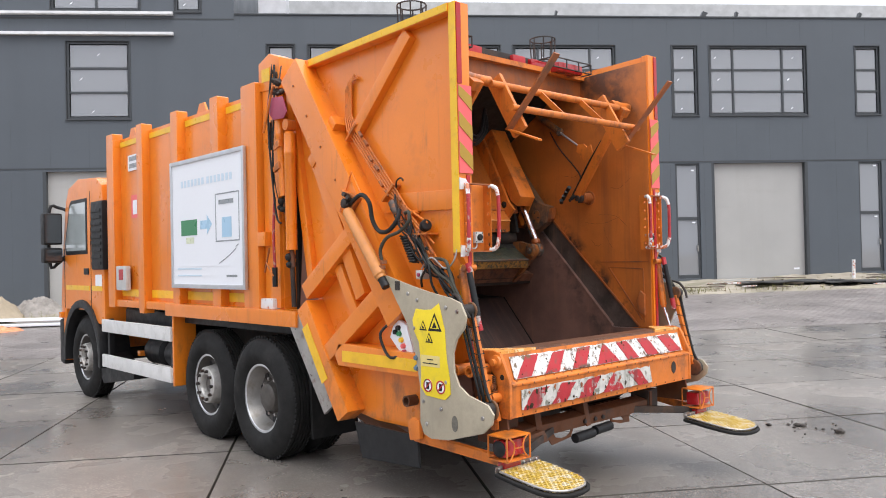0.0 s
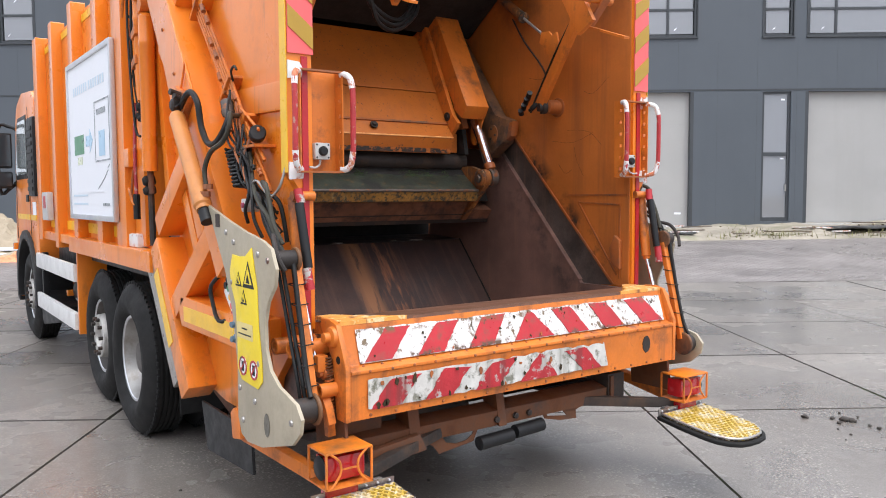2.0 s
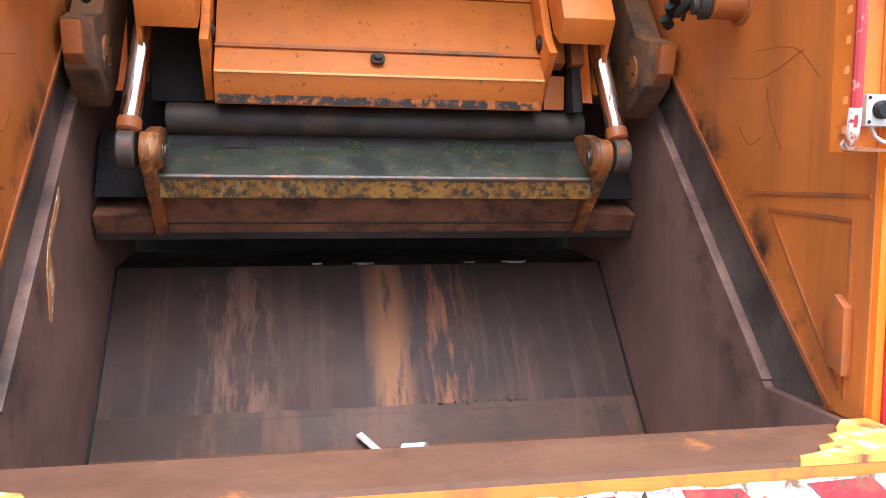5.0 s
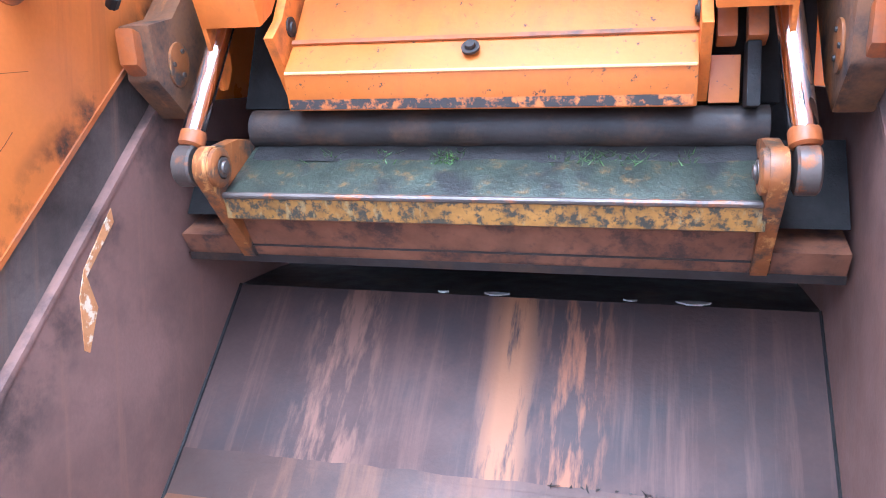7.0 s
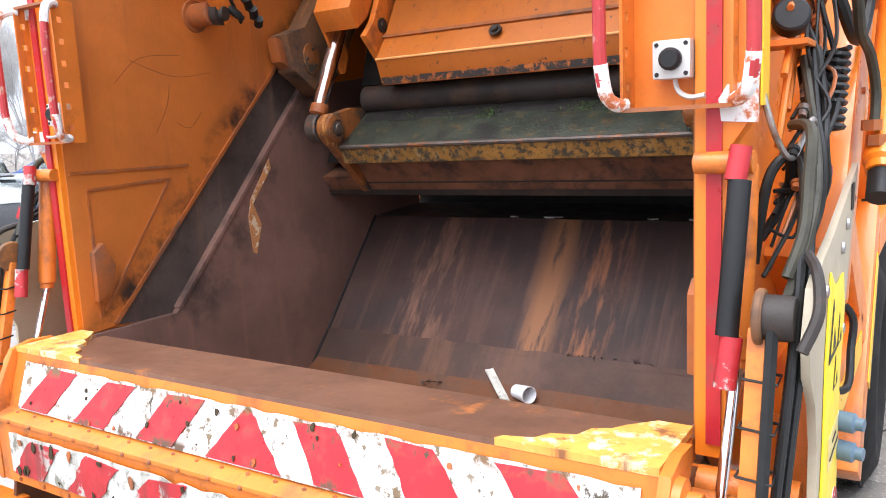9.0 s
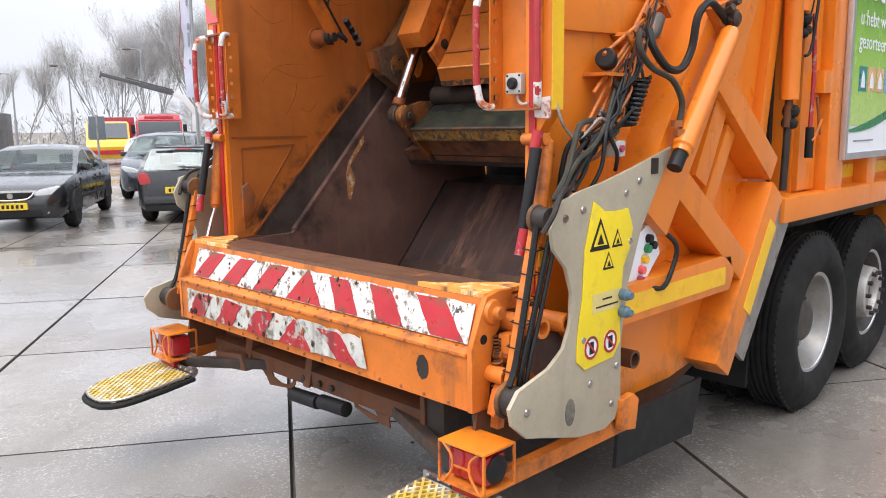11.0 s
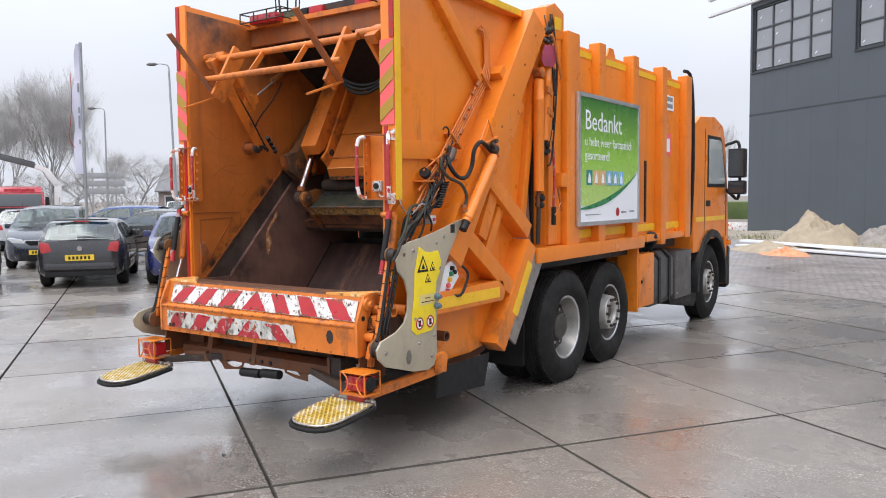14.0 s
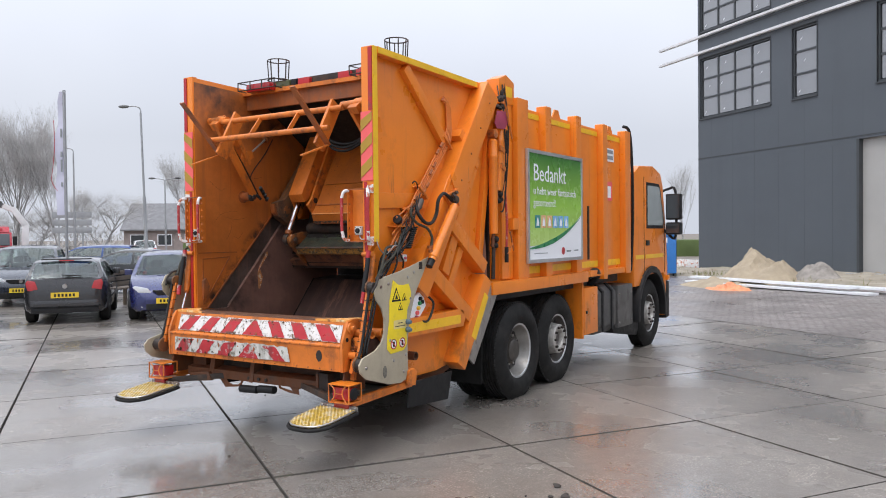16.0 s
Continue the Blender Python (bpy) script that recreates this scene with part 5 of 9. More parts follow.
    TP("line_filter", b, DULL_STEEL, "grey metal line filter")
    for y, z in ((1.44, 2.62), (1.02, 2.14), (0.82, 1.94)):
        b = B()
        beam(b, (y - 0.055, z + 0.045), (y + 0.075, z - 0.065), 0.02, "x", s * 1.075, s * 1.15)
        TP("pipe_clamp", b, ORANGE_WORN, bevel=0.004)
    for mat_, r, pts in ((HOSE, 0.0155, [(1.27, 1.30, 2.06), (1.28, 1.24, 2.09), (1.27, 1.16, 2.12), (1.26, 1.09, 2.06), (1.25, 1.07, 1.94), (1.24, 1.01, 1.86), (1.23, 0.92, 1.86), (1.21, 0.85, 1.93), (1.18, 0.86, 2.0)]),
                         (HOSE_GREEN, 0.012, [(1.16, 0.82, 1.98), (1.22, 0.75, 1.97), (1.25, 0.68, 1.97), (1.26, 0.67, 1.91), (1.26, 0.76, 1.85), (1.27, 0.89, 1.81), (1.28, 0.95, 1.73), (1.28, 0.93, 1.64)]),
                         (HOSE_GREEN, 0.011, [(1.16, 0.54, 1.66), (1.20, 0.44, 1.66), (1.22, 0.36, 1.64), (1.22, 0.33, 1.57), (1.22, 0.29, 1.48), (1.20, 0.25, 1.40)]),
                         (HOSE_GREEN, 0.010, [(1.16, 0.68, 1.80), (1.20, 0.55, 1.65), (1.22, 0.44, 1.57), (1.23, 0.33, 1.52), (1.22, 0.28, 1.44), (1.20, 0.24, 1.36)]),
                         (HOSE, 0.008, [(1.17, 0.72, 1.84), (1.20, 0.58, 1.68), (1.22, 0.52, 1.60), (1.22, 0.50, 1.50), (1.2, 0.46, 1.42)]),
                         (HOSE, 0.008, [(1.18, 0.74, 1.82), (1.21, 0.62, 1.70), (1.22, 0.55, 1.62), (1.22, 0.60, 1.54), (1.2, 0.62, 1.48)]),
                         (HOSE, 0.008, [(1.15, 0.70, 1.78), (1.19, 0.58, 1.64), (1.21, 0.46, 1.60), (1.21, 0.42, 1.50), (1.2, 0.36, 1.42)]),
                         (HOSE, 0.010, [(1.12, 0.44, 1.44), (1.16, 0.48, 1.52), (1.17, 0.44, 1.60), (1.14, 0.40, 1.56), (1.12, 0.38, 1.40)]),
                         (HOSE, 0.006, [(1.13, 0.95, 2.16), (1.15, 0.92, 2.20), (1.15, 0.88, 2.22), (1.15, 0.85, 2.20)]),
                         (BARE, 0.006, [(1.20, 0.62, 1.60), (1.2, 0.52, 1.67), (1.18, 0.42, 1.60), (1.16, 0.36, 1.64), (1.14, 0.34, 1.72)]),
                         (STEEL_DARK, 0.010, [(1.22, 0.30, 1.44), (1.25, 0.22, 1.42), (1.26, 0.17, 1.36), (1.24, 0.14, 1.30)])):
        b = B()
        tube(b, smooth_path([(s * p[0], p[1], p[2]) for p in pts], 6), r, 8)
        TP("hydraulic_hose", b, mat_, "looped rubber hydraulic hose")
    tangle = random.Random(31 if s > 0 else 47)
    for k in range(15):
        f0, f1 = tangle.uniform(0.0, 0.45), tangle.uniform(0.6, 1.0)
        pts = []
        for j in range(6):
            f = f0 + (f1 - f0) * j / 5
            sag = math.sin(math.pi * j / 5)
            pts.append((s * (1.15 + 0.06 * sag * tangle.uniform(0.4, 1.3)), 0.98 - 0.66 * f + tangle.gauss(0, 0.022), 2.12 - 0.72 * f - 0.05 * sag + tangle.gauss(0, 0.022)))
        b = B()
        tube(b, smooth_path(pts, 5), tangle.choice((0.0035, 0.0045, 0.006)), 6)
        TP("cable", b, HOSE if k % 4 else ORANGE_OLD, "thin black cable in the hose tangle")
    for k in range(9):
        f = tangle.uniform(0.15, 0.95)
        c = Vector((s * (1.15 + tangle.uniform(0, 0.04)), 0.98 - 0.66 * f + tangle.gauss(0, 0.03), 2.12 - 0.72 * f + tangle.gauss(0, 0.02)))
        d = Vector((0, -0.66, -0.72)).normalized() * tangle.uniform(0.02, 0.045)
        b = B()
        lathe(b, [(0, 0.007), (0.004, 0.012), (d.length * 0.5, 0.012), (d.length * 0.55, 0.009), (d.length, 0.009)], c, d, 8)
        TP("hose_fitting", b, (DULL_STEEL, ORANGE_OLD, HOSE)[k % 3])
    for k in range(3):
        b = B()
        cyl(b, (s * (1.275 + 0.012 * k), 0.925, 1.66 - 0.035 * k), (s * (1.275 + 0.012 * k), 0.925, 1.635 - 0.035 * k), 0.024, 6)
        TP("hose_fitting", b, ORANGE_OLD)
    b = B()
    pts = []
    for k in range(90):
        a = k * 0.75
        f = k / 89
        pts.append((s * (1.21 + 0.028 * math.cos(a)), 0.78 - 0.10 * f + 0.028 * math.sin(a), 1.82 - 0.18 * f))
    tube(b, pts, 0.007, 5)
    TP("spiral_cable", b, HOSE, "coiled black spiral cable")
    b = B()
    box(b, s * 1.15, s * 1.215, 0.60, 0.665, 1.53, 1.59)
    TP("valve_block", b, GREY_BOX, bevel=0.01)
    b = B()
    lathe(b, [(0, 0.013), (0.01, 0.012)], (s * 1.215, 0.632, 1.56), (s, 0, 0), 12)
    TP("valve_knob", b, PURPLE)
    b = B()
    lathe(b, [(0, 0.016), (0.008, 0.034), (0.020, 0.038), (0.052, 0.038), (0.056, 0.033)], (s * 1.13, 0.675, 1.872), (0.25 * s, -1, 0.35), 18)
    wl2 = TP("work_lamp", b, BLACK, "round black work lamp on a bracket")
    b = B()
    box(b, s * 1.075, s * 1.18, 0.58, 0.72, 1.822, 1.834)
    part("lamp_bracket", b, ORANGE_WORN, wl2)
    b = B()
    lathe(b, [(0, 0.055), (0.008, 0.055)], (s * 1.076, 1.08, 1.55), (s, 0, 0), 20)
    TP("cover_disc", b, BARE)
    # control board and horn under the hinge
    b = B()
    prism(b, [(0.72, 1.0), (0.86, 1.02), (0.98, 1.13), (0.92, 1.27), (0.80, 1.22)], "x", s * 1.16, s * 1.19)
    cb = TP("control_board", b, WHITE, "white push-button board in a bent frame", 0.006)
    for k, (y, z, mm) in enumerate(((0.88, 1.20, HOSE), (0.87, 1.16, GREEN_DARK), (0.85, 1.12, YELLOW), (0.83, 1.08, RED_SALMON), (0.82, 1.04, PURPLE), (0.91, 1.17, HOSE))):
        b = B()
        lathe(b, [(0, 0.018), (0.02, 0.016)], (s * 1.19, y, z), (s, 0, 0), 12)
        part("push_button", b, mm, cb)
    b = B()
    tube(b, smooth_path([(s * 1.2, 0.84, 1.02), (s * 1.24, 0.92, 1.0), (s * 1.24, 1.0, 1.08), (s * 1.24, 1.02, 1.16), (s * 1.2, 0.98, 1.22)], 4), 0.010, 8)
    part("guard_hoop", b, HOSE, cb)
    # lower boom with tail lamp and step
    b = B()
    bar(b, (s * 1.21, 0.70, 0.50), (s * 1.10, -0.02, 0.43), 0.05, 0.06)
    TP("lamp_boom", b, ORANGE_WORN, "worn orange lamp boom", 0.008)
    b = B()
    prism(b, [(0.60, 0.50), (0.70, 0.48), (0.72, 0.60), (0.68, 0.63), (0.60, 0.62)], "x", s * 1.235, s * 1.268)
    TP("boom_bracket", b, ORANGE_WORN, bevel=0.01)
    b = B()
    lathe(b, [(0, 0.038), (0.16, 0.038), (0.16, 0.028), (0.02, 0.028)], (s * 1.0, 0.86, 0.70), (s, 0, 0), 16, False)
    TP("cross_tube", b, UNDER, "dark open tube end")
    for z_ in (0.985, 1.05):
        b = B()
        lathe(b, [(0, 0.022), (0.05, 0.022), (0.055, 0.014), (0.07, 0.014)], (s * 1.235, 0.60, z_ - 0.02), (s, -0.2, 0), 12)
        TP("valve_cap", b, surface("blue_grey_valve_cap", (0.10, 0.16, 0.22), 0.35, bump=0.01), "blue-grey valve cap", 0.002)
    b = B()
    bar(b, (s * 0.45, 0.18, 0.50), (s * 1.05, 0.0, 0.43), 0.05, 0.05)
    TP("lamp_arm", b, STEEL_DARK, bevel=0.006)
    lx = s * 1.09
    b = B()
    box(b, lx - 0.105, lx + 0.105, -0.10, 0.06, 0.595, 0.603)
    cg = TP("tail_lamp_cage", b, ORANGE, "orange guarded tail lamp", 0.002)
    b = B()
    box(b, lx - 0.105, lx + 0.105, -0.10, 0.06, 0.455, 0.463)
    part("cage_floor", b, ORANGE_WORN, cg)
    for x in (lx - 0.101, lx + 0.101):
        for y in (-0.096, 0.056):
            b = B()
            bar(b, (x, y, 0.46), (x, y, 0.598), 0.008, 0.008, up=(1, 0, 0))
            part("cage_post", b, ORANGE_WORN, cg)
    for x in (lx - 0.042, lx + 0.042):
        b = B()
        tube(b, smooth_path([(x - 0.04 * (1 if x < lx else -1), -0.098, 0.46), (x, -0.098, 0.51), (x, -0.098, 0.56), (x - 0.04 * (1 if x < lx else -1), -0.098, 0.598)], 4), 0.005, 6)
        part("cage_wire", b, ORANGE_WORN, cg)
    b = B()
    bar(b, (lx - 0.042, -0.098, 0.53), (lx + 0.042, -0.098, 0.53), 0.006, 0.006)
    part("cage_wire", b, ORANGE_WORN, cg)
    b = B()
    box(b, lx - 0.088, lx + 0.088, -0.07, 0.03, 0.475, 0.575)
    part("lamp_lens", b, LAMP_RED, cg, "red tail lamp lens", 0.02)
    b = B()
    lathe(b, [(0, 0.046), (0.02, 0.050), (0.03, 0.034)], (lx + s * 0.072, -0.02, 0.525), (s, 0, 0), 20)
    part("lamp_rim", b, BLACK, cg)
    b = B()
    box(b, lx - 0.08, lx + 0.06, -0.06, 0.0, 0.395, 0.445)
    TP("reflector", b, LAMP_RED, bevel=0.006)
    # fold-out step: rubber rim, bright edge, diamond grating over a dark pan
    step = [(-0.19, -0.045), (0.19, -0.045), (0.195, -0.20), (0.19, -0.34)]
    step += [(0.19 - 0.15 * (1 - math.cos(a)), -0.34 - 0.155 * math.sin(a)) for a in (radians(22.5 * k) for k in range(1, 5))]
    step += [(-p[0], p[1]) for p in reversed(step[3:])] + [(-0.195, -0.20)]
    step = [(s * 1.04 + x, y) for x, y in step]
    cx, cy = s * 1.04, -0.27

    def level(y):
        return 0.405 + (y + 0.05) * 0.12
    inner = [(cx + (x - cx) * 0.93, cy + (y - cy) * 0.94) for x, y in step]
    b = B()
    tube(b, [(x, y, level(y) - 0.022) for x, y in step + step[:2]], 0.014, 8)
    stp = TP("foot_step", b, RUBBER, "rubber-edged foot step with yellow grating")
    b = B()
    lo = [b.verts.new((x, y, level(y) - 0.034)) for x, y in step]
    hi = [b.verts.new((x, y, level(y) - 0.026)) for x, y in step]
    b.faces.new(lo)
    b.faces.new(hi[::-1])
    for i in range(len(step)):
        j = (i + 1) % len(step)
        b.faces.new((lo[i], lo[j], hi[j], hi[i]))
    part("step_pan", b, STEEL_DARK, stp)
    b = B()
    for a in (1, -1):
        for k in range(-12, 13):
            off = 0.042 * k
            seg = []
            for i in range(len(inner)):
                (x0, y0), (x1, y1) = inner[i], inner[(i + 1) % len(inner)]
                f0, f1 = (x0 - cx) * 1.25 + a * (y0 - cy) - off, (x1 - cx) * 1.25 + a * (y1 - cy) - off
                if f0 * f1 < 0:
                    t = f0 / (f0 - f1)
                    seg.append((x0 + (x1 - x0) * t, y0 + (y1 - y0) * t))
            if len(seg) == 2:
                bar(b, (*seg[0], level(seg[0][1]) + 0.001 * a), (*seg[1], level(seg[1][1]) + 0.001 * a), 0.009, 0.016)
    part("grating", b, GRATE, stp, "worn yellow expanded metal grating")
    b = B()
    tube(b, [(x, y, level(y) + 0.002) for x, y in inner + inner[:1]], 0.0075, 8)
    part("grating_edge", b, BARE, stp, "rubbed bright grating edge")
    b = B()
    box(b, cx - 0.19, cx + 0.19, -0.042, -0.034, 0.375, 0.43)
    part("back_plate", b, BARE, stp)
    for k in range(7):
        b = B()
        lathe(b, [(0, 0.007), (0.005, 0.006), (0.007, 0.002)], (cx - 0.165 + 0.055 * k, -0.0425, 0.418), (0, -1, 0), 8)
        part("rivet", b, ALU, stp)
    for x in (-0.10, 0.12):
        b = B()
        cyl(b, (cx + x - 0.02, -0.015, 0.405), (cx + x + 0.02, -0.015, 0.405), 0.026, 12)
        hg_ = part("step_hinge", b, BARE, stp)
        b = B()
        bar(b, (cx + x, -0.015, 0.405), (cx + x, -0.036, 0.385), 0.02, 0.02)
        part("hinge_leaf", b, BARE, hg_)

# hopper floor: a rolled steel trough
floor = [(0.30, 1.03), (0.34, 0.80), (0.45, 0.60), (0.65, 0.48), (0.95, 0.45), (1.25, 0.55), (1.40, 0.63), (1.54, 0.785)]
b = B()
prism(b, floor + [(p[0] + 0.02, p[1] - 0.025) for p in reversed(floor)], "x", -1.0, 1.0)
TP("hopper_trough", b, STEEL_TROUGH, "scoured curved steel hopper trough")
b = B()
prism(b, [(1.545, 0.785), (1.96, 1.275), (1.99, 1.26), (1.57, 0.765)], "x", -1.0, 1.0)
TP("hopper_ramp", b, STEEL_FLOOR, "streaked steel ramp plate with worn paint")
b = B()
for k in range(60):
    x0_, x1_ = -1.0 + k / 30, -1.0 + (k + 1) / 30
    w0_, w1_ = (0.004 + 0.008 * abs(noise.noise((7.0 * x_, 3.1, 0.4))) for x_ in (x0_, x1_))
    vs = [b.verts.new(p_) for p_ in ((x0_, 1.530, 0.776), (x1_, 1.530, 0.776), (x1_, 1.540 + w1_, 0.790 + w1_), (x0_, 1.540 + w0_, 0.790 + w0_), (x0_, 1.556, 0.786), (x1_, 1.556, 0.786))]
    b.faces.new((vs[0], vs[1], vs[2], vs[3]))
    b.faces.new((vs[3], vs[2], vs[5], vs[4]))
TP("ramp_seam", b, STEEL_TROUGH, "rubbed ragged seam of the trough plate")
for s in (-1, 1):
    b = B()
    tube(b, [(s * 0.998, y_, z_ + 0.002) for y_, z_ in floor[4:]] + [(s * 0.998, 1.96, 1.277)], 0.007, 6)
    TP("wall_seam", b, GREASE_SHADE, "black strip along the wall seam")
b = B()
prism(b, [(1.96, 1.275), (2.30, 1.30), (2.44, 1.30), (2.44, 1.27), (1.99, 1.25)], "x", -1.0, 1.0)
TP("ramp_ledge", b, STEEL_DARK)
# black plate closing the far end of the hopper
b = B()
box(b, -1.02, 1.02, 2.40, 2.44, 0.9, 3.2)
TP("bulkhead", b, GREASE_SHADE)
b = B()
prism(b, [(0.95, 3.19), (2.45, 3.15), (2.45, 3.19), (0.95, 3.23)], "x", -1.03, 1.03)
TP("tailgate_roof", b, ORANGE_WORN)
b = B()
prism(b, [(1.0, 3.05), (1.04, 3.05), (1.04, 3.22), (1.0, 3.22)], "x", -1.03, 1.03)
TP("roof_header", b, ORANGE_OLD, bevel=0.004)
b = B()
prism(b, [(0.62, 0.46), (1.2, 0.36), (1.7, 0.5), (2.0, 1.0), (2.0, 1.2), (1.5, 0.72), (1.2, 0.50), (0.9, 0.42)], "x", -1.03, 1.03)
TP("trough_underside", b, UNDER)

# packer carriage: orange plate between two guide boxes
b = B()
prism(b, [(1.50, 1.88), (1.46, 1.985), (1.53, 2.075), (1.66, 2.30), (1.74, 2.28), (1.62, 2.02), (1.60, 1.90)], "x", -0.57, 0.58)
TP("carriage_plate", b, CARRIAGE, "orange packer carriage plate with scratched edge", 0.008)
b = B()
prism(b, [(1.662, 2.305), (1.90, 2.72), (1.98, 2.70), (1.742, 2.285)], "x", -0.57, 0.58)
TP("carriage_back", b, CARRIAGE, "upper orange carriage plate")
b = B()
prism(b, [(1.496, 1.888), (1.486, 1.910), (1.481, 1.912), (1.490, 1.884)], "x", -0.56, 0.57)
TP("worn_edge", b, surface("speckled_worn_edge", (0.50, 0.15, 0.03), 0.5, var=0.3, scale=14, stain=((0.035, 0.03, 0.028), 0.72, 26.0, 0.10), bump=0.06), "chipped and blackened carriage edge")
b = B()
lathe(b, [(0, 0.026), (0.008, 0.026), (0.008, 0.016), (0.02, 0.014)], (-0.02, 1.49, 2.045), (0, -0.75, 0.6), 16)
TP("carriage_bolt", b, STEEL_DARK)
for s in (-1, 1):
    b = B()
    prism(b, [(1.42, 2.08), (1.48, 2.14), (1.80, 2.78), (2.05, 2.70), (1.72, 2.0), (1.60, 1.90)], "x", s * 0.58, s * 0.61)
    TP("carriage_cheek", b, ORANGE_WORN, bevel=0.004)
    b = B()
    prism(b, [(1.36, 2.19), (1.41, 2.11), (1.48, 2.16), (1.85, 2.80), (1.72, 2.86)], "x", s * 0.61, s * 0.80)
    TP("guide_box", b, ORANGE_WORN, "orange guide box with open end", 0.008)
    # black block set behind the guide box for the shade inside its end
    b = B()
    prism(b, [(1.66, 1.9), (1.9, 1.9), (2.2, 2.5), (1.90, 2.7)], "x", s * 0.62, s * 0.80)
    TP("guide_hollow", b, GREASE_SHADE)
    b = B()
    prism(b, [(1.385, 2.155), (1.41, 2.115), (1.505, 1.945), (1.53, 1.95), (1.56, 2.02), (1.50, 2.16), (1.45, 2.14)], "x", s * 0.785, s * 0.80)
    TP("guide_flange", b, ORANGE_WORN, bevel=0.004)
    b = B()
    lathe(b, [(0, 0.030), (0.006, 0.030), (0.006, 0.016), (0.012, 0.014)], (s * 0.5795, 1.535, 2.13), (-s, 0, 0), 16)
    TP("guide_bolt", b, STEEL_DARK)
    b = B()
    prism(b, [(1.30, 2.11), (1.34, 1.96), (1.50, 1.86), (1.62, 1.95), (2.1, 2.66), (1.9, 2.78), (1.42, 2.15)], "x", s * 0.90, s * 1.0)
    TP("slide_shoe", b, SHOE, "grimy orange slide shoe", 0.012)
    b = B()
    prism(b, [(1.44 + 0.050 * math.cos(a), 2.025 + (0.058 if math.sin(a) > 0 else 0.075) * math.sin(a)) for a in (2 * math.pi * k / 18 for k in range(18))], "x", s * 0.892, s * 0.90)
    sd = TP("shoe_disc", b, BLADE_ARM, "flat grimy disc with three bolts", 0.002)
    for k in range(3):
        b = B()
        lathe(b, [(0, 0.008), (0.005, 0.007), (0.006, 0.003)], (s * 0.892, 1.44 + 0.03 * math.cos(2.1 * k + 1.2), 2.02 + 0.04 * math.sin(2.1 * k + 1.2)), (-s, 0, 0), 8)
        part("bolt", b, STEEL_DARK, sd)
    b = B()
    prism(b, [(1.27, 2.10), (1.29, 2.0), (1.36, 1.96), (1.37, 2.08)], "x", s * 0.93, s * 0.99)
    TP("shoe_stop", b, ORANGE_OLD, bevel=0.012)
    # chromed cylinder rod and its eye
    b = B()
    lathe(b, [(0, 0.030), (0.008, 0.039), (0.04, 0.039), (0.05, 0.035)], (s * 0.825, 1.375, 1.772), (-s * 0.065, 0.245, 0.64), 16)
    TP("rod_collar", b, ORANGE_OLD)
    b = B()
    cyl(b, (s * 0.825, 1.375, 1.78), (s * 0.76, 1.62, 2.42), 0.034, 18)
    TP("packer_rod", b, CHROME, "chromed hydraulic rod")
    b = B()
    cyl(b, (s * 0.76, 1.62, 2.40), (s * 0.70, 1.84, 3.0), 0.06, 18)
    TP("packer_cylinder", b, ORANGE_OLD)
    b = B()
    lathe(b, [(-0.028, 0.03), (-0.028, 0.056), (-0.022, 0.062), (0.022, 0.062), (0.028, 0.056), (0.028, 0.03)], (s * 0.828, 1.375, 1.72), (1, 0, 0), 28)
    ey = TP("rod_eye", b, DULL_STEEL, "rubbed steel rod eye with orange cap")
    b = B()
    lathe(b, [(0, 0.030), (0.006, 0.030), (0.008, 0.020), (0.014, 0.018), (0.016, 0.008)], (s * 0.7225, 1.375, 1.715), (-s, 0, 0), 20)
    part("eye_pin", b, DULL_STEEL, ey)
    b = B()
    lathe(b, [(0, 0.058), (0.058, 0.058), (0.064, 0.050), (0.066, 0.034), (0.058, 0.032)], (s * 0.785, 1.375, 1.715), (-s, 0, 0), 28)
    part("eye_cap", b, BLADE_ARM, ey, "worn orange eye cap")
    b = B()
    arc = [(1.375 + 0.062 * math.cos(a), 1.715 + 0.062 * math.sin(a)) for a in (radians(70 + 15 * k) for k in range(11))]
    prism(b, arc + [(1.60, 1.43), (1.66, 1.43), (1.70, 1.60), (1.62, 1.80), (1.50, 1.80)], "x", s * 0.74, s * 0.785)
    TP("blade_cheek", b, BLADE_ARM, bevel=0.006)
b = B()
prism(b, [(1.575, 1.895), (1.60, 1.895), (1.60, 2.02), (1.575, 2.02)], "x", 0.612, 0.690)
TP("recess_plate", b, CARRIAGE, bevel=0.003)
b = B()
prism(b, [(1.50, 1.88), (1.60, 1.88), (1.62, 2.06), (1.53, 2.05)], "x", 0.700, 0.735)
TP("greasy_strip", b, GREASE_SHADE, bevel=0.008)
for x_ in (0.625, 0.70):
    b = B()
    prism(b, [(1.52, 2.06), (1.58, 2.04), (1.60, 2.16), (1.56, 2.18)], "x", x_, x_ + 0.05)
    TP("recess_lug", b, ORANGE_OLD, bevel=0.006)
b = B()
cyl(b, (-0.74, 1.62, 1.835), (0.77, 1.62, 1.835), 0.058, 20)
TP("hinge_tube", b, STEEL_DARK, "greasy dark hinge tube")
b = B()
prism(b, [(1.40, 1.635), (1.42, 1.61), (1.45, 1.60), (1.68, 1.78), (1.68, 1.80), (1.62, 1.79)], "x", -0.739, 0.739)
TP("blade_shelf", b, MOSSY, "moss-stained packer blade shelf", 0.006)
b = B()
tube(b, [(-0.74, 1.406, 1.634), (0.75, 1.406, 1.634)], 0.010, 8)
TP("shelf_edge", b, DULL_STEEL, "rubbed bright shelf edge")
b = B()
prism(b, [(1.526, 2.074), (1.534, 2.086), (1.529, 2.090), (1.520, 2.078)], "x", -0.57, 0.58)
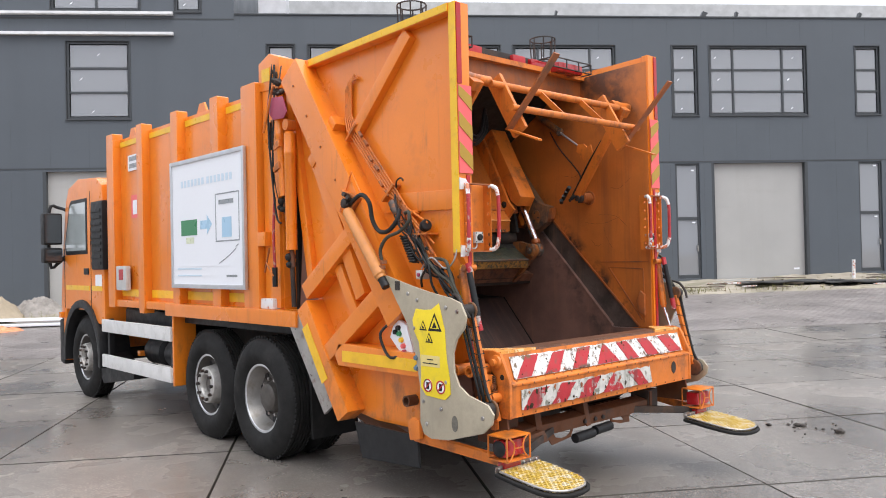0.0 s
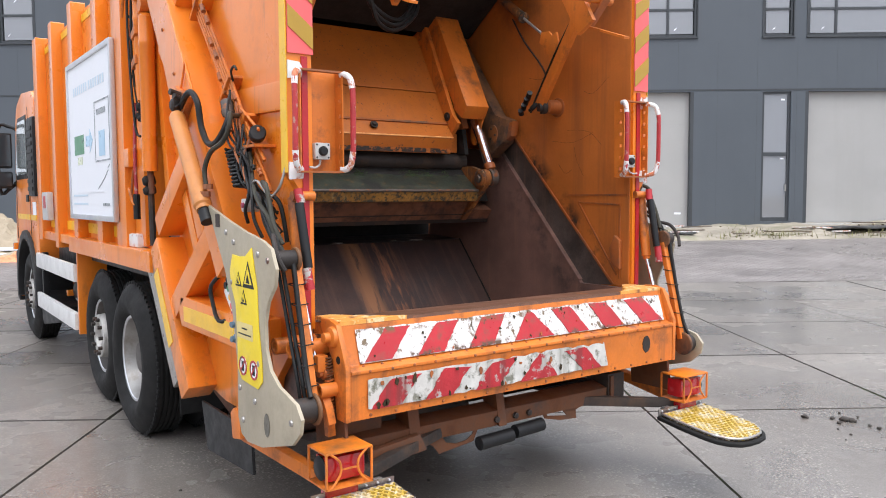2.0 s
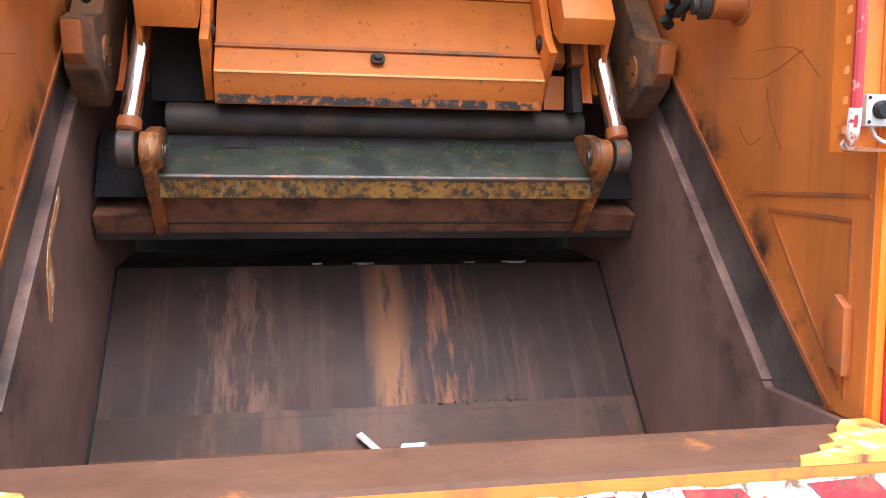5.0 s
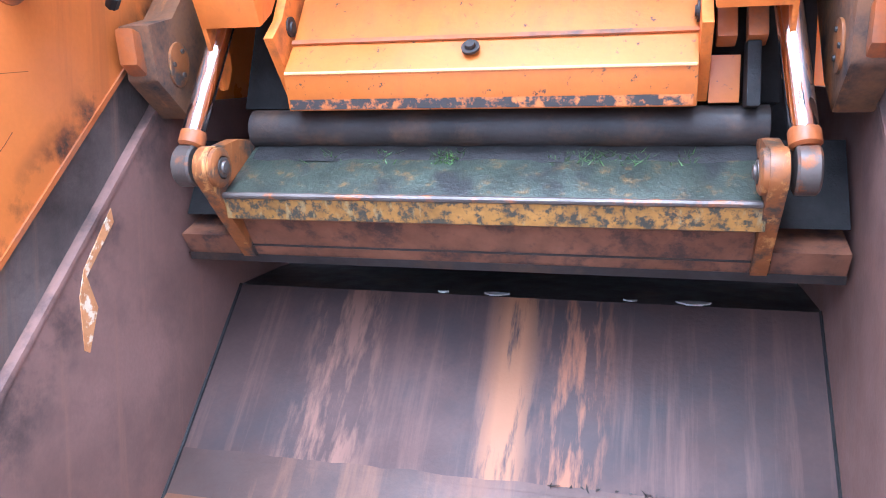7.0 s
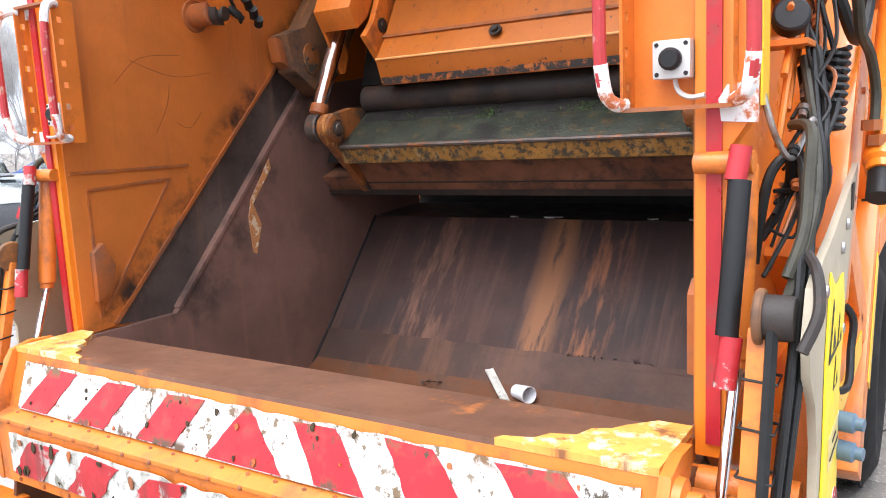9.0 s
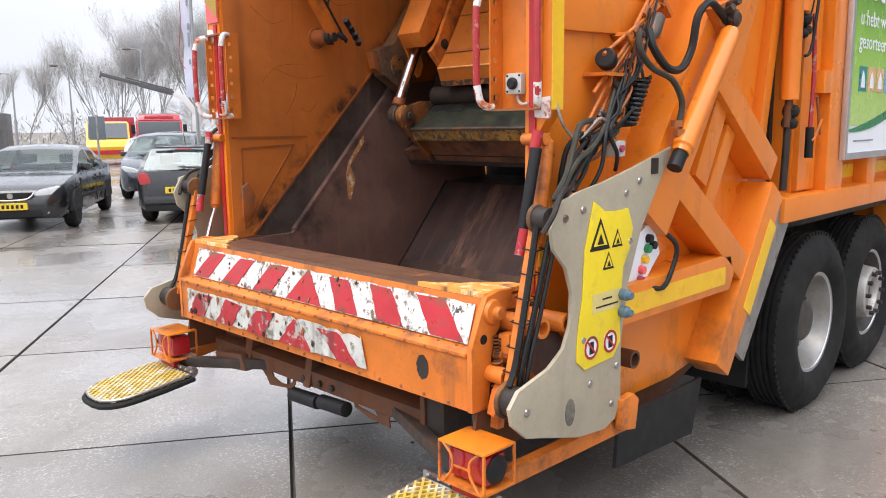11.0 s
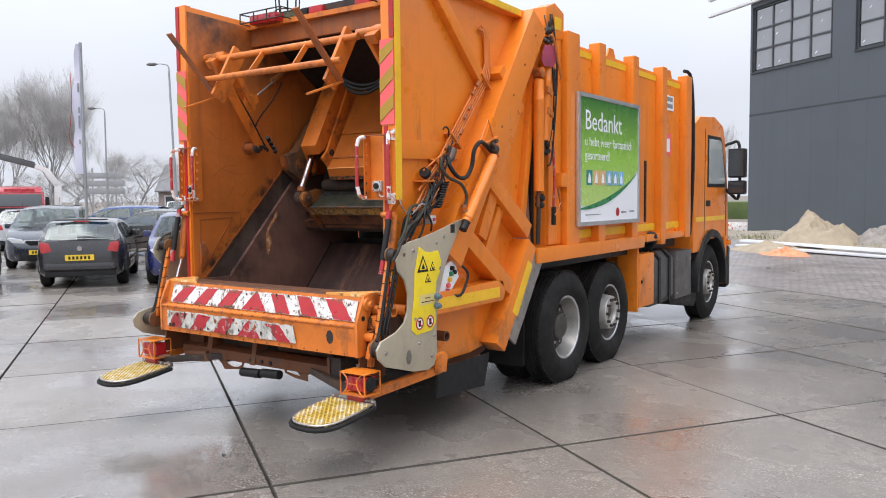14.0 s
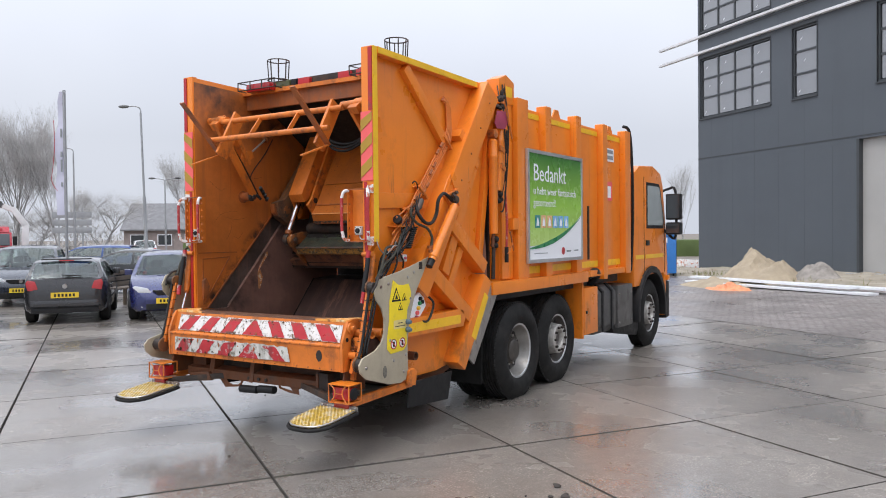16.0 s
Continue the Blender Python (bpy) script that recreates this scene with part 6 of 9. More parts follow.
TP("fold_seam", b, ORANGE_OLD)
# pale tube paints a highlight onto the worn lower fold
b = B()
tube(b, [(-0.565, 1.4605, 1.985), (0.575, 1.4605, 1.985)], 0.0045, 6)
TP("rubbed_fold", b, surface("worn_fold_highlight", (0.85, 0.42, 0.16), 0.35, var=0.2, scale=9, bump=0.0), "pale line painted as the highlight on the worn fold")
b = B()
prism(b, [(1.405, 1.625), (1.43, 1.565), (1.47, 1.56), (1.46, 1.60)], "x", -0.74, 0.75)
TP("blade_nose", b, surface("worn_yellowed_paint", (0.30, 0.145, 0.03), 0.5, var=0.4, scale=16, stain=((0.045, 0.04, 0.03), 0.5, 34.0, 0.10), streak=((0.30, 0.22, 0.10), 0.15, 30.0, 0.1), bump=0.05), "worn yellowed blade nose")
b = B()
prism(b, [(1.50, 1.575), (1.62, 1.425), (1.68, 1.425), (1.70, 1.60)], "x", -0.78, 0.79)
TP("blade_lip", b, surface("rust_red_blade", (0.22, 0.092, 0.05), 0.5, 0.0, var=0.3, scale=9, stain=((0.06, 0.035, 0.03), 0.45, 12.0, 0.15), bump=0.06), "rust red packer blade lip", 0.005)
RUST_BLADE = bpy.data.materials["rust_red_blade"]
for s in (-1, 1):
    b = B()
    prism(b, [(1.560, 1.50), (1.62, 1.426), (1.68, 1.426), (1.70, 1.56)], "x", s * 0.79, s * 0.985)
    TP("blade_wing", b, RUST_BLADE, "rust red blade wing", 0.005)
    # black plate in place of the shadow over the wing's top
    b = B()
    prism(b, [(1.60, 1.562), (1.70, 1.566), (1.78, 1.78), (1.72, 1.80)], "x", s * 0.79, s * 0.985)
    TP("wing_plate", b, GREASE_SHADE)
b = B()
prism(b, [(1.60, 1.438), (1.615, 1.412), (1.72, 1.412), (1.72, 1.425)], "x", -0.985, 0.985)
TP("blade_edge", b, STEEL_DARK, bevel=0.003)
b = B()
tube(b, [(-0.78, 1.5795, 1.471), (0.79, 1.5795, 1.471)], 0.0035, 6)
TP("lip_seam", b, STEEL_DARK)
# wet soil packed along the hinge tube
b = B()
rows_ = []
for k in range(81):
    x_ = -0.72 + 1.46 * k / 80
    row_ = []
    for j in range(6):
        y_ = 1.545 + 0.018 * j
        lift = 0.012 * max(0.0, noise.noise((x_ * 9, j * 0.6, 2.2)) + 0.25) * (1 - abs(j - 3) / 4)
        row_.append(b.verts.new((x_, y_ - 0.03 * max(0.0, noise.noise((x_ * 5, 0, 7.7))) * (j == 0), 1.637 + (y_ - 1.40) * 0.705 + lift + 0.002 * (0 < j < 5) - 0.006 * (j in (0, 5)))))
    rows_.append(row_)
for r0_, r1_ in zip(rows_, rows_[1:]):
    for j in range(5):
        b.faces.new((r0_[j], r1_[j], r1_[j + 1], r0_[j + 1]))
tagged(TP("packed_soil", b, GREASE_SHADE, "dark wet soil packed along the hinge"), kind="stuff")

# rear sill
b = B()
prism(b, [(0.098, 1.06), (0.335, 1.047), (0.345, 1.0), (0.30, 0.675), (0.012, 0.675), (0.010, 0.866), (0.000, 0.870), (0.000, 0.882), (0.052, 0.896), (0.096, 1.040)], "x", -1.02, 1.02)
sill = TP("rear_sill", b, ORANGE_WORN, "orange rear sill with riveted seams", 0.004)
b = B()
prism(b, [(0.098, 1.055), (0.345, 1.050), (0.345, 1.058), (0.100, 1.072)], "x", -0.93, 0.95)
part("sill_plate", b, surface("brown_worn_sill_steel", (0.17, 0.082, 0.050), 0.46, 0.1, var=0.25, scale=3, stain=((0.40, 0.14, 0.04), 0.10, 7.0, 0.1), streak=((0.11, 0.055, 0.035), 0.3, 9.0, 0.2), bump=0.03), sill, "brown worn steel sill plate")
for s in (-1, 1):
    b = B()
    prism(b, [(s * 1.02, 0.097), (s * 1.02, 0.32), (s * 0.95, 0.32), (s * 0.90, 0.27), (s * 0.88, 0.24), (s * 0.845, 0.225), (s * 0.83, 0.18), (s * 0.78, 0.165), (s * 0.76, 0.13), (s * 0.70, 0.115), (s * 0.69, 0.097)], "z", 1.060, 1.0765)
    part("sill_corner", b, surface("flaking_yellow_paint", (0.78, 0.34, 0.07), 0.5, var=0.2, scale=12, stain=((0.82, 0.62, 0.34), 0.3, 18.0, 0.06), streak=((0.25, 0.10, 0.04), 0.25, 14.0, 0.1), bump=0.05), sill, "flaking yellow-orange paint patch")
    b = B()
    prism(b, [(0.008, 0.672), (0.006, 0.90), (0.05, 1.0), (0.085, 1.07), (0.15, 1.085), (0.225, 1.08), (0.215, 1.03), (0.165, 0.99), (0.15, 0.95), (0.125, 0.92), (0.11, 0.86), (0.105, 0.78), (0.09, 0.672)], "x", s * 1.021, s * 1.046)
    part("end_cheek", b, ORANGE_WORN, sill, bevel=0.008)
    b = B()
    lathe(b, [(0, 0.045), (0.015, 0.042), (0.02, 0.022), (0.045, 0.022), (0.047, 0.012)], (s * 1.046, 0.112, 1.015), (s, 0, 0), 20)
    part("end_boss", b, ORANGE_WORN, sill)
    b = B()
    lathe(b, [(0, 0.017), (0.0015, 0.017)], (s * 1.0465, 0.066, 0.925), (s, 0, 0), 16)
    part("lug_hole", b, GREASE_SHADE, sill)
    for y_, z_, r_, x1_ in ((0.20, 0.965, 0.036, 1.20), (0.31, 0.965, 0.036, 1.22), (0.10, 0.80, 0.03, 1.12)):
        b = B()
        lathe(b, [(0, r_), (x1_ - 1.0, r_), (x1_ - 1.0, r_ * 0.65), (x1_ - 1.05, r_ * 0.6)], (s * 1.0, y_, z_), (s, 0, 0), 18)
        part("pivot_tube", b, ORANGE_WORN, sill)
    for pts in ([(1.075, 0.085, 0.66), (1.085, 0.10, 0.74), (1.09, 0.15, 0.79), (1.10, 0.21, 0.79), (1.10, 0.26, 0.74)], [(1.06, 0.12, 0.60), (1.065, 0.13, 0.72), (1.07, 0.17, 0.80)]):
        b = B()
        tube(b, smooth_path([(s * p_[0], p_[1], p_[2]) for p_ in pts], 4), 0.024, 4)
        part("curved_strap", b, ORANGE_WORN, sill)
    b = B()
    lathe(b, [(0, 0.028), (0.06, 0.028), (0.065, 0.016), (0.08, 0.016)], (s * 1.02, 0.145, 0.862), (s, 0, 0), 16)
    part("end_boss", b, ORANGE_OLD, sill)
    # dark sheet added for the shade in the gaps behind the straps
    b = B()
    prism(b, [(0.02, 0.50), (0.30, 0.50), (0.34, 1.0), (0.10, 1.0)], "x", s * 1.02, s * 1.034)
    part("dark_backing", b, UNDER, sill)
    b = B()
    pts = [(s * 1.065 + 0.018 * math.cos(k * 0.8), 0.115 + 0.018 * math.sin(k * 0.8), 0.66 + 0.0021 * k) for k in range(90)]
    tube(b, pts, 0.004, 5)
    TP("tension_spring", b, ORANGE_OLD)
    b = B()
    pts = [(s * 1.06 + 0.013 * math.cos(k * 0.8), 0.125 + 0.013 * math.sin(k * 0.8), 0.82 + 0.0016 * k) for k in range(70)]
    tube(b, pts, 0.004, 5)
    TP("tension_spring", b, UNDER)


# chevron boards: upper and lower, with single stripes
def chevrons(upper):
    def at(x, f):
        """f: 0 at the foot, 1 at the head of the board."""
        return (x, 0.050 + f * 0.044, 0.899 + f * 0.138) if upper else (x, 0.0065, 0.712 + f * 0.134)
    x0, x1 = (-0.955, 0.99) if upper else (-0.945, 0.49)
    off = Vector((0, -0.0035, 0.0018 if upper else 0))

    def sheet(bm, pts, lift):
        lo = [bm.verts.new(Vector(at(*p)) + off * lift) for p in pts]
        hi = [bm.verts.new(Vector(at(*p)) + off * (lift + 0.7)) for p in pts]
        bm.faces.new(hi)
        bm.faces.new(lo[::-1])
        for i in range(len(pts)):
            j = (i + 1) % len(pts)
            bm.faces.new((lo[i], lo[j], hi[j], hi[i]))
    bb = B()
    n = 40
    torn = 0.05 if upper else 0.12
    edge = [(x0 + (x1 - x0) * k / n, 0.0 if upper else random.uniform(0.0, 0.07)) for k in range(n + 1)]
    edge += [(x0 + (x1 - x0) * k / n - (0.0 if upper or k < n else random.uniform(0.0, 0.05)), 1 - random.uniform(0, torn) * (0.4 if k % 3 else 1.0)) for k in range(n, -1, -1)]
    sheet(bb, edge, 1)
    board = part("chevron_board", bb, WHITE_TAPE if upper else WHITE_WORN, sill, "white board with red chevron stripes" if upper else "badly scraped white and red chevron board")
    if upper:
        feet = ((-0.935, -0.800, -0.811, -0.682), (-0.666, -0.526, -0.539, -0.418), (-0.384, -0.238, -0.281, -0.139), (0.250, 0.392, 0.160, 0.288), (0.515, 0.662, 0.426, 0.551), (0.808, 0.972, 0.695, 0.842))
        stripes = [[(a, 0.0), (c, 0.0), (e, 1.0), (d, 1.0)] for a, c, d, e in feet]
        stripes.append([(-0.110, 0.0), (0.148, 0.0), (0.024, 1.0), (0.006, 1.0)])
    else:
        stripes = [[(-0.385 - 0.272 * k, 0.0), (-0.240 - 0.272 * k, 0.0), (-0.135 - 0.272 * k, 1.0), (-0.283 - 0.272 * k, 1.0)] for k in range(3)]
        stripes.append([(0.308, 0.0), (0.436, 0.0), (0.312, 1.0), (0.172, 1.0)])
        stripes.append([(-0.113, 0.0), (0.125, 0.0), (0.034, 1.0), (0.010, 1.0)])
    for quad in stripes:
        # the long edges are nibbled where the film has chipped
        (ax, af), (bx_, bf), (cx_, cf), (dx_, df) = [(min(max(x, x0 + 0.008), x1 - 0.008), 0.02 + 0.94 * f) for x, f in quad]
        chip = 0.004 if upper else 0.008
        pts = [(ax, af), (bx_, bf)]
        pts += [(bx_ + (cx_ - bx_) * k / 7 + random.uniform(-chip, chip), bf + (cf - bf) * k / 7) for k in range(1, 7)]
        pts += [(cx_, cf - random.uniform(0, torn)), (dx_, df - random.uniform(0, torn))]
        pts += [(dx_ + (ax - dx_) * k / 7 + random.uniform(-chip, chip), df + (af - df) * k / 7) for k in range(1, 7)]
        bb = B()
        sheet(bb, pts, 2)
        part("red_stripe", bb, RED if upper else RED_WORN, board)
    # chips where the film is torn off down to the dark primer
    for k in range(24 if upper else 26):
        x, f = random.uniform(x0 + 0.03, x1 - 0.04), (random.choice((random.uniform(0.7, 0.95), random.uniform(0.04, 0.2), random.uniform(0.1, 0.9))))
        if upper and x > 0.45 and k % 3:
            continue
        r_ = random.uniform(0.003, 0.009) * (1.0 if upper else 1.5)
        tall = random.uniform(0.8, 2.2)
        pts = [(x + r_ * math.cos(a) * random.uniform(0.5, 1.2), min(0.99, max(0.01, f + tall * r_ / 0.15 * math.sin(a) * random.uniform(0.5, 1.2)))) for a in (2 * math.pi * j / 9 for j in range(9))]
        bb = B()
        sheet(bb, pts, 3)
        part("torn_spot", bb, CHIP if k % 3 else ORANGE_OLD, board)


CHIP = surface("bare_primer_chip", (0.05, 0.036, 0.02), 0.7, spec=0.2, var=0.4, scale=30, bump=0.05)
chevrons(True)
chevrons(False)
for z, y, n in ((0.892, 0.038, 22), (0.876, 0.0, 18), (0.690, 0.0115, 16)):
    for k in range(n):
        x = -0.99 + 1.98 * (k + 0.5) / n
        b = B()
        lathe(b, [(0, 0.007), (0.004, 0.006), (0.006, 0.002)], (x, y, z), (0, -1, 0), 8)
        part("rivet", b, ORANGE_OLD, sill)
b = B()
prism(b, [(0.80 + 0.030 * math.cos(a) * (1 + 0.16 * noise.noise((3 * math.cos(a), 3 * math.sin(a), 1))), 0.79 + 0.045 * math.sin(a) * (1 + 0.16 * noise.noise((3 * math.cos(a), 3 * math.sin(a), 4)))) for a in (2 * math.pi * k / 40 for k in range(40))], "y", 0.0080, 0.0105)
part("bare_patch", b, STEEL_DARK, sill, "scraped bare metal spot")
# underrun bar: a folded channel with torn plates below it
b = B()
prism(b, [(0.150, 0.472), (0.145, 0.548), (0.25, 0.572), (0.25, 0.560), (0.162, 0.538), (0.166, 0.472)], "x", -0.95, 0.64)
TP("underrun_bar", b, UNDER, "dark brown-orange underrun bar", 0.003)
for prof, nm in (([(-0.61, 0.51), (-0.50, 0.43), (-0.47, 0.392), (-0.268, 0.415), (-0.235, 0.48), (-0.262, 0.48), (-0.272, 0.45), (-0.31, 0.428), (-0.37, 0.422), (-0.43, 0.438), (-0.45, 0.465), (-0.44, 0.48), (-0.44, 0.51)], "torn_plate"),
                 ([(0.19, 0.478), (0.20, 0.445), (0.31, 0.418), (0.43, 0.41), (0.425, 0.455), (0.46, 0.468), (0.46, 0.495), (0.32, 0.495), (0.315, 0.482), (0.36, 0.435), (0.22, 0.455), (0.21, 0.478)], "torn_plate")):
    b = B()
    prism(b, prof, "y", 0.167, 0.173)
    TP(nm, b, UNDER, "torn orange plate under the bar")
for x, w in ((-0.62, 0.06), (-0.11, 0.05)):
    b = B()
    prism(b, [(0.13, 0.47), (0.24, 0.50), (0.30, 0.74), (0.18, 0.74)], "x", x - w / 2, x + w / 2)
    TP("bar_bracket", b, UNDER, bevel=0.006)
for x in (-0.12, 0.09, 0.0):
    b = B()
    lathe(b, [(0, 0.016), (0.012, 0.015), (0.015, 0.006)], (x - 0.02, 0.146, 0.505), (0, -1, 0), 10)
    TP("bar_bolt", b, STEEL_DARK)
for x0, x1, z in ((-0.249, -0.038, 0.402), (-0.022, 0.167, 0.420)):
    b = B()
    lathe(b, [(0, 0.022), (0.004, 0.034), (x1 - x0 - 0.004, 0.034), (x1 - x0, 0.022)], (x0, 0.15, z), (1, 0, 0.04), 14)
    TP("rubber_buffer", b, BLACK)
b = B()
box(b, 0.645, 0.775, 0.14, 0.30, 0.45, 0.62)
TP("bar_end_box", b, STEEL_DARK, "dark box at the end of the underrun bar", 0.012)
b = B()
box(b, 0.655, 0.68, 0.130, 0.1385, 0.46, 0.61)
TP("end_strap", b, UNDER)
b = B()
prism(b, [(-0.86, 0.42), (-0.58, 0.45), (-0.62, 0.53), (-0.88, 0.50)], "y", 0.10, 0.14)
TP("bar_horn", b, UNDER, bevel=0.01)
b = B()
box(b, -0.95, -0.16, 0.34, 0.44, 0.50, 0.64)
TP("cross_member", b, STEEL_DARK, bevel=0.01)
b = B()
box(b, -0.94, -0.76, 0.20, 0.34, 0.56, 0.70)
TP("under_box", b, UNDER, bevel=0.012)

# bin lifter: two tubes, forked blades and side brackets
for (ya, za), r in (((0.42, 2.84), 0.026), ((0.235, 2.65), 0.024)):
    b = B()
    cyl(b, (-0.72, ya, za), (0.74, ya, za), r, 14)
    TP("lifter_tube", b, ORANGE_WORN, "orange bin lifter tube")
for x in (-0.22, 0.24):
    b = B()
    bar(b, (x, 0.42, 2.84), (x + 0.04, 0.235, 2.65), 0.04, 0.012, up=(1, 0, 0))
    TP("lifter_web", b, ORANGE_WORN)
for s in (-1, 1):
    x = s * 0.66
    b = B()
    bar(b, (x, -0.11, 2.945), (x, 0.315, 2.52), 0.012, 0.055, up=(1, 0, 0))
    TP("fork_blade", b, ORANGE_OLD, "grimy bin lifting fork blade")
    b = B()
    bar(b, (x, 0.33, 2.525), (x - 0.03, 0.02, 2.41), 0.035, 0.012)
    TP("fork_hook", b, ORANGE_WORN)
    b = B()
    beam(b, (0.50, 2.90), (0.27, 2.50), 0.13, "x", s * 0.58, s * 0.61)
    TP("fork_bracket", b, ORANGE_WORN, bevel=0.006)
    b = B()
    beam(b, (0.54, 2.90), (0.42, 2.80), 0.075, "x", s * 0.80, s * 0.90)
    TP("lifter_bearing", b, ORANGE_WORN, bevel=0.012)
    b = B()
    cyl(b, (s * 0.70, 0.45, 2.86), (s * 1.0, 0.5, 2.88), 0.035, 12)
    TP("lifter_stub", b, ORANGE_WORN)
b = B()
bar(b, (-0.90, 0.685, 2.80), (-0.90, 0.88, 2.485), 0.05, 0.09, up=(1, 0, 0))
TP("latch_housing", b, ORANGE_WORN, "orange latch housing on the lifting link", 0.006)
# made-up plate; its black stands in for shade above the packer
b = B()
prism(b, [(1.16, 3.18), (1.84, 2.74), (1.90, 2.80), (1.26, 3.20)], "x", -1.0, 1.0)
TP("header_plate", b, GREASE_SHADE, "black plate added to darken the space above the packer")
for k in range(3):
    b = B()
    tube(b, smooth_path([(-0.30, 1.18, 2.98), (-0.24 + 0.03 * k, 1.24, 2.80 - 0.03 * k), (-0.10, 1.28, 2.69 - 0.035 * k), (0.06, 1.34, 2.67 - 0.03 * k), (0.20 + 0.03 * k, 1.42, 2.76), (0.30, 1.48, 2.95)], 6), 0.014, 8)
    TP("hydraulic_hose", b, HOSE, "sagging black hydraulic hose")
# scratches scored into the inner panels
for s in (-1, 1):
    for pts in ([(0.62, 1.98), (0.80, 1.93), (0.98, 1.95)], [(0.55, 1.90), (0.66, 1.99), (0.84, 2.01)], [(0.70, 1.72), (0.76, 1.82), (0.78, 1.90)], [(0.92, 1.80), (0.86, 1.74), (0.80, 1.76)], [(0.50, 2.3), (0.62, 2.22), (0.70, 2.24)], [(1.0, 2.42), (1.08, 2.36), (1.2, 2.38)]):
        b = B()
        tube(b, smooth_path([(s * 1.0178, y_, z_) for y_, z_ in pts], 4), 0.0011, 4)
        TP("scratch", b, UNDER)
# plate with a round sign on the carriage
b = B()
lathe(b, [(0, 0.055), (0.003, 0.055)], (-0.28, 1.742, 2.42), (0, -0.87, 0.5), 24)
rs = TP("round_speed_sign", b, WHITE, "round white sign reading 60")
text_part("60", 0.07, Matrix.Translation((-0.32, 1.7325, 2.40)) @ Matrix.Rotation(radians(-30), 4, "X") @ FACE_REAR, HOSE, rs)

# roof: light bar, beacons in cages, reversing lamps
b = B()
box(b, -0.95, 0.95, 1.06, 1.16, 3.22, 3.32)
TP("light_bar", b, STEEL_DARK, bevel=0.01)
for x0, x1, mm in ((-0.95, -0.88, BLACK), (-0.86, -0.44, LAMP_GREEN), (-0.42, -0.35, BLACK), (-0.33, -0.18, RED), (0.18, 0.33, RED), (0.40, 0.86, LAMP_RED)):
    b = B()
    box(b, x0, x1, 1.02, 1.07, 3.22, 3.31)
    TP("roof_lamp", b, mm, bevel=0.012)
for s in (-1, 1):
    b = B()
    for z in (3.36, 3.56):
        tube(b, [(s * 0.75 + 0.11 * math.cos(a), 1.19 + 0.11 * math.sin(a), z) for a in (2 * math.pi * k / 16 for k in range(17))], 0.006, 5)
    for k in range(8):
        a = 2 * math.pi * k / 8
        bar(b, (s * 0.75 + 0.09 * math.cos(a), 1.19 + 0.09 * math.sin(a), 3.22), (s * 0.75 + 0.11 * math.cos(a), 1.19 + 0.11 * math.sin(a), 3.56), 0.008, 0.008, up=(1, 0, 0.1))
    TP("beacon_cage", b, STEEL_DARK, "wire cage round a beacon mount")
    b = B()
    x = s * 0.72
    for z in (3.22, 3.30):
        tube(b, [(x - 0.25, 1.0, z), (x + 0.25, 1.0, z), (x + 0.25, 0.84, z), (x - 0.25, 0.84, z), (x - 0.25, 1.0, z)], 0.006, 5)
    for dx in (-0.25, -0.08, 0.08, 0.25):
        bar(b, (x + dx, 0.84, 3.22), (x + dx, 0.84, 3.30), 0.008, 0.008, up=(1, 0, 0))
    TP("lamp_guard", b, STEEL_DARK, "bent wire lamp guard")
    b = B()
    box(b, x - 0.16, x + 0.16, 0.86, 0.96, 3.20, 3.28)
    TP("reversing_lamp", b, LAMP_RED, bevel=0.02)

# weeds in the blade hinge and litter in the hopper
b = B()
for k in range(330):
    x = random.choice((-0.30, -0.12, -0.09, -0.08, 0.22, 0.28, 0.30, 0.33, 0.40, 0.44, -0.47, 0.56)) + random.gauss(0, 0.022)
    y_ = 1.555 + random.uniform(-0.03, 0.02)
    p = Vector((x, y_, 1.637 + (y_ - 1.40) * 0.705))
    q = p + Vector((random.gauss(0, 0.022), random.uniform(-0.045, 0.012), random.uniform(0.002, 0.022)))
    d = Vector((random.gauss(0, 1), random.gauss(0, 1), 0)).normalized() * 0.0017
    b.faces.new([b.verts.new(v) for v in (p - d, p + d, q)])
tagged(part("moss_tuft", b, LEAF_GREEN, truck, "fresh green weed tufts"), kind="stuff")
b = B()
lathe(b, [(0, 0.026), (0.085, 0.034), (0.085, 0.031), (0.004, 0.022)], (0.06, 1.40, 0.675), (0.8, -0.4, 0.05), 16, False)
tagged(part("paper_cup", b, WHITE, None), "white paper cup lying in the hopper", "paper cup")
b = B()
bar(b, (-0.09, 1.46, 0.725), (0.03, 1.37, 0.635), 0.035, 0.006)
tagged(part("paper_strip", b, WHITE_WORN, None), "strip of pale card lying in the hopper", "litter")
for x, y, z, w_ in ((-0.03, 1.972, 1.277, 0.04), (0.62, 1.972, 1.277, 0.05), (-0.22, 1.970, 1.277, 0.018), (0.42, 1.970, 1.277, 0.02)):
    b = B()
    prism(b, [(x + w_ * math.cos(a_) * (1 + 0.3 * math.sin(3 * a_)), y + 0.75 * w_ * math.sin(a_)) for a_ in (2 * math.pi * k / 12 for k in range(12))], "z", z + 0.003, z + 0.008)
    tagged(part("paper_scrap", b, WHITE_WORN, None), "torn paper scrap on the ramp ledge", "litter", "paper scraps")
b = B()
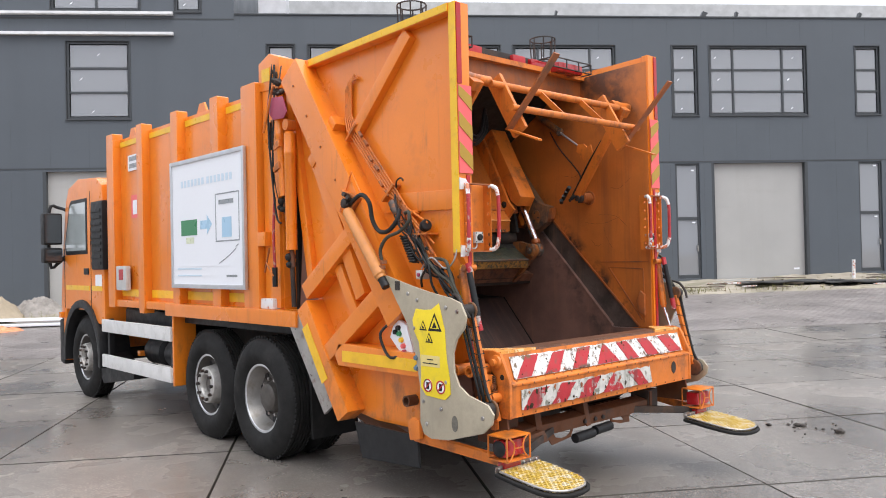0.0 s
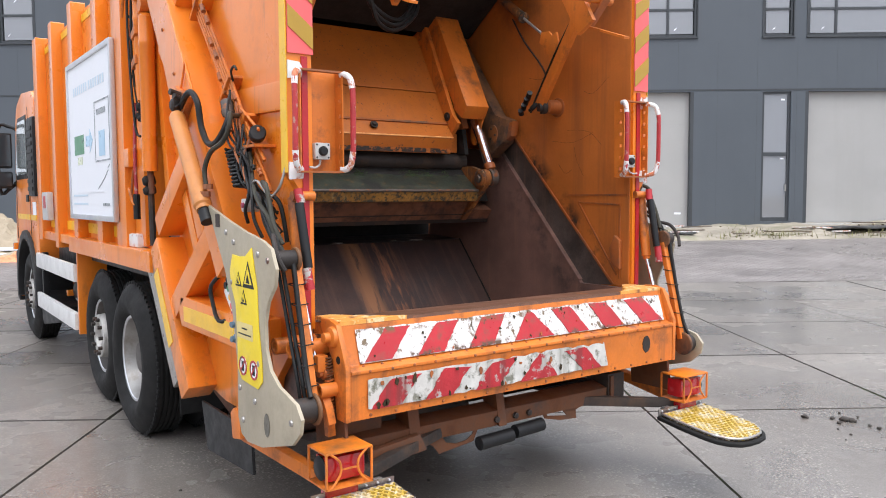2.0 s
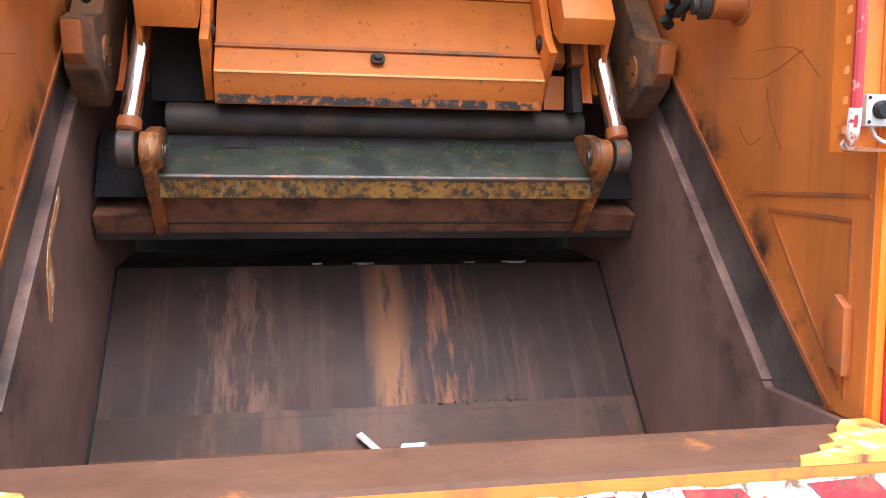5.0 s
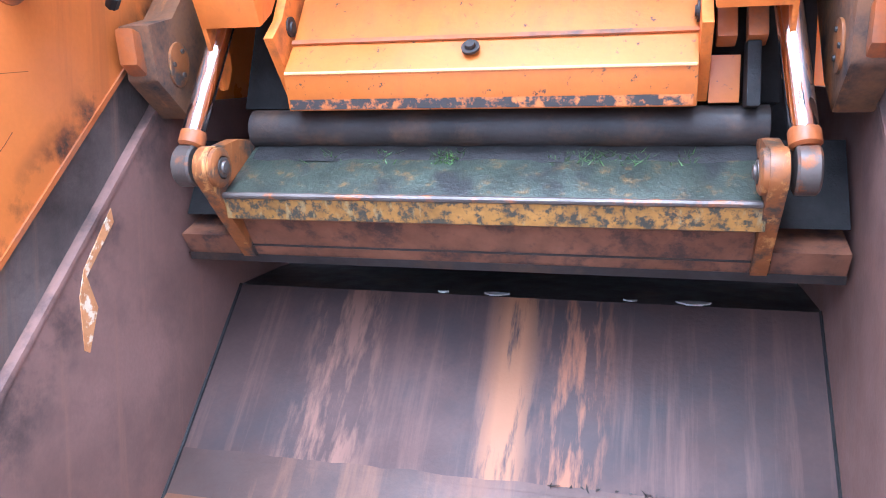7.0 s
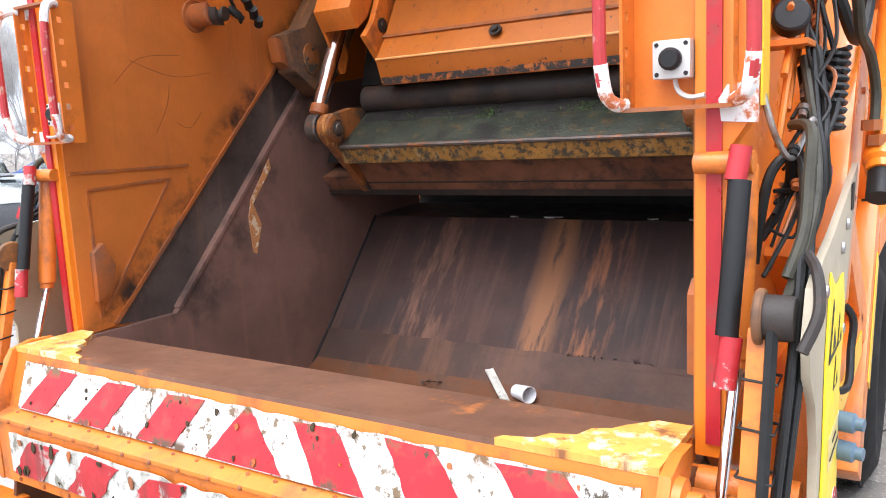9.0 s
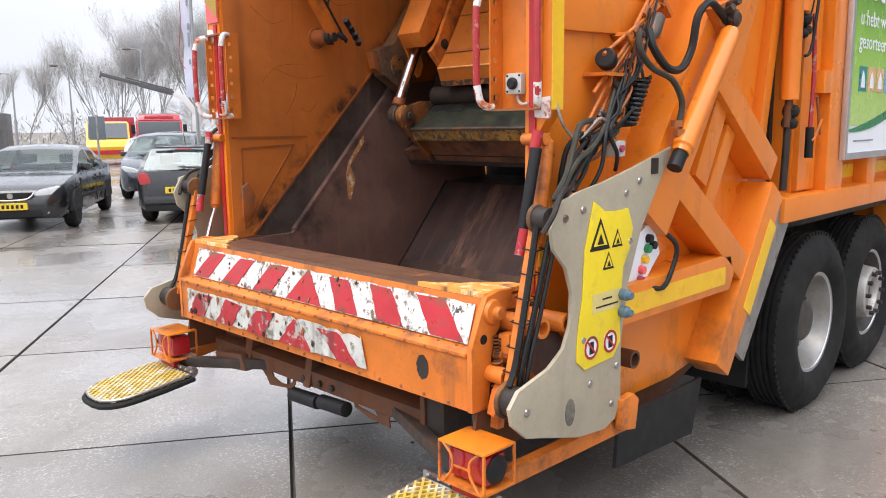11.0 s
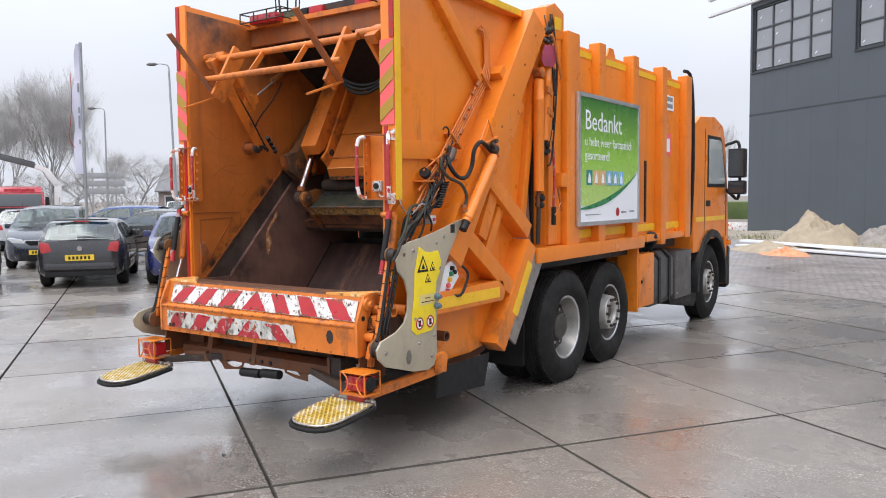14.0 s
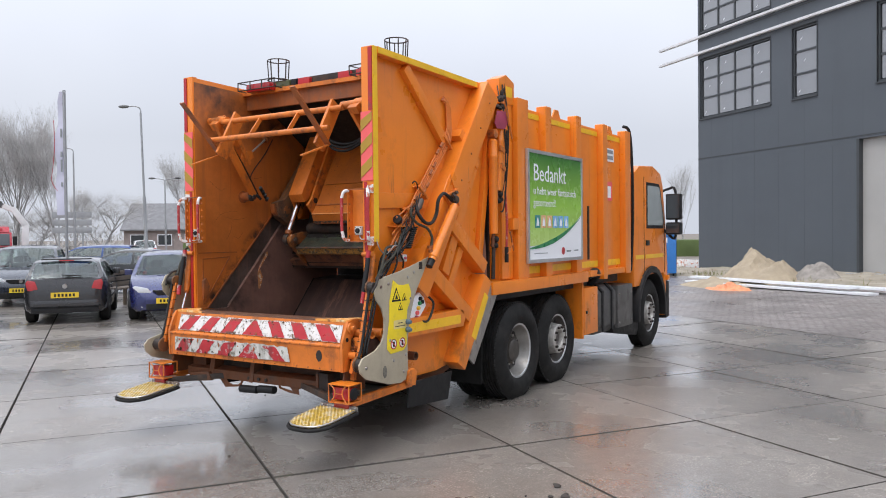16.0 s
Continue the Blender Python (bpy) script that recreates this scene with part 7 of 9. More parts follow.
for k in range(60):
    p = Vector((random.gauss(-0.33, 0.03) if k < 40 else random.uniform(0.2, 0.6), random.gauss(1.40, 0.03) if k < 40 else 1.545, 0.66 if k < 40 else 0.80))
    d_ = Vector((random.gauss(0, 1), random.gauss(0, 1), random.gauss(0, 0.5))).normalized() * random.uniform(0.006, 0.02)
    e_ = Vector((random.gauss(0, 1), random.gauss(0, 1), random.gauss(0, 0.5))).normalized() * 0.008
    b.faces.new([b.verts.new(v) for v in (p - d_, p + e_, p + d_)])
tagged(part("leaf_litter", b, STEEL_DARK, None, smooth=False), "dark leaf crumbs in the hopper", "litter", kind="stuff")


# ---- ground: concrete slabs, brick paving and a strip of bare earth before the halls ----
FACE_C, FACE_TURN = Vector((-3.42, 27.67)), radians(-37.0)
FACE_D = Vector((math.cos(FACE_TURN), math.sin(FACE_TURN)))
FACE_N = Vector((-FACE_D.y, FACE_D.x))
SLAB_U, SLAB_V = Vector((math.cos(radians(-33.5)), math.sin(radians(-33.5)))), Vector((math.sin(radians(33.5)), math.cos(radians(33.5))))
SLAB, U0, V0 = 1.97, 1.12, -0.03


def from_face(s, q):
    """The place s metres along the halls' front and q metres out from it."""
    p = FACE_C + FACE_D * s - FACE_N * q
    return p.x, p.y


def rise(x, y):
    """Height of the yard, which climbs gently to the halls."""
    p = Vector((x, y)) - FACE_C
    s, q = p.dot(FACE_D), -p.dot(FACE_N)
    u = min(1.0, max(0.0, (13 - q) / 13))
    side = min(1.0, max(0.0, (s + 30) / 20))
    return (0.30 + 0.0145 * min(36, max(0, s))) * u ** 1.6 * side


def concrete_material():
    """Brown-grey concrete with pale grit, dark damp patches and a wet sheen, laid out in world space so that no two slabs are alike."""
    m = bpy.data.materials.new("damp_concrete_slab")
    m.use_nodes = True
    n, l = m.node_tree.nodes, m.node_tree.links
    bs, geo = n["Principled BSDF"], n.new("ShaderNodeNewGeometry")

    def noise_at(scale, detail=6, rough_n=0.6):
        t = n.new("ShaderNodeTexNoise")
        t.inputs["Scale"].default_value, t.inputs["Detail"].default_value, t.inputs["Roughness"].default_value = scale, detail, rough_n
        l.new(geo.outputs["Position"], t.inputs["Vector"])
        return t.outputs["Fac"]

    def ranged(v, a, c, lo=0.0, hi=1.0):
        r = n.new("ShaderNodeMapRange")
        r.inputs["From Min"].default_value, r.inputs["From Max"].default_value, r.inputs["To Min"].default_value, r.inputs["To Max"].default_value = a, c, lo, hi
        l.new(v, r.inputs["Value"])
        return r.outputs["Result"]

    def blend(f, a, c):
        x = n.new("ShaderNodeMix")
        x.data_type = "RGBA"
        for sock, v in ((x.inputs["Factor"], f), (x.inputs[6], a), (x.inputs[7], c)):
            if isinstance(v, tuple):
                sock.default_value = (*v, 1)
            else:
                l.new(v, sock)
        return x.outputs[2]

    def times(a, c):
        x = n.new("ShaderNodeMath")
        x.operation = "MULTIPLY"
        l.new(a, x.inputs[0])
        l.new(c, x.inputs[1])
        return x.outputs[0]
    out = blend(ranged(noise_at(0.9), 0.32, 0.68), (0.206, 0.180, 0.156), (0.336, 0.303, 0.272))
    out = blend(ranged(noise_at(7.0, 8, 0.7), 0.40, 0.66, 0, 0.5), out, (0.125, 0.110, 0.097))
    grit = n.new("ShaderNodeTexVoronoi")
    grit.inputs["Scale"].default_value, grit.inputs["Randomness"].default_value = 46.0, 1.0
    l.new(geo.outputs["Position"], grit.inputs["Vector"])
    out = blend(times(ranged(grit.outputs["Distance"], 0.38, 0.22), ranged(noise_at(1.7, 6), 0.42, 0.60, 0.10, 1.0)), out, (0.58, 0.52, 0.45))
    fine = noise_at(150.0, 4)
    out = blend(ranged(fine, 0.40, 0.62, 0, 0.5), out, (0.09, 0.078, 0.066))
    wet = ranged(noise_at(0.45, 5), 0.42, 0.60)
    out = blend(ranged(wet, 0, 1, 0, 0.32), out, (0.115, 0.102, 0.092))
    oi, hsv = n.new("ShaderNodeObjectInfo"), n.new("ShaderNodeHueSaturation")
    l.new(ranged(oi.outputs["Random"], 0, 1, 0.88, 1.14), hsv.inputs["Value"])
    l.new(out, hsv.inputs["Color"])
    l.new(hsv.outputs["Color"], bs.inputs["Base Color"])
    l.new(ranged(wet, 0, 1, 0.40, 0.22), bs.inputs["Roughness"])
    l.new(ranged(wet, 0, 1, 0.5, 1.0), bs.inputs["Coat Weight"])
    l.new(ranged(wet, 0, 1, 0.30, 0.12), bs.inputs["Coat Roughness"])
    bp = n.new("ShaderNodeBump")
    bp.inputs["Strength"].default_value, bp.inputs["Distance"].default_value = 0.55, 0.004
    l.new(noise_at(55.0, 6, 0.7), bp.inputs["Height"])
    l.new(bp.outputs["Normal"], bs.inputs["Normal"])
    return m


CONCRETE = concrete_material()
EARTH = surface("trodden_earth", (0.17, 0.145, 0.12), 0.8, var=0.3, scale=0.8, fine=40, bump=0.2, stain=((0.09, 0.10, 0.05), 0.3, 0.6, 0.4))
RUBBLE = surface("rubble_and_sand", (0.33, 0.29, 0.23), 0.85, var=0.3, scale=1.5, fine=30, bump=0.3, stain=((0.16, 0.17, 0.08), 0.35, 0.8, 0.25))
SAND = surface("building_sand", (0.36, 0.295, 0.21), 0.9, var=0.2, scale=2.5, fine=40, bump=0.25, stain=((0.28, 0.23, 0.17), 0.4, 2.0, 0.3))
JOINT = surface("dark_joint_grit", (0.06, 0.054, 0.048), 0.9, spec=0.15, var=0.3, scale=4, bump=0.1, stain=((0.06, 0.08, 0.03), 0.3, 2.0, 0.2))


def paving_material():
    m = surface("damp_brick_paving", (0.31, 0.28, 0.265), 0.5, var=0.15, scale=0.8, bump=0.05, wet=0.2)
    n, l = m.node_tree.nodes, m.node_tree.links
    tc, mp, br = n.new("ShaderNodeTexCoord"), n.new("ShaderNodeMapping"), n.new("ShaderNodeTexBrick")
    mp.inputs["Rotation"].default_value = (0, 0, radians(33.5))
    br.inputs["Scale"].default_value = 1.0
    br.inputs["Brick Width"].default_value, br.inputs["Row Height"].default_value, br.inputs["Mortar Size"].default_value = 0.21, 0.105, 0.012
    br.inputs["Color1"].default_value, br.inputs["Color2"].default_value, br.inputs["Mortar"].default_value = (1, 1, 1, 1), (0.74, 0.72, 0.72, 1), (0.30, 0.28, 0.26, 1)
    l.new(tc.outputs["Object"], mp.inputs["Vector"])
    l.new(mp.outputs["Vector"], br.inputs["Vector"])
    b_ = n["Principled BSDF"]
    old = b_.inputs["Base Color"].links[0].from_socket
    mx = n.new("ShaderNodeMix")
    mx.data_type, mx.blend_type = "RGBA", "MULTIPLY"
    mx.inputs["Factor"].default_value = 1
    l.new(old, mx.inputs[6])
    l.new(br.outputs["Color"], mx.inputs[7])
    l.new(mx.outputs[2], b_.inputs["Base Color"])
    return m


PAVING = paving_material()


def grid_sheet(name, ss, qs, height, material, label, category, kind="structure"):
    verts, faces = [], []
    for q in qs:
        for s_ in ss:
            x, y = from_face(s_, q)
            verts.append((x, y, height(x, y, s_, q)))
    w = len(ss)
    for j in range(len(qs) - 1):
        for i in range(w - 1):
            a = j * w + i
            faces.append((a, a + w, a + w + 1, a + 1))
    me = bpy.data.meshes.new(name)
    me.from_pydata(verts, [], faces)
    me.materials.append(material)
    me.shade_smooth()
    ob = new(name, me)
    return tagged(ob, label, category, kind=kind)


ss = [-900, -400, -150, -80, -50] + [-40 + 2.5 * k for k in range(33)] + [50, 80, 150, 400, 900]
qs = [-900, -400, -150, -60, -20, -5, 0] + [1.0 * k for k in range(1, 16)] + [18, 22, 30, 40, 60, 100, 200, 400, 900]
grid_sheet("ground", ss, qs, lambda x, y, s_, q: rise(x, y) - 0.03, EARTH, "damp trodden earth and far fields to the horizon", "ground")
ps = [-40 + 1.0 * k for k in range(84)]


def paving_edge(s_):
    """How far out from the halls the last row of slabs ends."""
    x, y = from_face(s_, 0)
    gap = Vector((x, y)).dot(SLAB_V) - (V0 + 5 * SLAB)
    return gap / FACE_N.dot(SLAB_V)


verts, faces = [], []
for s_ in ps:
    for k in range(11):
        q = 3.2 + (paving_edge(s_) - 3.2 - 0.01) * k / 10
        x, y = from_face(s_, q)
        verts.append((x, y, rise(x, y) + 0.002))
for i in range(len(ps) - 1):
    for k in range(10):
        a = i * 11 + k
        faces.append((a, a + 1, a + 12, a + 11))
me = bpy.data.meshes.new("brick_paving")
me.from_pydata(verts, [], faces)
me.materials.append(PAVING)
tagged(new("brick_paving", me), "damp grey-brown brick paving before the halls", "paving", kind="structure")
grid_sheet("earth_strip", [-6 + 0.25 * k for k in range(184)], [3.3 - 0.22 * k for k in range(16)], lambda x, y, s_, q: rise(x, y) + 0.03 * (q < 3.2) + 0.10 * noise.noise((x * 0.7, y * 0.7, 0)) * (q < 3.1) + 0.05 * noise.noise((x * 3, y * 3, 2)) * (q < 3.1), RUBBLE, "strip of rubble, sand and weeds along the halls", "bare earth")

# ---- the row of dark halls ----
CLAD = surface("dark_grey_cladding", (0.086, 0.098, 0.113), 0.45, var=0.06, scale=0.35, fine=90, bump=0.02, streak=((0.072, 0.082, 0.095), 0.4, 1.2, 0.5))
FRAME_DARK = surface("anthracite_frame", (0.05, 0.055, 0.06), 0.4, var=0.08, scale=3, bump=0.01)
DOOR_GREY = surface("light_grey_sectional_door", (0.40, 0.39, 0.375), 0.45, var=0.05, scale=0.8, bump=0.01, streak=((0.36, 0.35, 0.33), 0.3, 2.0, 0.4))
GLASS = bpy.data.materials.new("window_glass")
GLASS.use_nodes = True
gb = GLASS.node_tree.nodes["Principled BSDF"]
# light grey in the base colour imitates sky reflected by the panes
gb.inputs["Base Color"].default_value, gb.inputs["Roughness"].default_value, gb.inputs["Metallic"].default_value = (0.30, 0.31, 0.33, 1), 0.03, 0.0
gb.inputs["Transmission Weight"].default_value, gb.inputs["IOR"].default_value = 0.35, 1.6
gb.inputs["Coat Weight"].default_value = 1.0
gb.inputs["Coat IOR"].default_value = 2.0
halls = thing("commercial_building", "row of dark grey clad business halls with light sectional doors", "building", pose(FACE_C.x, FACE_C.y, 0, 0, 0, -37.0))
HP = lambda name, bm, mat_, label="", parent=None, bevel=0.0: part(name, bm, mat_, parent or halls, label, bevel)


def pierced(s0, s1, z0, z1, holes, y0, y1):
    """Wall boxes round rectangular openings."""
    bb = B()
    xs = sorted({s0, s1, *[h[0] for h in holes if s0 < h[0] < s1], *[h[1] for h in holes if s0 < h[1] < s1]})
    for a, c in zip(xs, xs[1:]):
        cuts = sorted((h[2], h[3]) for h in holes if h[0] <= a + 1e-6 and h[1] >= c - 1e-6)
        z = z0
        for lo, hi in cuts:
            if lo > z:
                box(bb, a, c, y0, y1, z, lo)
            z = max(z, hi)
        if z < z1:
            box(bb, a, c, y0, y1, z, z1)
    bmesh.ops.remove_doubles(bb, verts=bb.verts, dist=1e-5)
    return bb


windows, doors, gates = [], [], []
units = (14.6, 21.27, 27.96, 34.45)
for u in units:
    windows.append((u, u + 0.88, 6.28, 8.62, 1, 3))
    windows.append((u + 1.30, u + 4.74, 6.28, 8.62, 3, 3))
    doors.append((u + 0.02, u + 0.86, 0.40 + 0.0145 * u, 4.66))
    gates.append((u + 1.28, u + 4.68, 0.30, 4.66))
windows += [(0.24, 4.05, 6.30, 8.70, 4, 3), (5.07, 6.14, 6.30, 8.72, 1, 3), (8.44, 10.36, 6.27, 8.70, 1, 3), (11.77, 12.57, 9.66, 12.0, 1, 3), (8.0, 10.71, 9.68, 12.0, 2, 3), (0.24, 4.05, 9.75, 12.0, 4, 3), (5.07, 6.14, 9.75, 12.0, 1, 3)]
gates.append((7.68, 11.08, 0.30, 4.63))
holes = [w[:4] for w in windows] + [d_[:4] for d_ in doors] + gates
low = [h for h in holes if h[0] > 13.6]
high = [h for h in holes if h[0] < 13.6]
HP("wall", pierced(0.1, 13.6, 0.0, 12.9, high, 0.0, 0.30), CLAD, "dark grey cladding of the taller end block")
HP("wall", pierced(13.6, 42.0, 0.0, 9.56, low, 0.0, 0.30), CLAD, "dark grey cladding")
b = B()
box(b, 0.1, 0.4, 0.3, 16, 0, 12.9)
HP("end_wall", b, CLAD)
b = B()
box(b, 13.35, 13.6, 0.3, 16, 9.5, 12.9)
HP("block_wall", b, CLAD)
b = B()
box(b, 0.1, 42, 16, 16.3, 0, 9.5)
HP("rear_wall", b, CLAD)
b = B()
box(b, 13.6, 42.0, 0.3, 16, 9.2, 9.36)
HP("roof", b, FRAME_DARK)
b = B()
box(b, 0.1, 13.6, 0.3, 16, 12.6, 12.75)
HP("roof", b, FRAME_DARK)
b = B()
box(b, 0.4, 41.8, 0.3, 15.9, 4.72, 4.95)
HP("storey_floor", b, surface("pale_plaster", (0.55, 0.55, 0.54), 0.7, bump=0.02))
b = B()
box(b, 0.4, 41.8, 7.5, 7.7, 0.3, 12.5)
HP("inner_wall", b, surface("pale_interior_wall", (0.50, 0.50, 0.50), 0.7, bump=0.02))
for s0, s1, z, h, d_, mm in ((13.6, 42.0, 9.56, 0.05, 0.04, FRAME_DARK), (0.05, 13.65, 12.9, 0.06, 0.05, FRAME_DARK)):
    b = B()
    box(b, s0, s1, -d_, 0.35, z, z + h)
    HP("coping", b, mm, bevel=0.006)
for s0, s1, z in ((-2.3, 11.73, 8.88), (-2.3, 11.73, 9.52)):
    b = B()
    box(b, s0, s1, -0.16, -0.004, z, z + 0.09)
    HP("light_ledge", b, surface("white_coated_ledge", (0.70, 0.70, 0.71), 0.4, bump=0.01), "white horizontal ledge", bevel=0.01)
b = B()
box(b, 0.1, 42, -0.012, -0.002, 4.70, 4.74)
HP("storey_flashing", b, FRAME_DARK)
b = B()
box(b, 0.1, 13.6, -0.012, -0.002, 9.40, 9.44)
HP("storey_flashing", b, FRAME_DARK)
b = B()
box(b, 14.3, 15.2, 0.5, 1.5, 9.6, 10.5)
HP("roof_unit", b, surface("white_roof_unit", (0.6, 0.6, 0.62), 0.5, bump=0.02), "pale rooftop housing", bevel=0.02)
for s_, w_ in ((29.0, 0.25), (30.2, 0.12), (34.6, 0.14), (24.0, 0.1), (37.4, 0.2)):
    b = B()
    prism(b, [(s_, 9.60), (s_ + w_ * 0.6, 9.60), (s_ + w_, 9.72), (s_ + w_ * 0.3, 9.78)], "y", -0.05, 0.1)
    HP("roof_fitting", b, FRAME_DARK)
# vertical panel joints
for k in range(36):
    s_ = 0.9 + 1.17 * k
    for z0, z1 in ((4.76, 6.2), (8.75, 9.38 if s_ < 13.6 else 9.5), (0.5, 4.6)):
        if any(h[0] - 0.05 < s_ < h[1] + 0.05 and h[2] < (z0 + z1) / 2 < h[3] for h in holes):
            continue
        b = B()
        box(b, s_, s_ + 0.004, -0.002, 0.001, z0, z1)
        HP("panel_joint", b, FRAME_DARK)
for s0, s1, z0, z1, nc, nr in windows:
    b = B()
    t, dp = 0.07, 0.12
    for bx_ in ((s0, s0 + t, z0, z1), (s1 - t, s1, z0, z1), (s0 + t, s1 - t, z0, z0 + t), (s0 + t, s1 - t, z1 - t, z1)):
        box(b, bx_[0], bx_[1], 0.04, dp + 0.04, bx_[2], bx_[3])
    wdw = HP("window", b, FRAME_DARK, "anthracite framed window")
    wide = [0.235, 0.53, 0.235] if nc == 3 else [1 / nc] * nc
    edges = [s0 + t + (s1 - s0 - 2 * t) * sum(wide[:k]) for k in range(nc + 1)]
    for e in edges[1:-1]:
        b = B()
        box(b, e - 0.035, e + 0.035, 0.05, 0.13, z0 + t, z1 - t)
        part("mullion", b, FRAME_DARK, wdw)
    for k in range(1, nr):
        z = z0 + t + (z1 - z0 - 2 * t) * k / nr
        b = B()
        box(b, s0 + t, s1 - t, 0.054, 0.126, z - 0.035, z + 0.035)
        part("transom", b, FRAME_DARK, wdw)
    for i in range(nc):
        for k in range(nr):
            za, zb = (z0 + t + (z1 - z0 - 2 * t) * f / nr for f in (k, k + 1))
            b = B()
            box(b, edges[i] + 0.03, edges[i + 1] - 0.03, 0.085, 0.095, za + 0.03, zb - 0.03)
            pn = part("pane", b, GLASS, wdw)
            pn.visible_shadow = False
            if (i * 5 + k * 3 + int(s0)) % 3 != 1:
                b = B()
                cxs, czs = edges[i] + 0.12 + 0.6 * (edges[i + 1] - edges[i] - 0.3) * ((i * 7 + k * 3 + int(s0)) % 5) / 5, za + (0.12 if k == 0 else 0.5 * (zb - za))
                prism(b, [(cxs, czs), (cxs + 0.07, czs + 0.05), (cxs + 0.10, czs + 0.10), (cxs + 0.03, czs + 0.06)], "y", 0.080, 0.083)
                part("glazing_sticker", b, WHITE, wdw)
    b = B()
    box(b, s0 - 0.04, s1 + 0.04, -0.05, 0.04, z0 - 0.05, z0 + 0.0)
    part("window_sill", b, FRAME_DARK, wdw)
    b = B()
    for bx_ in ((s0 - 0.03, s0, z0, z1 + 0.03), (s1, s1 + 0.03, z0, z1 + 0.03), (s0, s1, z1, z1 + 0.03)):
        box(b, bx_[0], bx_[1], -0.02, 0.10, bx_[2], bx_[3])
    part("reveal", b, FRAME_DARK, wdw)
for s0, s1, z0, z1 in doors:
    b = B()
    t = 0.07
    for bx_ in ((s0, s0 + t, z0, z1), (s1 - t, s1, z0, z1), (s0 + t, s1 - t, z0, z0 + 0.12), (s0 + t, s1 - t, z1 - t, z1), (s0 + t, s1 - t, z0 + 1.95, z0 + 2.06)):
        box(b, bx_[0], bx_[1], 0.05, 0.15, bx_[2], bx_[3])
    dr = HP("door", b, FRAME_DARK, "narrow glazed entrance door with high fanlight")
    for za, zb in ((z0 + 0.12, z0 + 1.95), (z0 + 2.06, z1 - t)):
        b = B()
        box(b, s0 + t, s1 - t, 0.09, 0.10, za, zb)
        pn = part("pane", b, GLASS, dr)
        pn.visible_shadow = False
    b = B()
    box(b, s1 - t - 0.05, s1 - t - 0.02, -0.0, 0.05, z0 + 0.9, z0 + 1.1)
    part("door_handle", b, BARE, dr)
    for zz in (z0 + 1.85, z0 + 3.6):
        b = B()
        box(b, s1 - 0.26, s1 - 0.15, 0.084, 0.088, zz, zz + 0.05)
        part("glazing_sticker", b, WHITE, dr)
for s0, s1, z0, z1 in gates:
    b = B()
    box(b, s0, s1, 0.165, 0.21, z0, z1)
    gt = HP("sectional_door", b, DOOR_GREY, "light grey sectional overhead door")
    for k in range(9):
        za, zb = z0 + (z1 - z0) * k / 9, z0 + (z1 - z0) * (k + 1) / 9
        b = B()
        box(b, s0 + 0.10, s1 - 0.10, 0.158, 0.165, za + 0.002, zb - 0.002)
        part("door_section", b, DOOR_GREY, gt)
    for sa_, sb_ in ((s0, s0 + 0.10), (s1 - 0.10, s1)):
        b = B()
        box(b, sa_, sb_, 0.0, 0.157, z0, z1)
        part("jamb", b, FRAME_DARK, gt)
    b = B()
    box(b, s1 - 0.5, s1 - 0.3, 0.152, 0.158, z0 + 0.72, z0 + 0.78)
    part("door_sticker", b, WHITE, gt)
    b = B()
    box(b, s0 - 0.1, s1 + 0.1, -0.35, 0.1, z0 - 0.3, 0.30 + 0.0145 * s0 + 0.02)
    part("threshold", b, surface("pale_concrete_sill", (0.45, 0.44, 0.42), 0.7, bump=0.05), gt)


# ---- parked cars ----
def car_paint(name, col):
    return surface(name, col, 0.25, 0.3, var=0.06, scale=1.5, bump=0.0, coat=1.0, stain=(tuple(c * 0.7 + 0.02 for c in col), 0.2, 3.0, 0.5))


TAIL = surface("car_tail_lamp", (0.42, 0.016, 0.022), 0.15, var=0.2, scale=9, bump=0.0, coat=1.0)
HEAD = surface("car_headlamp", (0.62, 0.64, 0.66), 0.1, var=0.1, scale=9, bump=0.0, coat=1.0)
PLATE = surface("yellow_number_plate", (0.75, 0.52, 0.03), 0.4, var=0.03, bump=0.0)


CAR_PANE = bpy.data.materials.new("car_window_glass")
CAR_PANE.use_nodes = True
_n, _l = CAR_PANE.node_tree.nodes, CAR_PANE.node_tree.links
_tr, _gl, _mx = _n.new("ShaderNodeBsdfTransparent"), _n.new("ShaderNodeBsdfGlossy"), _n.new("ShaderNodeMixShader")
_tr.inputs["Color"].default_value = (0.56, 0.62, 0.60, 1)
_gl.inputs["Color"].default_value, _gl.inputs["Roughness"].default_value = (0.75, 0.8, 0.8, 1), 0.06
_mx.inputs["Fac"].default_value = 0.12
_l.new(_tr.outputs[0], _mx.inputs[1])
_l.new(_gl.outputs[0], _mx.inputs[2])
_l.new(_mx.outputs[0], _n["Material Output"].inputs["Surface"])
SEAT = surface("dark_car_cloth", (0.03, 0.03, 0.032), 0.9, var=0.2, scale=8, bump=0.05)


def along(table, y):
    """Smooth interpolation in a table of (y, value)."""
    for (ya, va), (yb, vb) in zip(table, table[1:]):
        if y <= yb:
            f = min(1, max(0, (y - ya) / (yb - ya)))
            return va + (vb - va) * f
    return table[-1][1]


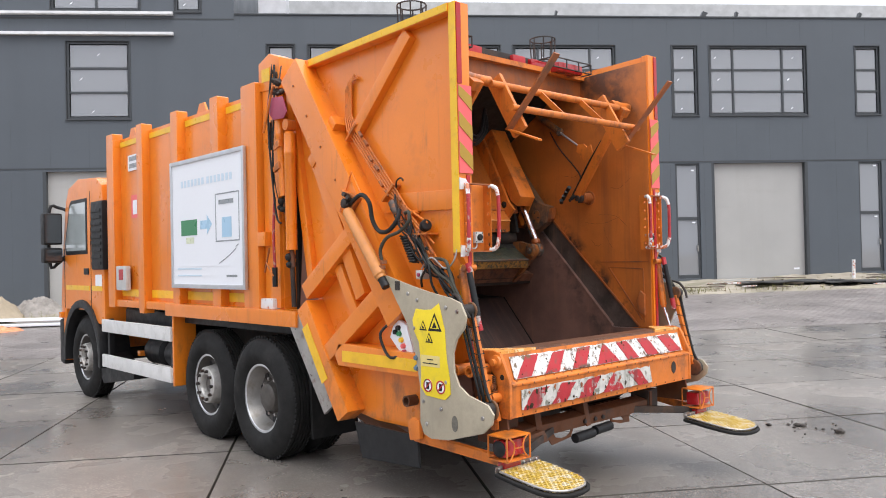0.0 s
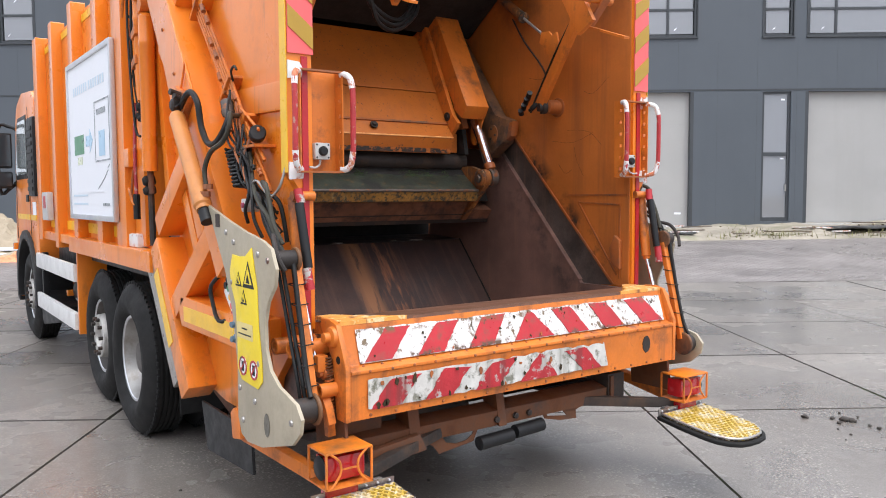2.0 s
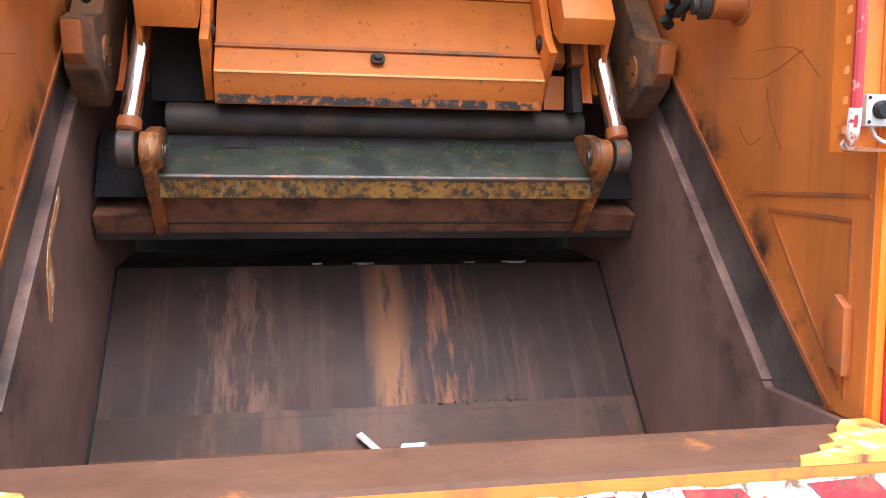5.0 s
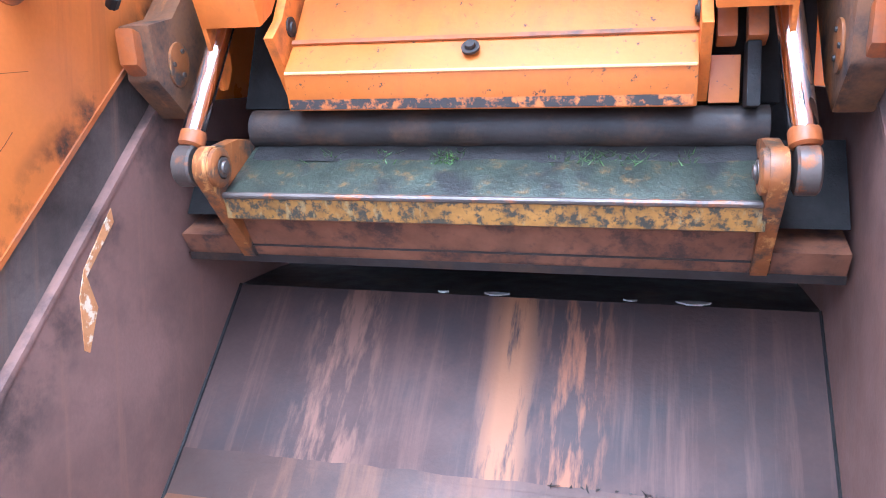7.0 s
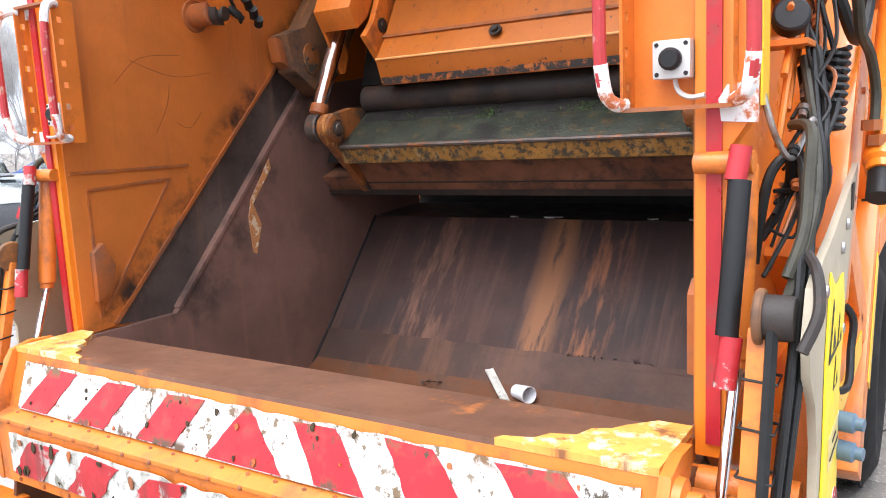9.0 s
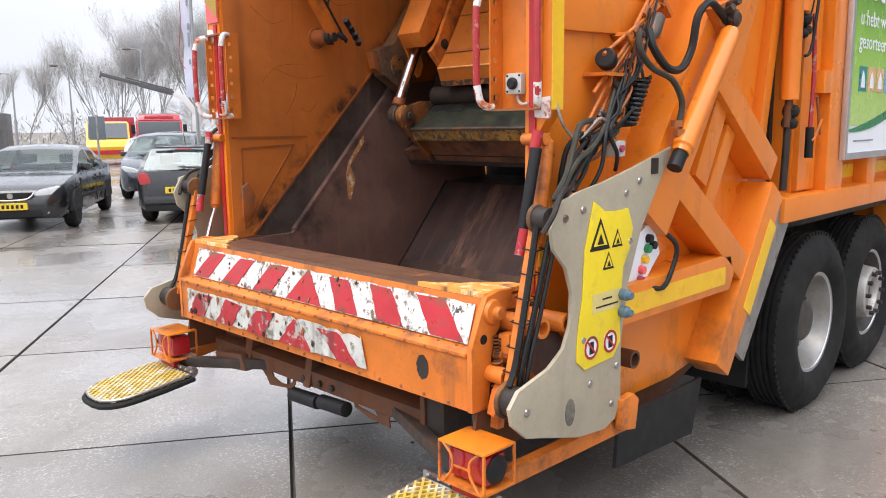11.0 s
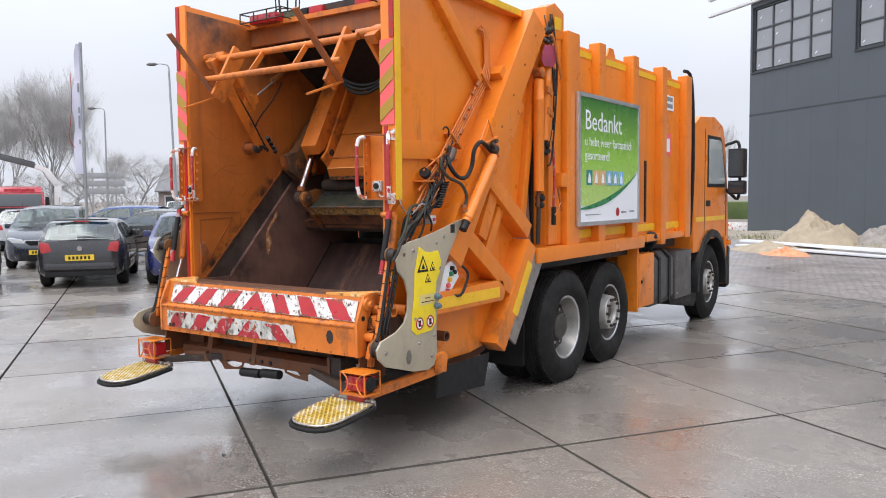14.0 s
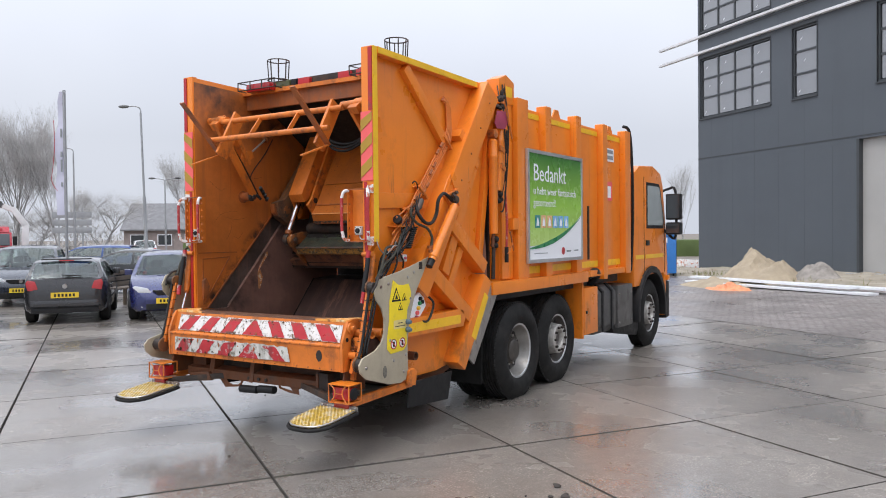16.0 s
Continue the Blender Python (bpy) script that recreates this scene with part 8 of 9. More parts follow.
def car(label, at, paint, L=4.0, W=1.7, H=1.46, hood=0.95, boot=0.0, belt=0.92, tail="hatch", category="car", group="parked cars", chrome=False):
    """A passenger car along +y, middle at the origin. hood and boot: lengths of the low ends; boot 0: a hatchback."""
    root = thing("car", label, category, at, group)
    h = W / 2
    e = -L / 2
    ws, wt = L - hood, L - hood - 0.78
    if boot:
        rw0, rw1 = boot, boot + 0.62
        top = [(0, 0.62), (0.03, 0.80), (0.09, 0.92), (0.2, 0.965), (boot, 0.99)]
    else:
        rw0, rw1 = 0.10, 0.42
        top = [(0, 0.62), (0.02, 0.80), (0.05, 0.93), (rw0, belt + 0.05)]
    top += [(rw1, H - 0.075), (rw1 + 0.14, H - 0.03), (rw1 + 0.6, H), ((rw1 + wt) / 2 + 0.2, H + 0.005), (wt - 0.15, H - 0.035), (wt, H - 0.085), (ws, belt + 0.03), (ws + 0.12, belt + 0.0), (ws + hood * 0.45, belt - 0.055), (L - 0.22, belt - 0.16), (L - 0.10, belt - 0.235), (L - 0.03, belt - 0.34), (L, belt - 0.45)]
    plan = [(0, 0.70), (0.02, 0.80), (0.08, 0.91), (0.22, 0.97), (0.6, 1.0), (L - 0.9, 1.0), (L - 0.45, 0.965), (L - 0.2, 0.90), (L - 0.08, 0.80), (L - 0.02, 0.69), (L, 0.60)]
    under = [(0, 0.46), (0.03, 0.32), (0.12, 0.24), (0.5, 0.19), (L - 0.5, 0.19), (L - 0.1, 0.22), (L - 0.03, 0.27), (L, 0.38)]
    ys = sorted({0, 0.02, 0.05, 0.1, 0.16, 0.24, 0.34, 0.46, rw0, (rw0 + rw1) / 2, rw1, rw1 + 0.14, rw1 + 0.35, wt - 0.4, wt - 0.15, wt, (wt + ws) / 2, wt + 0.2, ws - 0.2, ws, ws + 0.12, ws + 0.25, ws + hood * 0.45, L - 0.32, L - 0.22, L - 0.14, L - 0.08, L - 0.04, L - 0.015, L, rw1 + 0.55, (rw1 + wt) / 2 - 0.04, (rw1 + wt) / 2 + 0.04, (rw1 + wt) / 2 + 0.4})
    rings = []
    for y in ys:
        zt, w, zb = along(top, y), h * along(plan, y), along(under, y)
        line = belt + 0.035 * (1 - y / L)
        up = max(0.0, min(1.0, (zt - line) / (H - line)))
        zs = min(line, zt - 0.015)
        ex, ez = w * (0.955 - 0.20 * up), zs + (zt - zs) * (1 - 0.13 * up)
        sx = w * 0.965
        half = [(0, zb), (w * 0.86, zb), (w * 0.965, zb + 0.07), (w, zb + (zs - zb) * 0.38), (w * 1.005, zb + (zs - zb) * 0.62), (w * 0.985, zb + (zs - zb) * 0.86), (sx, zs), (sx + (ex - sx) * 0.86, zs + (ez - zs) * 0.86), (ex, ez), (ex * 0.90, ez + (zt - ez) * 0.45), (ex * 0.5, zt - 0.012 * up - 0.004), (0, zt)]
        rings.append([(x, y + e, z) for x, z in half] + [(-x, y + e, z) for x, z in reversed(half[1:-1])])
    mid = (rw1 + wt) / 2
    n_ = len(rings[0])
    bins = {}
    for i in range(len(ys) - 1):
        ym = (ys[i] + ys[i + 1]) / 2
        for k in range(n_):
            kk = k if k < 11 else n_ - 1 - k
            key = ("body", 0)
            if kk in (9, 10):
                key = ("windscreen", 0) if wt + 0.02 < ym < ws else ("rear_window", 0) if rw0 < ym < rw1 else key
            if kk == 6 and rw1 * 0.9 + 0.1 < ym < ws - 0.08 and along(top, ym) - belt > 0.12:
                sd = 1 if k < 11 else -1
                if abs(ym - mid) > 0.045:
                    key = ("side_window", sd * (1 if ym < mid else 2))
            bins.setdefault(key, []).append((i, k))
    for (nm, _), cells in bins.items():
        bb = B()
        got = {}

        def vert(i, k):
            if (i, k) not in got:
                got[(i, k)] = bb.verts.new(rings[i][k])
            return got[(i, k)]
        for i, k in cells:
            bb.faces.new((vert(i, k), vert(i, (k + 1) % n_), vert(i + 1, (k + 1) % n_), vert(i + 1, k)))
        if nm == "body":
            bb.faces.new([vert(0, k) for k in range(n_)])
            bb.faces.new([vert(len(ys) - 1, k) for k in range(n_)][::-1])
        ob = part(nm, bb, paint if nm == "body" else CAR_PANE, root)
        if nm != "body":
            ob.visible_shadow = False
    y0, y1 = e, -e
    fb, rb, mid = ws + e, rw0 + e, mid + e
    # cabin: dashboard and seats behind the glass
    bb = B()
    prism(bb, [(ws + e - 0.55, 0.6), (ws + e - 0.05, 0.6), (ws + e - 0.02, belt + 0.01), (ws + e - 0.4, belt + 0.03)], "x", -h * 0.86, h * 0.86)
    part("dashboard", bb, SEAT, root, bevel=0.02)
    for s_ in (-1, 1):
        for yy in (mid + 0.05, rw1 + e + 0.30):
            bb = B()
            box(bb, s_ * 0.36 - 0.22, s_ * 0.36 + 0.22, yy - 0.06, yy + 0.06, 0.45, belt + 0.10)
            st_ = part("seat", bb, SEAT, root, bevel=0.05)
            bb = B()
            box(bb, s_ * 0.36 - 0.12, s_ * 0.36 + 0.12, yy - 0.04, yy + 0.04, belt + 0.13, belt + 0.29)
            part("head_rest", bb, SEAT, st_, bevel=0.03)
        bb = B()
        box(bb, s_ * (h * 0.94), s_ * (h * 0.94 + 0.17), fb - 0.40, fb - 0.31, belt + 0.02, belt + 0.15)
        part("door_mirror", bb, paint, root, bevel=0.035)
        for yy in (mid, fb - 0.02, rw1 + e + 0.12):
            bb = B()
            box(bb, s_ * (h * 0.988), s_ * (h * 1.007), yy - 0.004, yy + 0.004, 0.32, belt - 0.10)
            part("door_gap", bb, BLACK, root)
        for yy in (mid - 0.25, mid + 0.12):
            bb = B()
            box(bb, s_ * h * 0.985, s_ * h * 1.02, yy - 0.07, yy + 0.07, belt - 0.17, belt - 0.14)
            part("door_handle", bb, paint, root, bevel=0.006)
        bb = B()
        box(bb, s_ * h * 0.99, s_ * (h * 1.005 + 0.008), y0 + 1.05, y1 - 1.15, 0.47, 0.52)
        part("rubbing_strip", bb, BLACK, root, bevel=0.006)
        zl = belt - 0.25
        bb = B()
        prism(bb, [(s_ * h * 0.40, zl - 0.075), (s_ * h * 0.72, zl - 0.055), (s_ * h * 0.865, zl + 0.06), (s_ * h * 0.80, zl + 0.085), (s_ * h * 0.5, zl + 0.03)], "y", y1 - 0.34, y1 - 0.045)
        part("headlamp", bb, HEAD, root, bevel=0.025)
        bb = B()
        if tail == "hatch":
            prism(bb, [(s_ * h * 0.60, belt - 0.19), (s_ * h * 0.86, belt - 0.21), (s_ * h * 0.90, belt - 0.05), (s_ * h * 0.86, belt + 0.02), (s_ * h * 0.68, belt - 0.01)], "y", y0 + 0.008, y0 + 0.19)
        else:
            prism(bb, [(s_ * h * 0.55, 0.66), (s_ * h * 0.92, 0.66), (s_ * h * 0.92, 0.84), (s_ * h * 0.62, 0.84)], "y", y0 + 0.004, y0 + 0.18)
        part("tail_lamp", bb, TAIL, root, bevel=0.03)
        bb = B()
        lathe(bb, [(0, 0.04), (0.004, 0.04)], (s_ * h * 0.62, y1 - 0.035, 0.34), (0, 1, 0), 12)
        part("fog_lamp", bb, HEAD, root)
        for yy in (y0 + 0.72, y1 - 0.80):
            bt, br = B(), B()
            lathe(bt, [(0, 0.2), (0.0, 0.27), (0.03, 0.30), (0.17, 0.30), (0.20, 0.27), (0.20, 0.2)], (s_ * (h - 0.20), yy, 0.30), (s_, 0, 0), 28)
            wl_ = part("wheel", bt, RUBBER, root)
            lathe(br, [(0, 0.20), (0.012, 0.20), (-0.005, 0.17), (-0.02, 0.05), (0.0, 0.04)], (s_ * (h - 0.008), yy, 0.30), (s_, 0, 0), 24)
            part("rim", br, RIM, wl_)
            ring = [(yy + 0.36 * math.cos(a), 0.30 + 0.36 * math.sin(a)) for a in (radians(d_) for d_ in range(0, 181, 20))]
            bb = B()
            prism(bb, ring, "x", s_ * (h - 0.25), s_ * (h * 1.006))
            part("arch", bb, BLACK, root)
    bb = B()
    box(bb, -h * 0.80, h * 0.80, y0 - 0.035, y0 + 0.16, 0.36, 0.50)
    part("rear_bumper", bb, paint, root, bevel=0.06)
    bb = B()
    box(bb, -h * 0.78, h * 0.78, y0 - 0.02, y0 + 0.2, 0.23, 0.35)
    part("rear_skirt", bb, BLACK, root, bevel=0.03)
    if tail == "hatch":
        bb = B()
        box(bb, -h * 0.84, h * 0.84, y0 - 0.039, y0 + 0.05, 0.352, 0.362)
        part("bumper_seam", bb, BLACK, root)
        bb = B()
        box(bb, -h * 0.60, h * 0.60, y0 + 0.38, y0 + 0.50, H - 0.045, H - 0.015)
        part("roof_spoiler", bb, paint, root, bevel=0.01)
        bb = B()
        box(bb, -0.14, 0.14, y0 + 0.385, y0 + 0.40, H - 0.07, H - 0.05)
        part("brake_lamp", bb, TAIL, root)
    bb = B()
    box(bb, -h * 0.54, h * 0.54, y1 - 0.16, y1 + 0.010, 0.26, 0.38)
    part("lower_grille", bb, BLACK, root, bevel=0.02)
    bb = B()
    prism(bb, [(-h * 0.40, belt - 0.26), (h * 0.40, belt - 0.26), (h * 0.27, belt - 0.36), (-h * 0.27, belt - 0.36)], "y", y1 - 0.22, y1 - 0.003)
    gr_ = part("grille", bb, BLACK, root, bevel=0.01)
    if chrome:
        bb = B()
        tube(bb, smooth_path([(-h * 0.43, y1 - 0.02, belt - 0.25), (-h * 0.27, y1 + 0.0, belt - 0.365), (h * 0.27, y1 + 0.0, belt - 0.365), (h * 0.43, y1 - 0.02, belt - 0.25)]), 0.012, 6)
        part("chrome_strip", bb, CHROME, gr_, "bright chrome grille strip")
    for y, z in ((y0 - 0.036, 0.60), (y1 + 0.006, 0.44)):
        bb = B()
        box(bb, -0.26, 0.26, y - 0.004, y + 0.05, z - 0.055, z + 0.055)
        np2 = part("number_plate", bb, PLATE, root)
        for k in range(6):
            bb = B()
            box(bb, -0.20 + 0.07 * k, -0.16 + 0.07 * k, y - 0.007 if y < 0 else y + 0.05, y - 0.003 if y < 0 else y + 0.053, z - 0.03, z + 0.03)
            part("plate_bar", bb, HOSE, np2)
    if tail == "hatch":
        bb = B()
        bar(bb, (-0.05, y0 + 0.10, belt + 0.10), (0.30, y0 + 0.10, belt + 0.085), 0.02, 0.025)
        part("rear_wiper", bb, HOSE, root)
    for y, z, d_ in ((y0 - 0.0, belt - 0.12, -1), (y1 - 0.02, belt - 0.31, 1)):
        bb = B()
        lathe(bb, [(0, 0.05), (0.02, 0.045)], (0, y, z), (0, d_, 0), 18)
        part("round_badge", bb, BARE, root)
    for s_ in (-0.25, 0.3):
        bb = B()
        bar(bb, (s_ - 0.25, fb - 0.02, belt + 0.06), (s_ + 0.25, fb - 0.05, belt + 0.08), 0.008, 0.008)
        part("front_wiper", bb, HOSE, root)
    bb = B()
    tube(bb, [(0, rw1 + e + 0.25, H - 0.01), (0, rw1 + e + 0.10, H + 0.22)], 0.006, 5)
    part("aerial", bb, HOSE, root)
    return root


def heading(x, y, deg):
    """deg: turn of the nose from +y, anticlockwise."""
    return pose(x, y, rise(x, y), 0, 0, deg)


GREY_MET = car_paint("dark_grey_car_paint", (0.030, 0.030, 0.033))
BLACK_MET = car_paint("black_car_paint", (0.012, 0.013, 0.015))
BLUE_BLACK = car_paint("blue_black_car_paint", (0.03, 0.036, 0.05))
BLUE_MET = car_paint("blue_car_paint", (0.018, 0.024, 0.115))
BLUE_MID = car_paint("mid_blue_car_paint", (0.03, 0.065, 0.20))
SILVER = car_paint("silver_car_paint", (0.42, 0.43, 0.45))
WHITE_CAR = car_paint("white_car_paint", (0.72, 0.73, 0.74))
car("dark grey hatchback with red tail lamps on damp slabs", heading(-11.75, 5.85, 52), GREY_MET, 3.9, 1.62, 1.36, belt=0.90)
car("black saloon parked with its nose to the yard", heading(-13.05, 3.35, 238), BLACK_MET, 4.45, 1.70, 1.41, hood=1.15, boot=0.75, tail="saloon", chrome=True)
car("blue-black people carrier with pale headlamps", heading(-16.8, 7.7, 234), BLUE_BLACK, 4.3, 1.78, 1.60, hood=0.9, belt=0.98)
car("silver hatchback behind the other cars", heading(-24.3, 11.0, 52), SILVER, 3.9, 1.66, 1.45)
car("dark blue hatchback facing the yard", heading(-10.2, 7.3, 230), BLUE_MET, 3.95, 1.70, 1.46, hood=0.85)
car("black saloon standing crosswise behind the bench", heading(-17.2, 11.2, 128), BLACK_MET, 4.4, 1.75, 1.43, hood=1.1, boot=0.6, tail="saloon")
car("mid-blue estate car farther back", heading(-27.8, 16.9, 128), BLUE_MID, 4.5, 1.75, 1.48)
car("white van-like car far back", heading(-47.5, 34.2, 56), WHITE_CAR, 4.4, 1.8, 1.62, hood=0.8, belt=1.0)

# wooden bench beside the cars
WOOD = surface("grey_weathered_wood", (0.13, 0.10, 0.075), 0.75, var=0.25, scale=5, bump=0.1, streak=((0.07, 0.055, 0.045), 0.4, 8.0, 0.3))
bench = thing("bench", "weathered brown wooden bench before the parked cars", "bench", pose(-12.7, 7.75, 0, 0, 0, 120))
for z, y in ((0.45, 0.0), (0.45, 0.14), (0.45, 0.28), (0.62, -0.10), (0.76, -0.12), (0.90, -0.14)):
    b = B()
    if z < 0.5:
        box(b, -0.9, 0.9, y - 0.055, y + 0.055, z, z + 0.04)
    else:
        box(b, -0.9, 0.9, y - 0.02, y + 0.02, z - 0.05, z + 0.05)
    part("plank", b, WOOD, bench, bevel=0.006)
for x in (-0.7, 0.7):
    for y in (-0.08, 0.26):
        b = B()
        box(b, x - 0.04, x + 0.04, y - 0.04, y + 0.04, 0.0, 0.45 if y > 0 else 0.95)
        part("leg", b, WOOD, bench, bevel=0.005)

# ---- red lorry with a loading crane ----
RED_LORRY = surface("red_lorry_paint", (0.42, 0.02, 0.035), 0.3, var=0.1, scale=2, bump=0.0, coat=0.8)
CRANE_WHITE = surface("white_crane_paint", (0.70, 0.70, 0.70), 0.4, var=0.1, scale=3, bump=0.02)
CRANE_GREY = surface("dark_grey_crane_paint", (0.09, 0.095, 0.10), 0.4, var=0.15, scale=3, bump=0.02)
lorry = thing("crane_lorry", "red lorry with a raised white and grey loading crane", "lorry", pose(-41.4, 19.2, 0, 0, 0, 245) @ Matrix.Diagonal((1.06, 1, 0.83, 1)))
LP = lambda name, bm, mm, label="", bevel=0.0: part(name, bm, mm, lorry, label, bevel)
b = B()
prism(b, [(-2.0, 0.5), (0.0, 0.4), (0.02, 1.2), (-0.08, 1.9), (-0.28, 2.62), (-1.0, 2.72), (-2.0, 2.68)], "x", -1.2, 1.2)
LP("cab", b, RED_LORRY, bevel=0.05)
b = B()
prism(b, [(-1.9, 2.70), (-0.35, 2.66), (-0.55, 3.02), (-1.9, 3.15)], "x", -1.1, 1.1)
LP("roof_spoiler", b, RED_LORRY, bevel=0.06)
b = B()
prism(b, [(0.0, 1.72), (-0.22, 2.55), (-0.26, 2.54), (-0.03, 1.70)], "x", -1.08, 1.08)
LP("windscreen", b, GLASS_CAR, bevel=0.01)
b = B()
box(b, -0.75, 0.75, -0.44, -0.38, 2.74, 2.92)
LP("name_board", b, RED_LORRY)
for k in range(7):
    b = B()
    box(b, -0.66 + 0.19 * k, -0.53 + 0.19 * k, -0.455, -0.435, 2.77, 2.89)
    LP("name_bar", b, WHITE)
for s in (-1, 1):
    b = B()
    box(b, s * 1.24, s * 1.45, -0.35, -0.2, 1.7, 2.35)
    LP("mirror", b, BLACK, bevel=0.04)
    b = B()
    box(b, s * 0.75, s * 1.15, -0.02, 0.04, 0.75, 0.98)
    LP("headlamp", b, HEAD, bevel=0.02)
    for y in (-0.8, -4.6, -5.8):
        b = B()
        lathe(b, [(0, 0.3), (0, 0.47), (0.04, 0.5), (0.26, 0.5), (0.3, 0.47), (0.3, 0.3)], (s * 0.9, y, 0.5), (s, 0, 0), 28)
        LP("wheel", b, RUBBER)
b = B()
box(b, -1.15, 1.15, -0.04, 0.03, 1.0, 1.6)
LP("grille", b, BLACK, bevel=0.02)
b = B()
box(b, -1.2, 1.2, -8.0, -3.2, 1.0, 1.25)
LP("flatbed", b, CRANE_GREY, bevel=0.02)
b = B()
box(b, -1.2, 1.2, -8.0, -3.4, 1.25, 2.0)
LP("side_boards", b, RED_LORRY, bevel=0.02)
for p, q, w_, mm, nm in (((-2.0, -2.6, 0.9), (-2.05, -2.6, 3.3), 0.36, CRANE_WHITE, "crane_column"), ((-2.05, -2.6, 3.15), (-1.45, -2.6, 4.35), 0.36, CRANE_WHITE, "crane_knuckle"), ((-1.55, -2.6, 4.25), (-0.85, -2.6, 4.65), 0.34, CRANE_WHITE, "crane_boom"), ((-0.95, -2.6, 4.60), (0.9, -2.6, 5.25), 0.34, CRANE_GREY, "crane_boom"), ((0.8, -2.6, 5.22), (2.9, -2.6, 5.95), 0.24, CRANE_GREY, "crane_extension"), ((-0.9, -2.6, 4.86), (1.6, -2.6, 5.72), 0.10, CRANE_GREY, "crane_ram"), ((2.85, -2.6, 6.15), (2.92, -2.6, 5.7), 0.10, CRANE_GREY, "crane_hook")):
    b = B()
    bar(b, p, q, w_, w_, up=(0, 1, 0))
    LP(nm, b, mm, bevel=0.03)

# ---- yellow van, red lorry box, grey cabin ----
van = thing("van", "yellow van in the far row", "van", pose(-35.8, 13.9, 0, 0, 0, 248))
b = B()
prism(b, [(-2.4, 0.35), (2.3, 0.35), (2.4, 0.9), (2.2, 1.15), (1.6, 1.25), (0.9, 2.0), (-2.3, 2.1), (-2.45, 0.8)], "x", -0.95, 0.95)
part("body", b, surface("yellow_van_paint", (0.70, 0.42, 0.02), 0.35, var=0.08, bump=0.0, coat=0.5), van, bevel=0.06)
b = B()
prism(b, [(1.62, 1.28), (0.95, 1.96), (0.98, 1.98), (1.67, 1.29)], "x", -0.85, 0.85)
part("windscreen", b, GLASS_CAR, van)
b = B()
box(b, -0.97, 0.97, -2.3, 2.42, 0.55, 0.75)
part("red_band", b, RED, van)
for s in (-1, 1):
    for y in (-1.6, 1.6):
        b = B()
        cyl(b, (s * 0.75, y, 0.34), (s * 0.97, y, 0.34), 0.34, 20)
        part("wheel", b, RUBBER, van)
trailer = thing("box_lorry", "red box lorry body standing behind the vans", "lorry", pose(-48.5, 19.7, 0, 0, 0, 247))
b = B()
box(b, -1.05, 1.05, -3.4, 1.6, 0.8, 2.45)
part("box_body", b, RED_LORRY, trailer, bevel=0.03)
for s in (-1, 1):
    for y in (-3, -1.8, 1):
        b = B()
        cyl(b, (s * 0.9, y, 0.5), (s * 1.2, y, 0.5), 0.5, 20)
        part("wheel", b, RUBBER, trailer)
cabin = thing("site_cabin", "grey corrugated site cabin at the edge of the car park", "cabin", pose(-44.0, 9.2, 0, 0, 0, 248))
CABIN = surface("weathered_grey_steel", (0.12, 0.12, 0.12), 0.6, var=0.2, scale=2, bump=0.05)
b = B()
box(b, -2.6, 2.6, -2.5, 0, 0, 2.6)
part("cabin_body", b, CABIN, cabin, bevel=0.03)
for k in range(20):
    b = B()
    box(b, -2.5 + 0.26 * k, -2.38 + 0.26 * k, 0.0, 0.04, 0.1, 2.5)
    part("corrugation", b, CABIN, cabin)
b = B()
box(b, 0.9, 2.1, 0.03, 0.07, 1.1, 2.0)
part("window", b, GLASS_CAR, cabin)
# road sign seen from behind
sign = thing("road_sign", "grey road sign on a post seen from behind", "road sign", pose(-23.4, 8.5, 0, 0, 0, 65))
b = B()
cyl(b, (0, 0, 0), (0, 0, 2.15), 0.035, 10)
part("post", b, BARE, sign)
for x in (-0.13, 0.13):
    b = B()
    box(b, x - 0.115, x + 0.115, -0.02, 0.0, 1.35, 2.1)
    part("sign_panel", b, surface("dark_sign_back", (0.13, 0.15, 0.17), 0.5, bump=0.01), sign, bevel=0.006)

# ---- street lamps and banner ----
POLE = surface("galvanised_pole", (0.34, 0.35, 0.36), 0.5, 0.5, var=0.12, scale=2, bump=0.02)


def street_lamp(x, y, h, turn, arms=1, lean=0.0):
    root = thing("street_lamp", "tall grey street lamp with %s" % ("a curved arm" if arms == 1 else "two arms"), "street lamp", pose(x, y, 0, 0, lean, turn), "street lamps")
    bb = B()
    lathe(bb, [(0, 0.09), (h * 0.45, 0.085), (h * 0.45 + 0.01, 0.06), (h - 0.35, 0.05)], (0, 0, 0), (0, 0, 1), 12)
    part("pole", bb, POLE, root)
    for k in range(arms):
        a = 1 if k == 0 else -1
        bb = B()
        tube(bb, smooth_path([(0, 0, h - 0.4), (0, 0, h - 0.2), (-a * 0.12, 0, h - 0.04), (-a * 0.45, 0, h + 0.02), (-a * (0.9 if arms == 2 else 0.6), 0, h + (0.08 if arms == 2 else 0.0))]), 0.035, 8)
        part("arm", bb, POLE, root)
        bb = B()
        xx = -a * (1.05 if arms == 2 else 0.85)
        lathe(bb, [(-0.30, 0.02), (-0.25, 0.06), (-0.08, 0.09), (0.12, 0.08), (0.25, 0.04)], (xx, 0, h + (0.08 if arms == 2 else 0.0)), (a, 0, 0), 16)
        part("lamp_head", bb, CABIN, root)
    return root


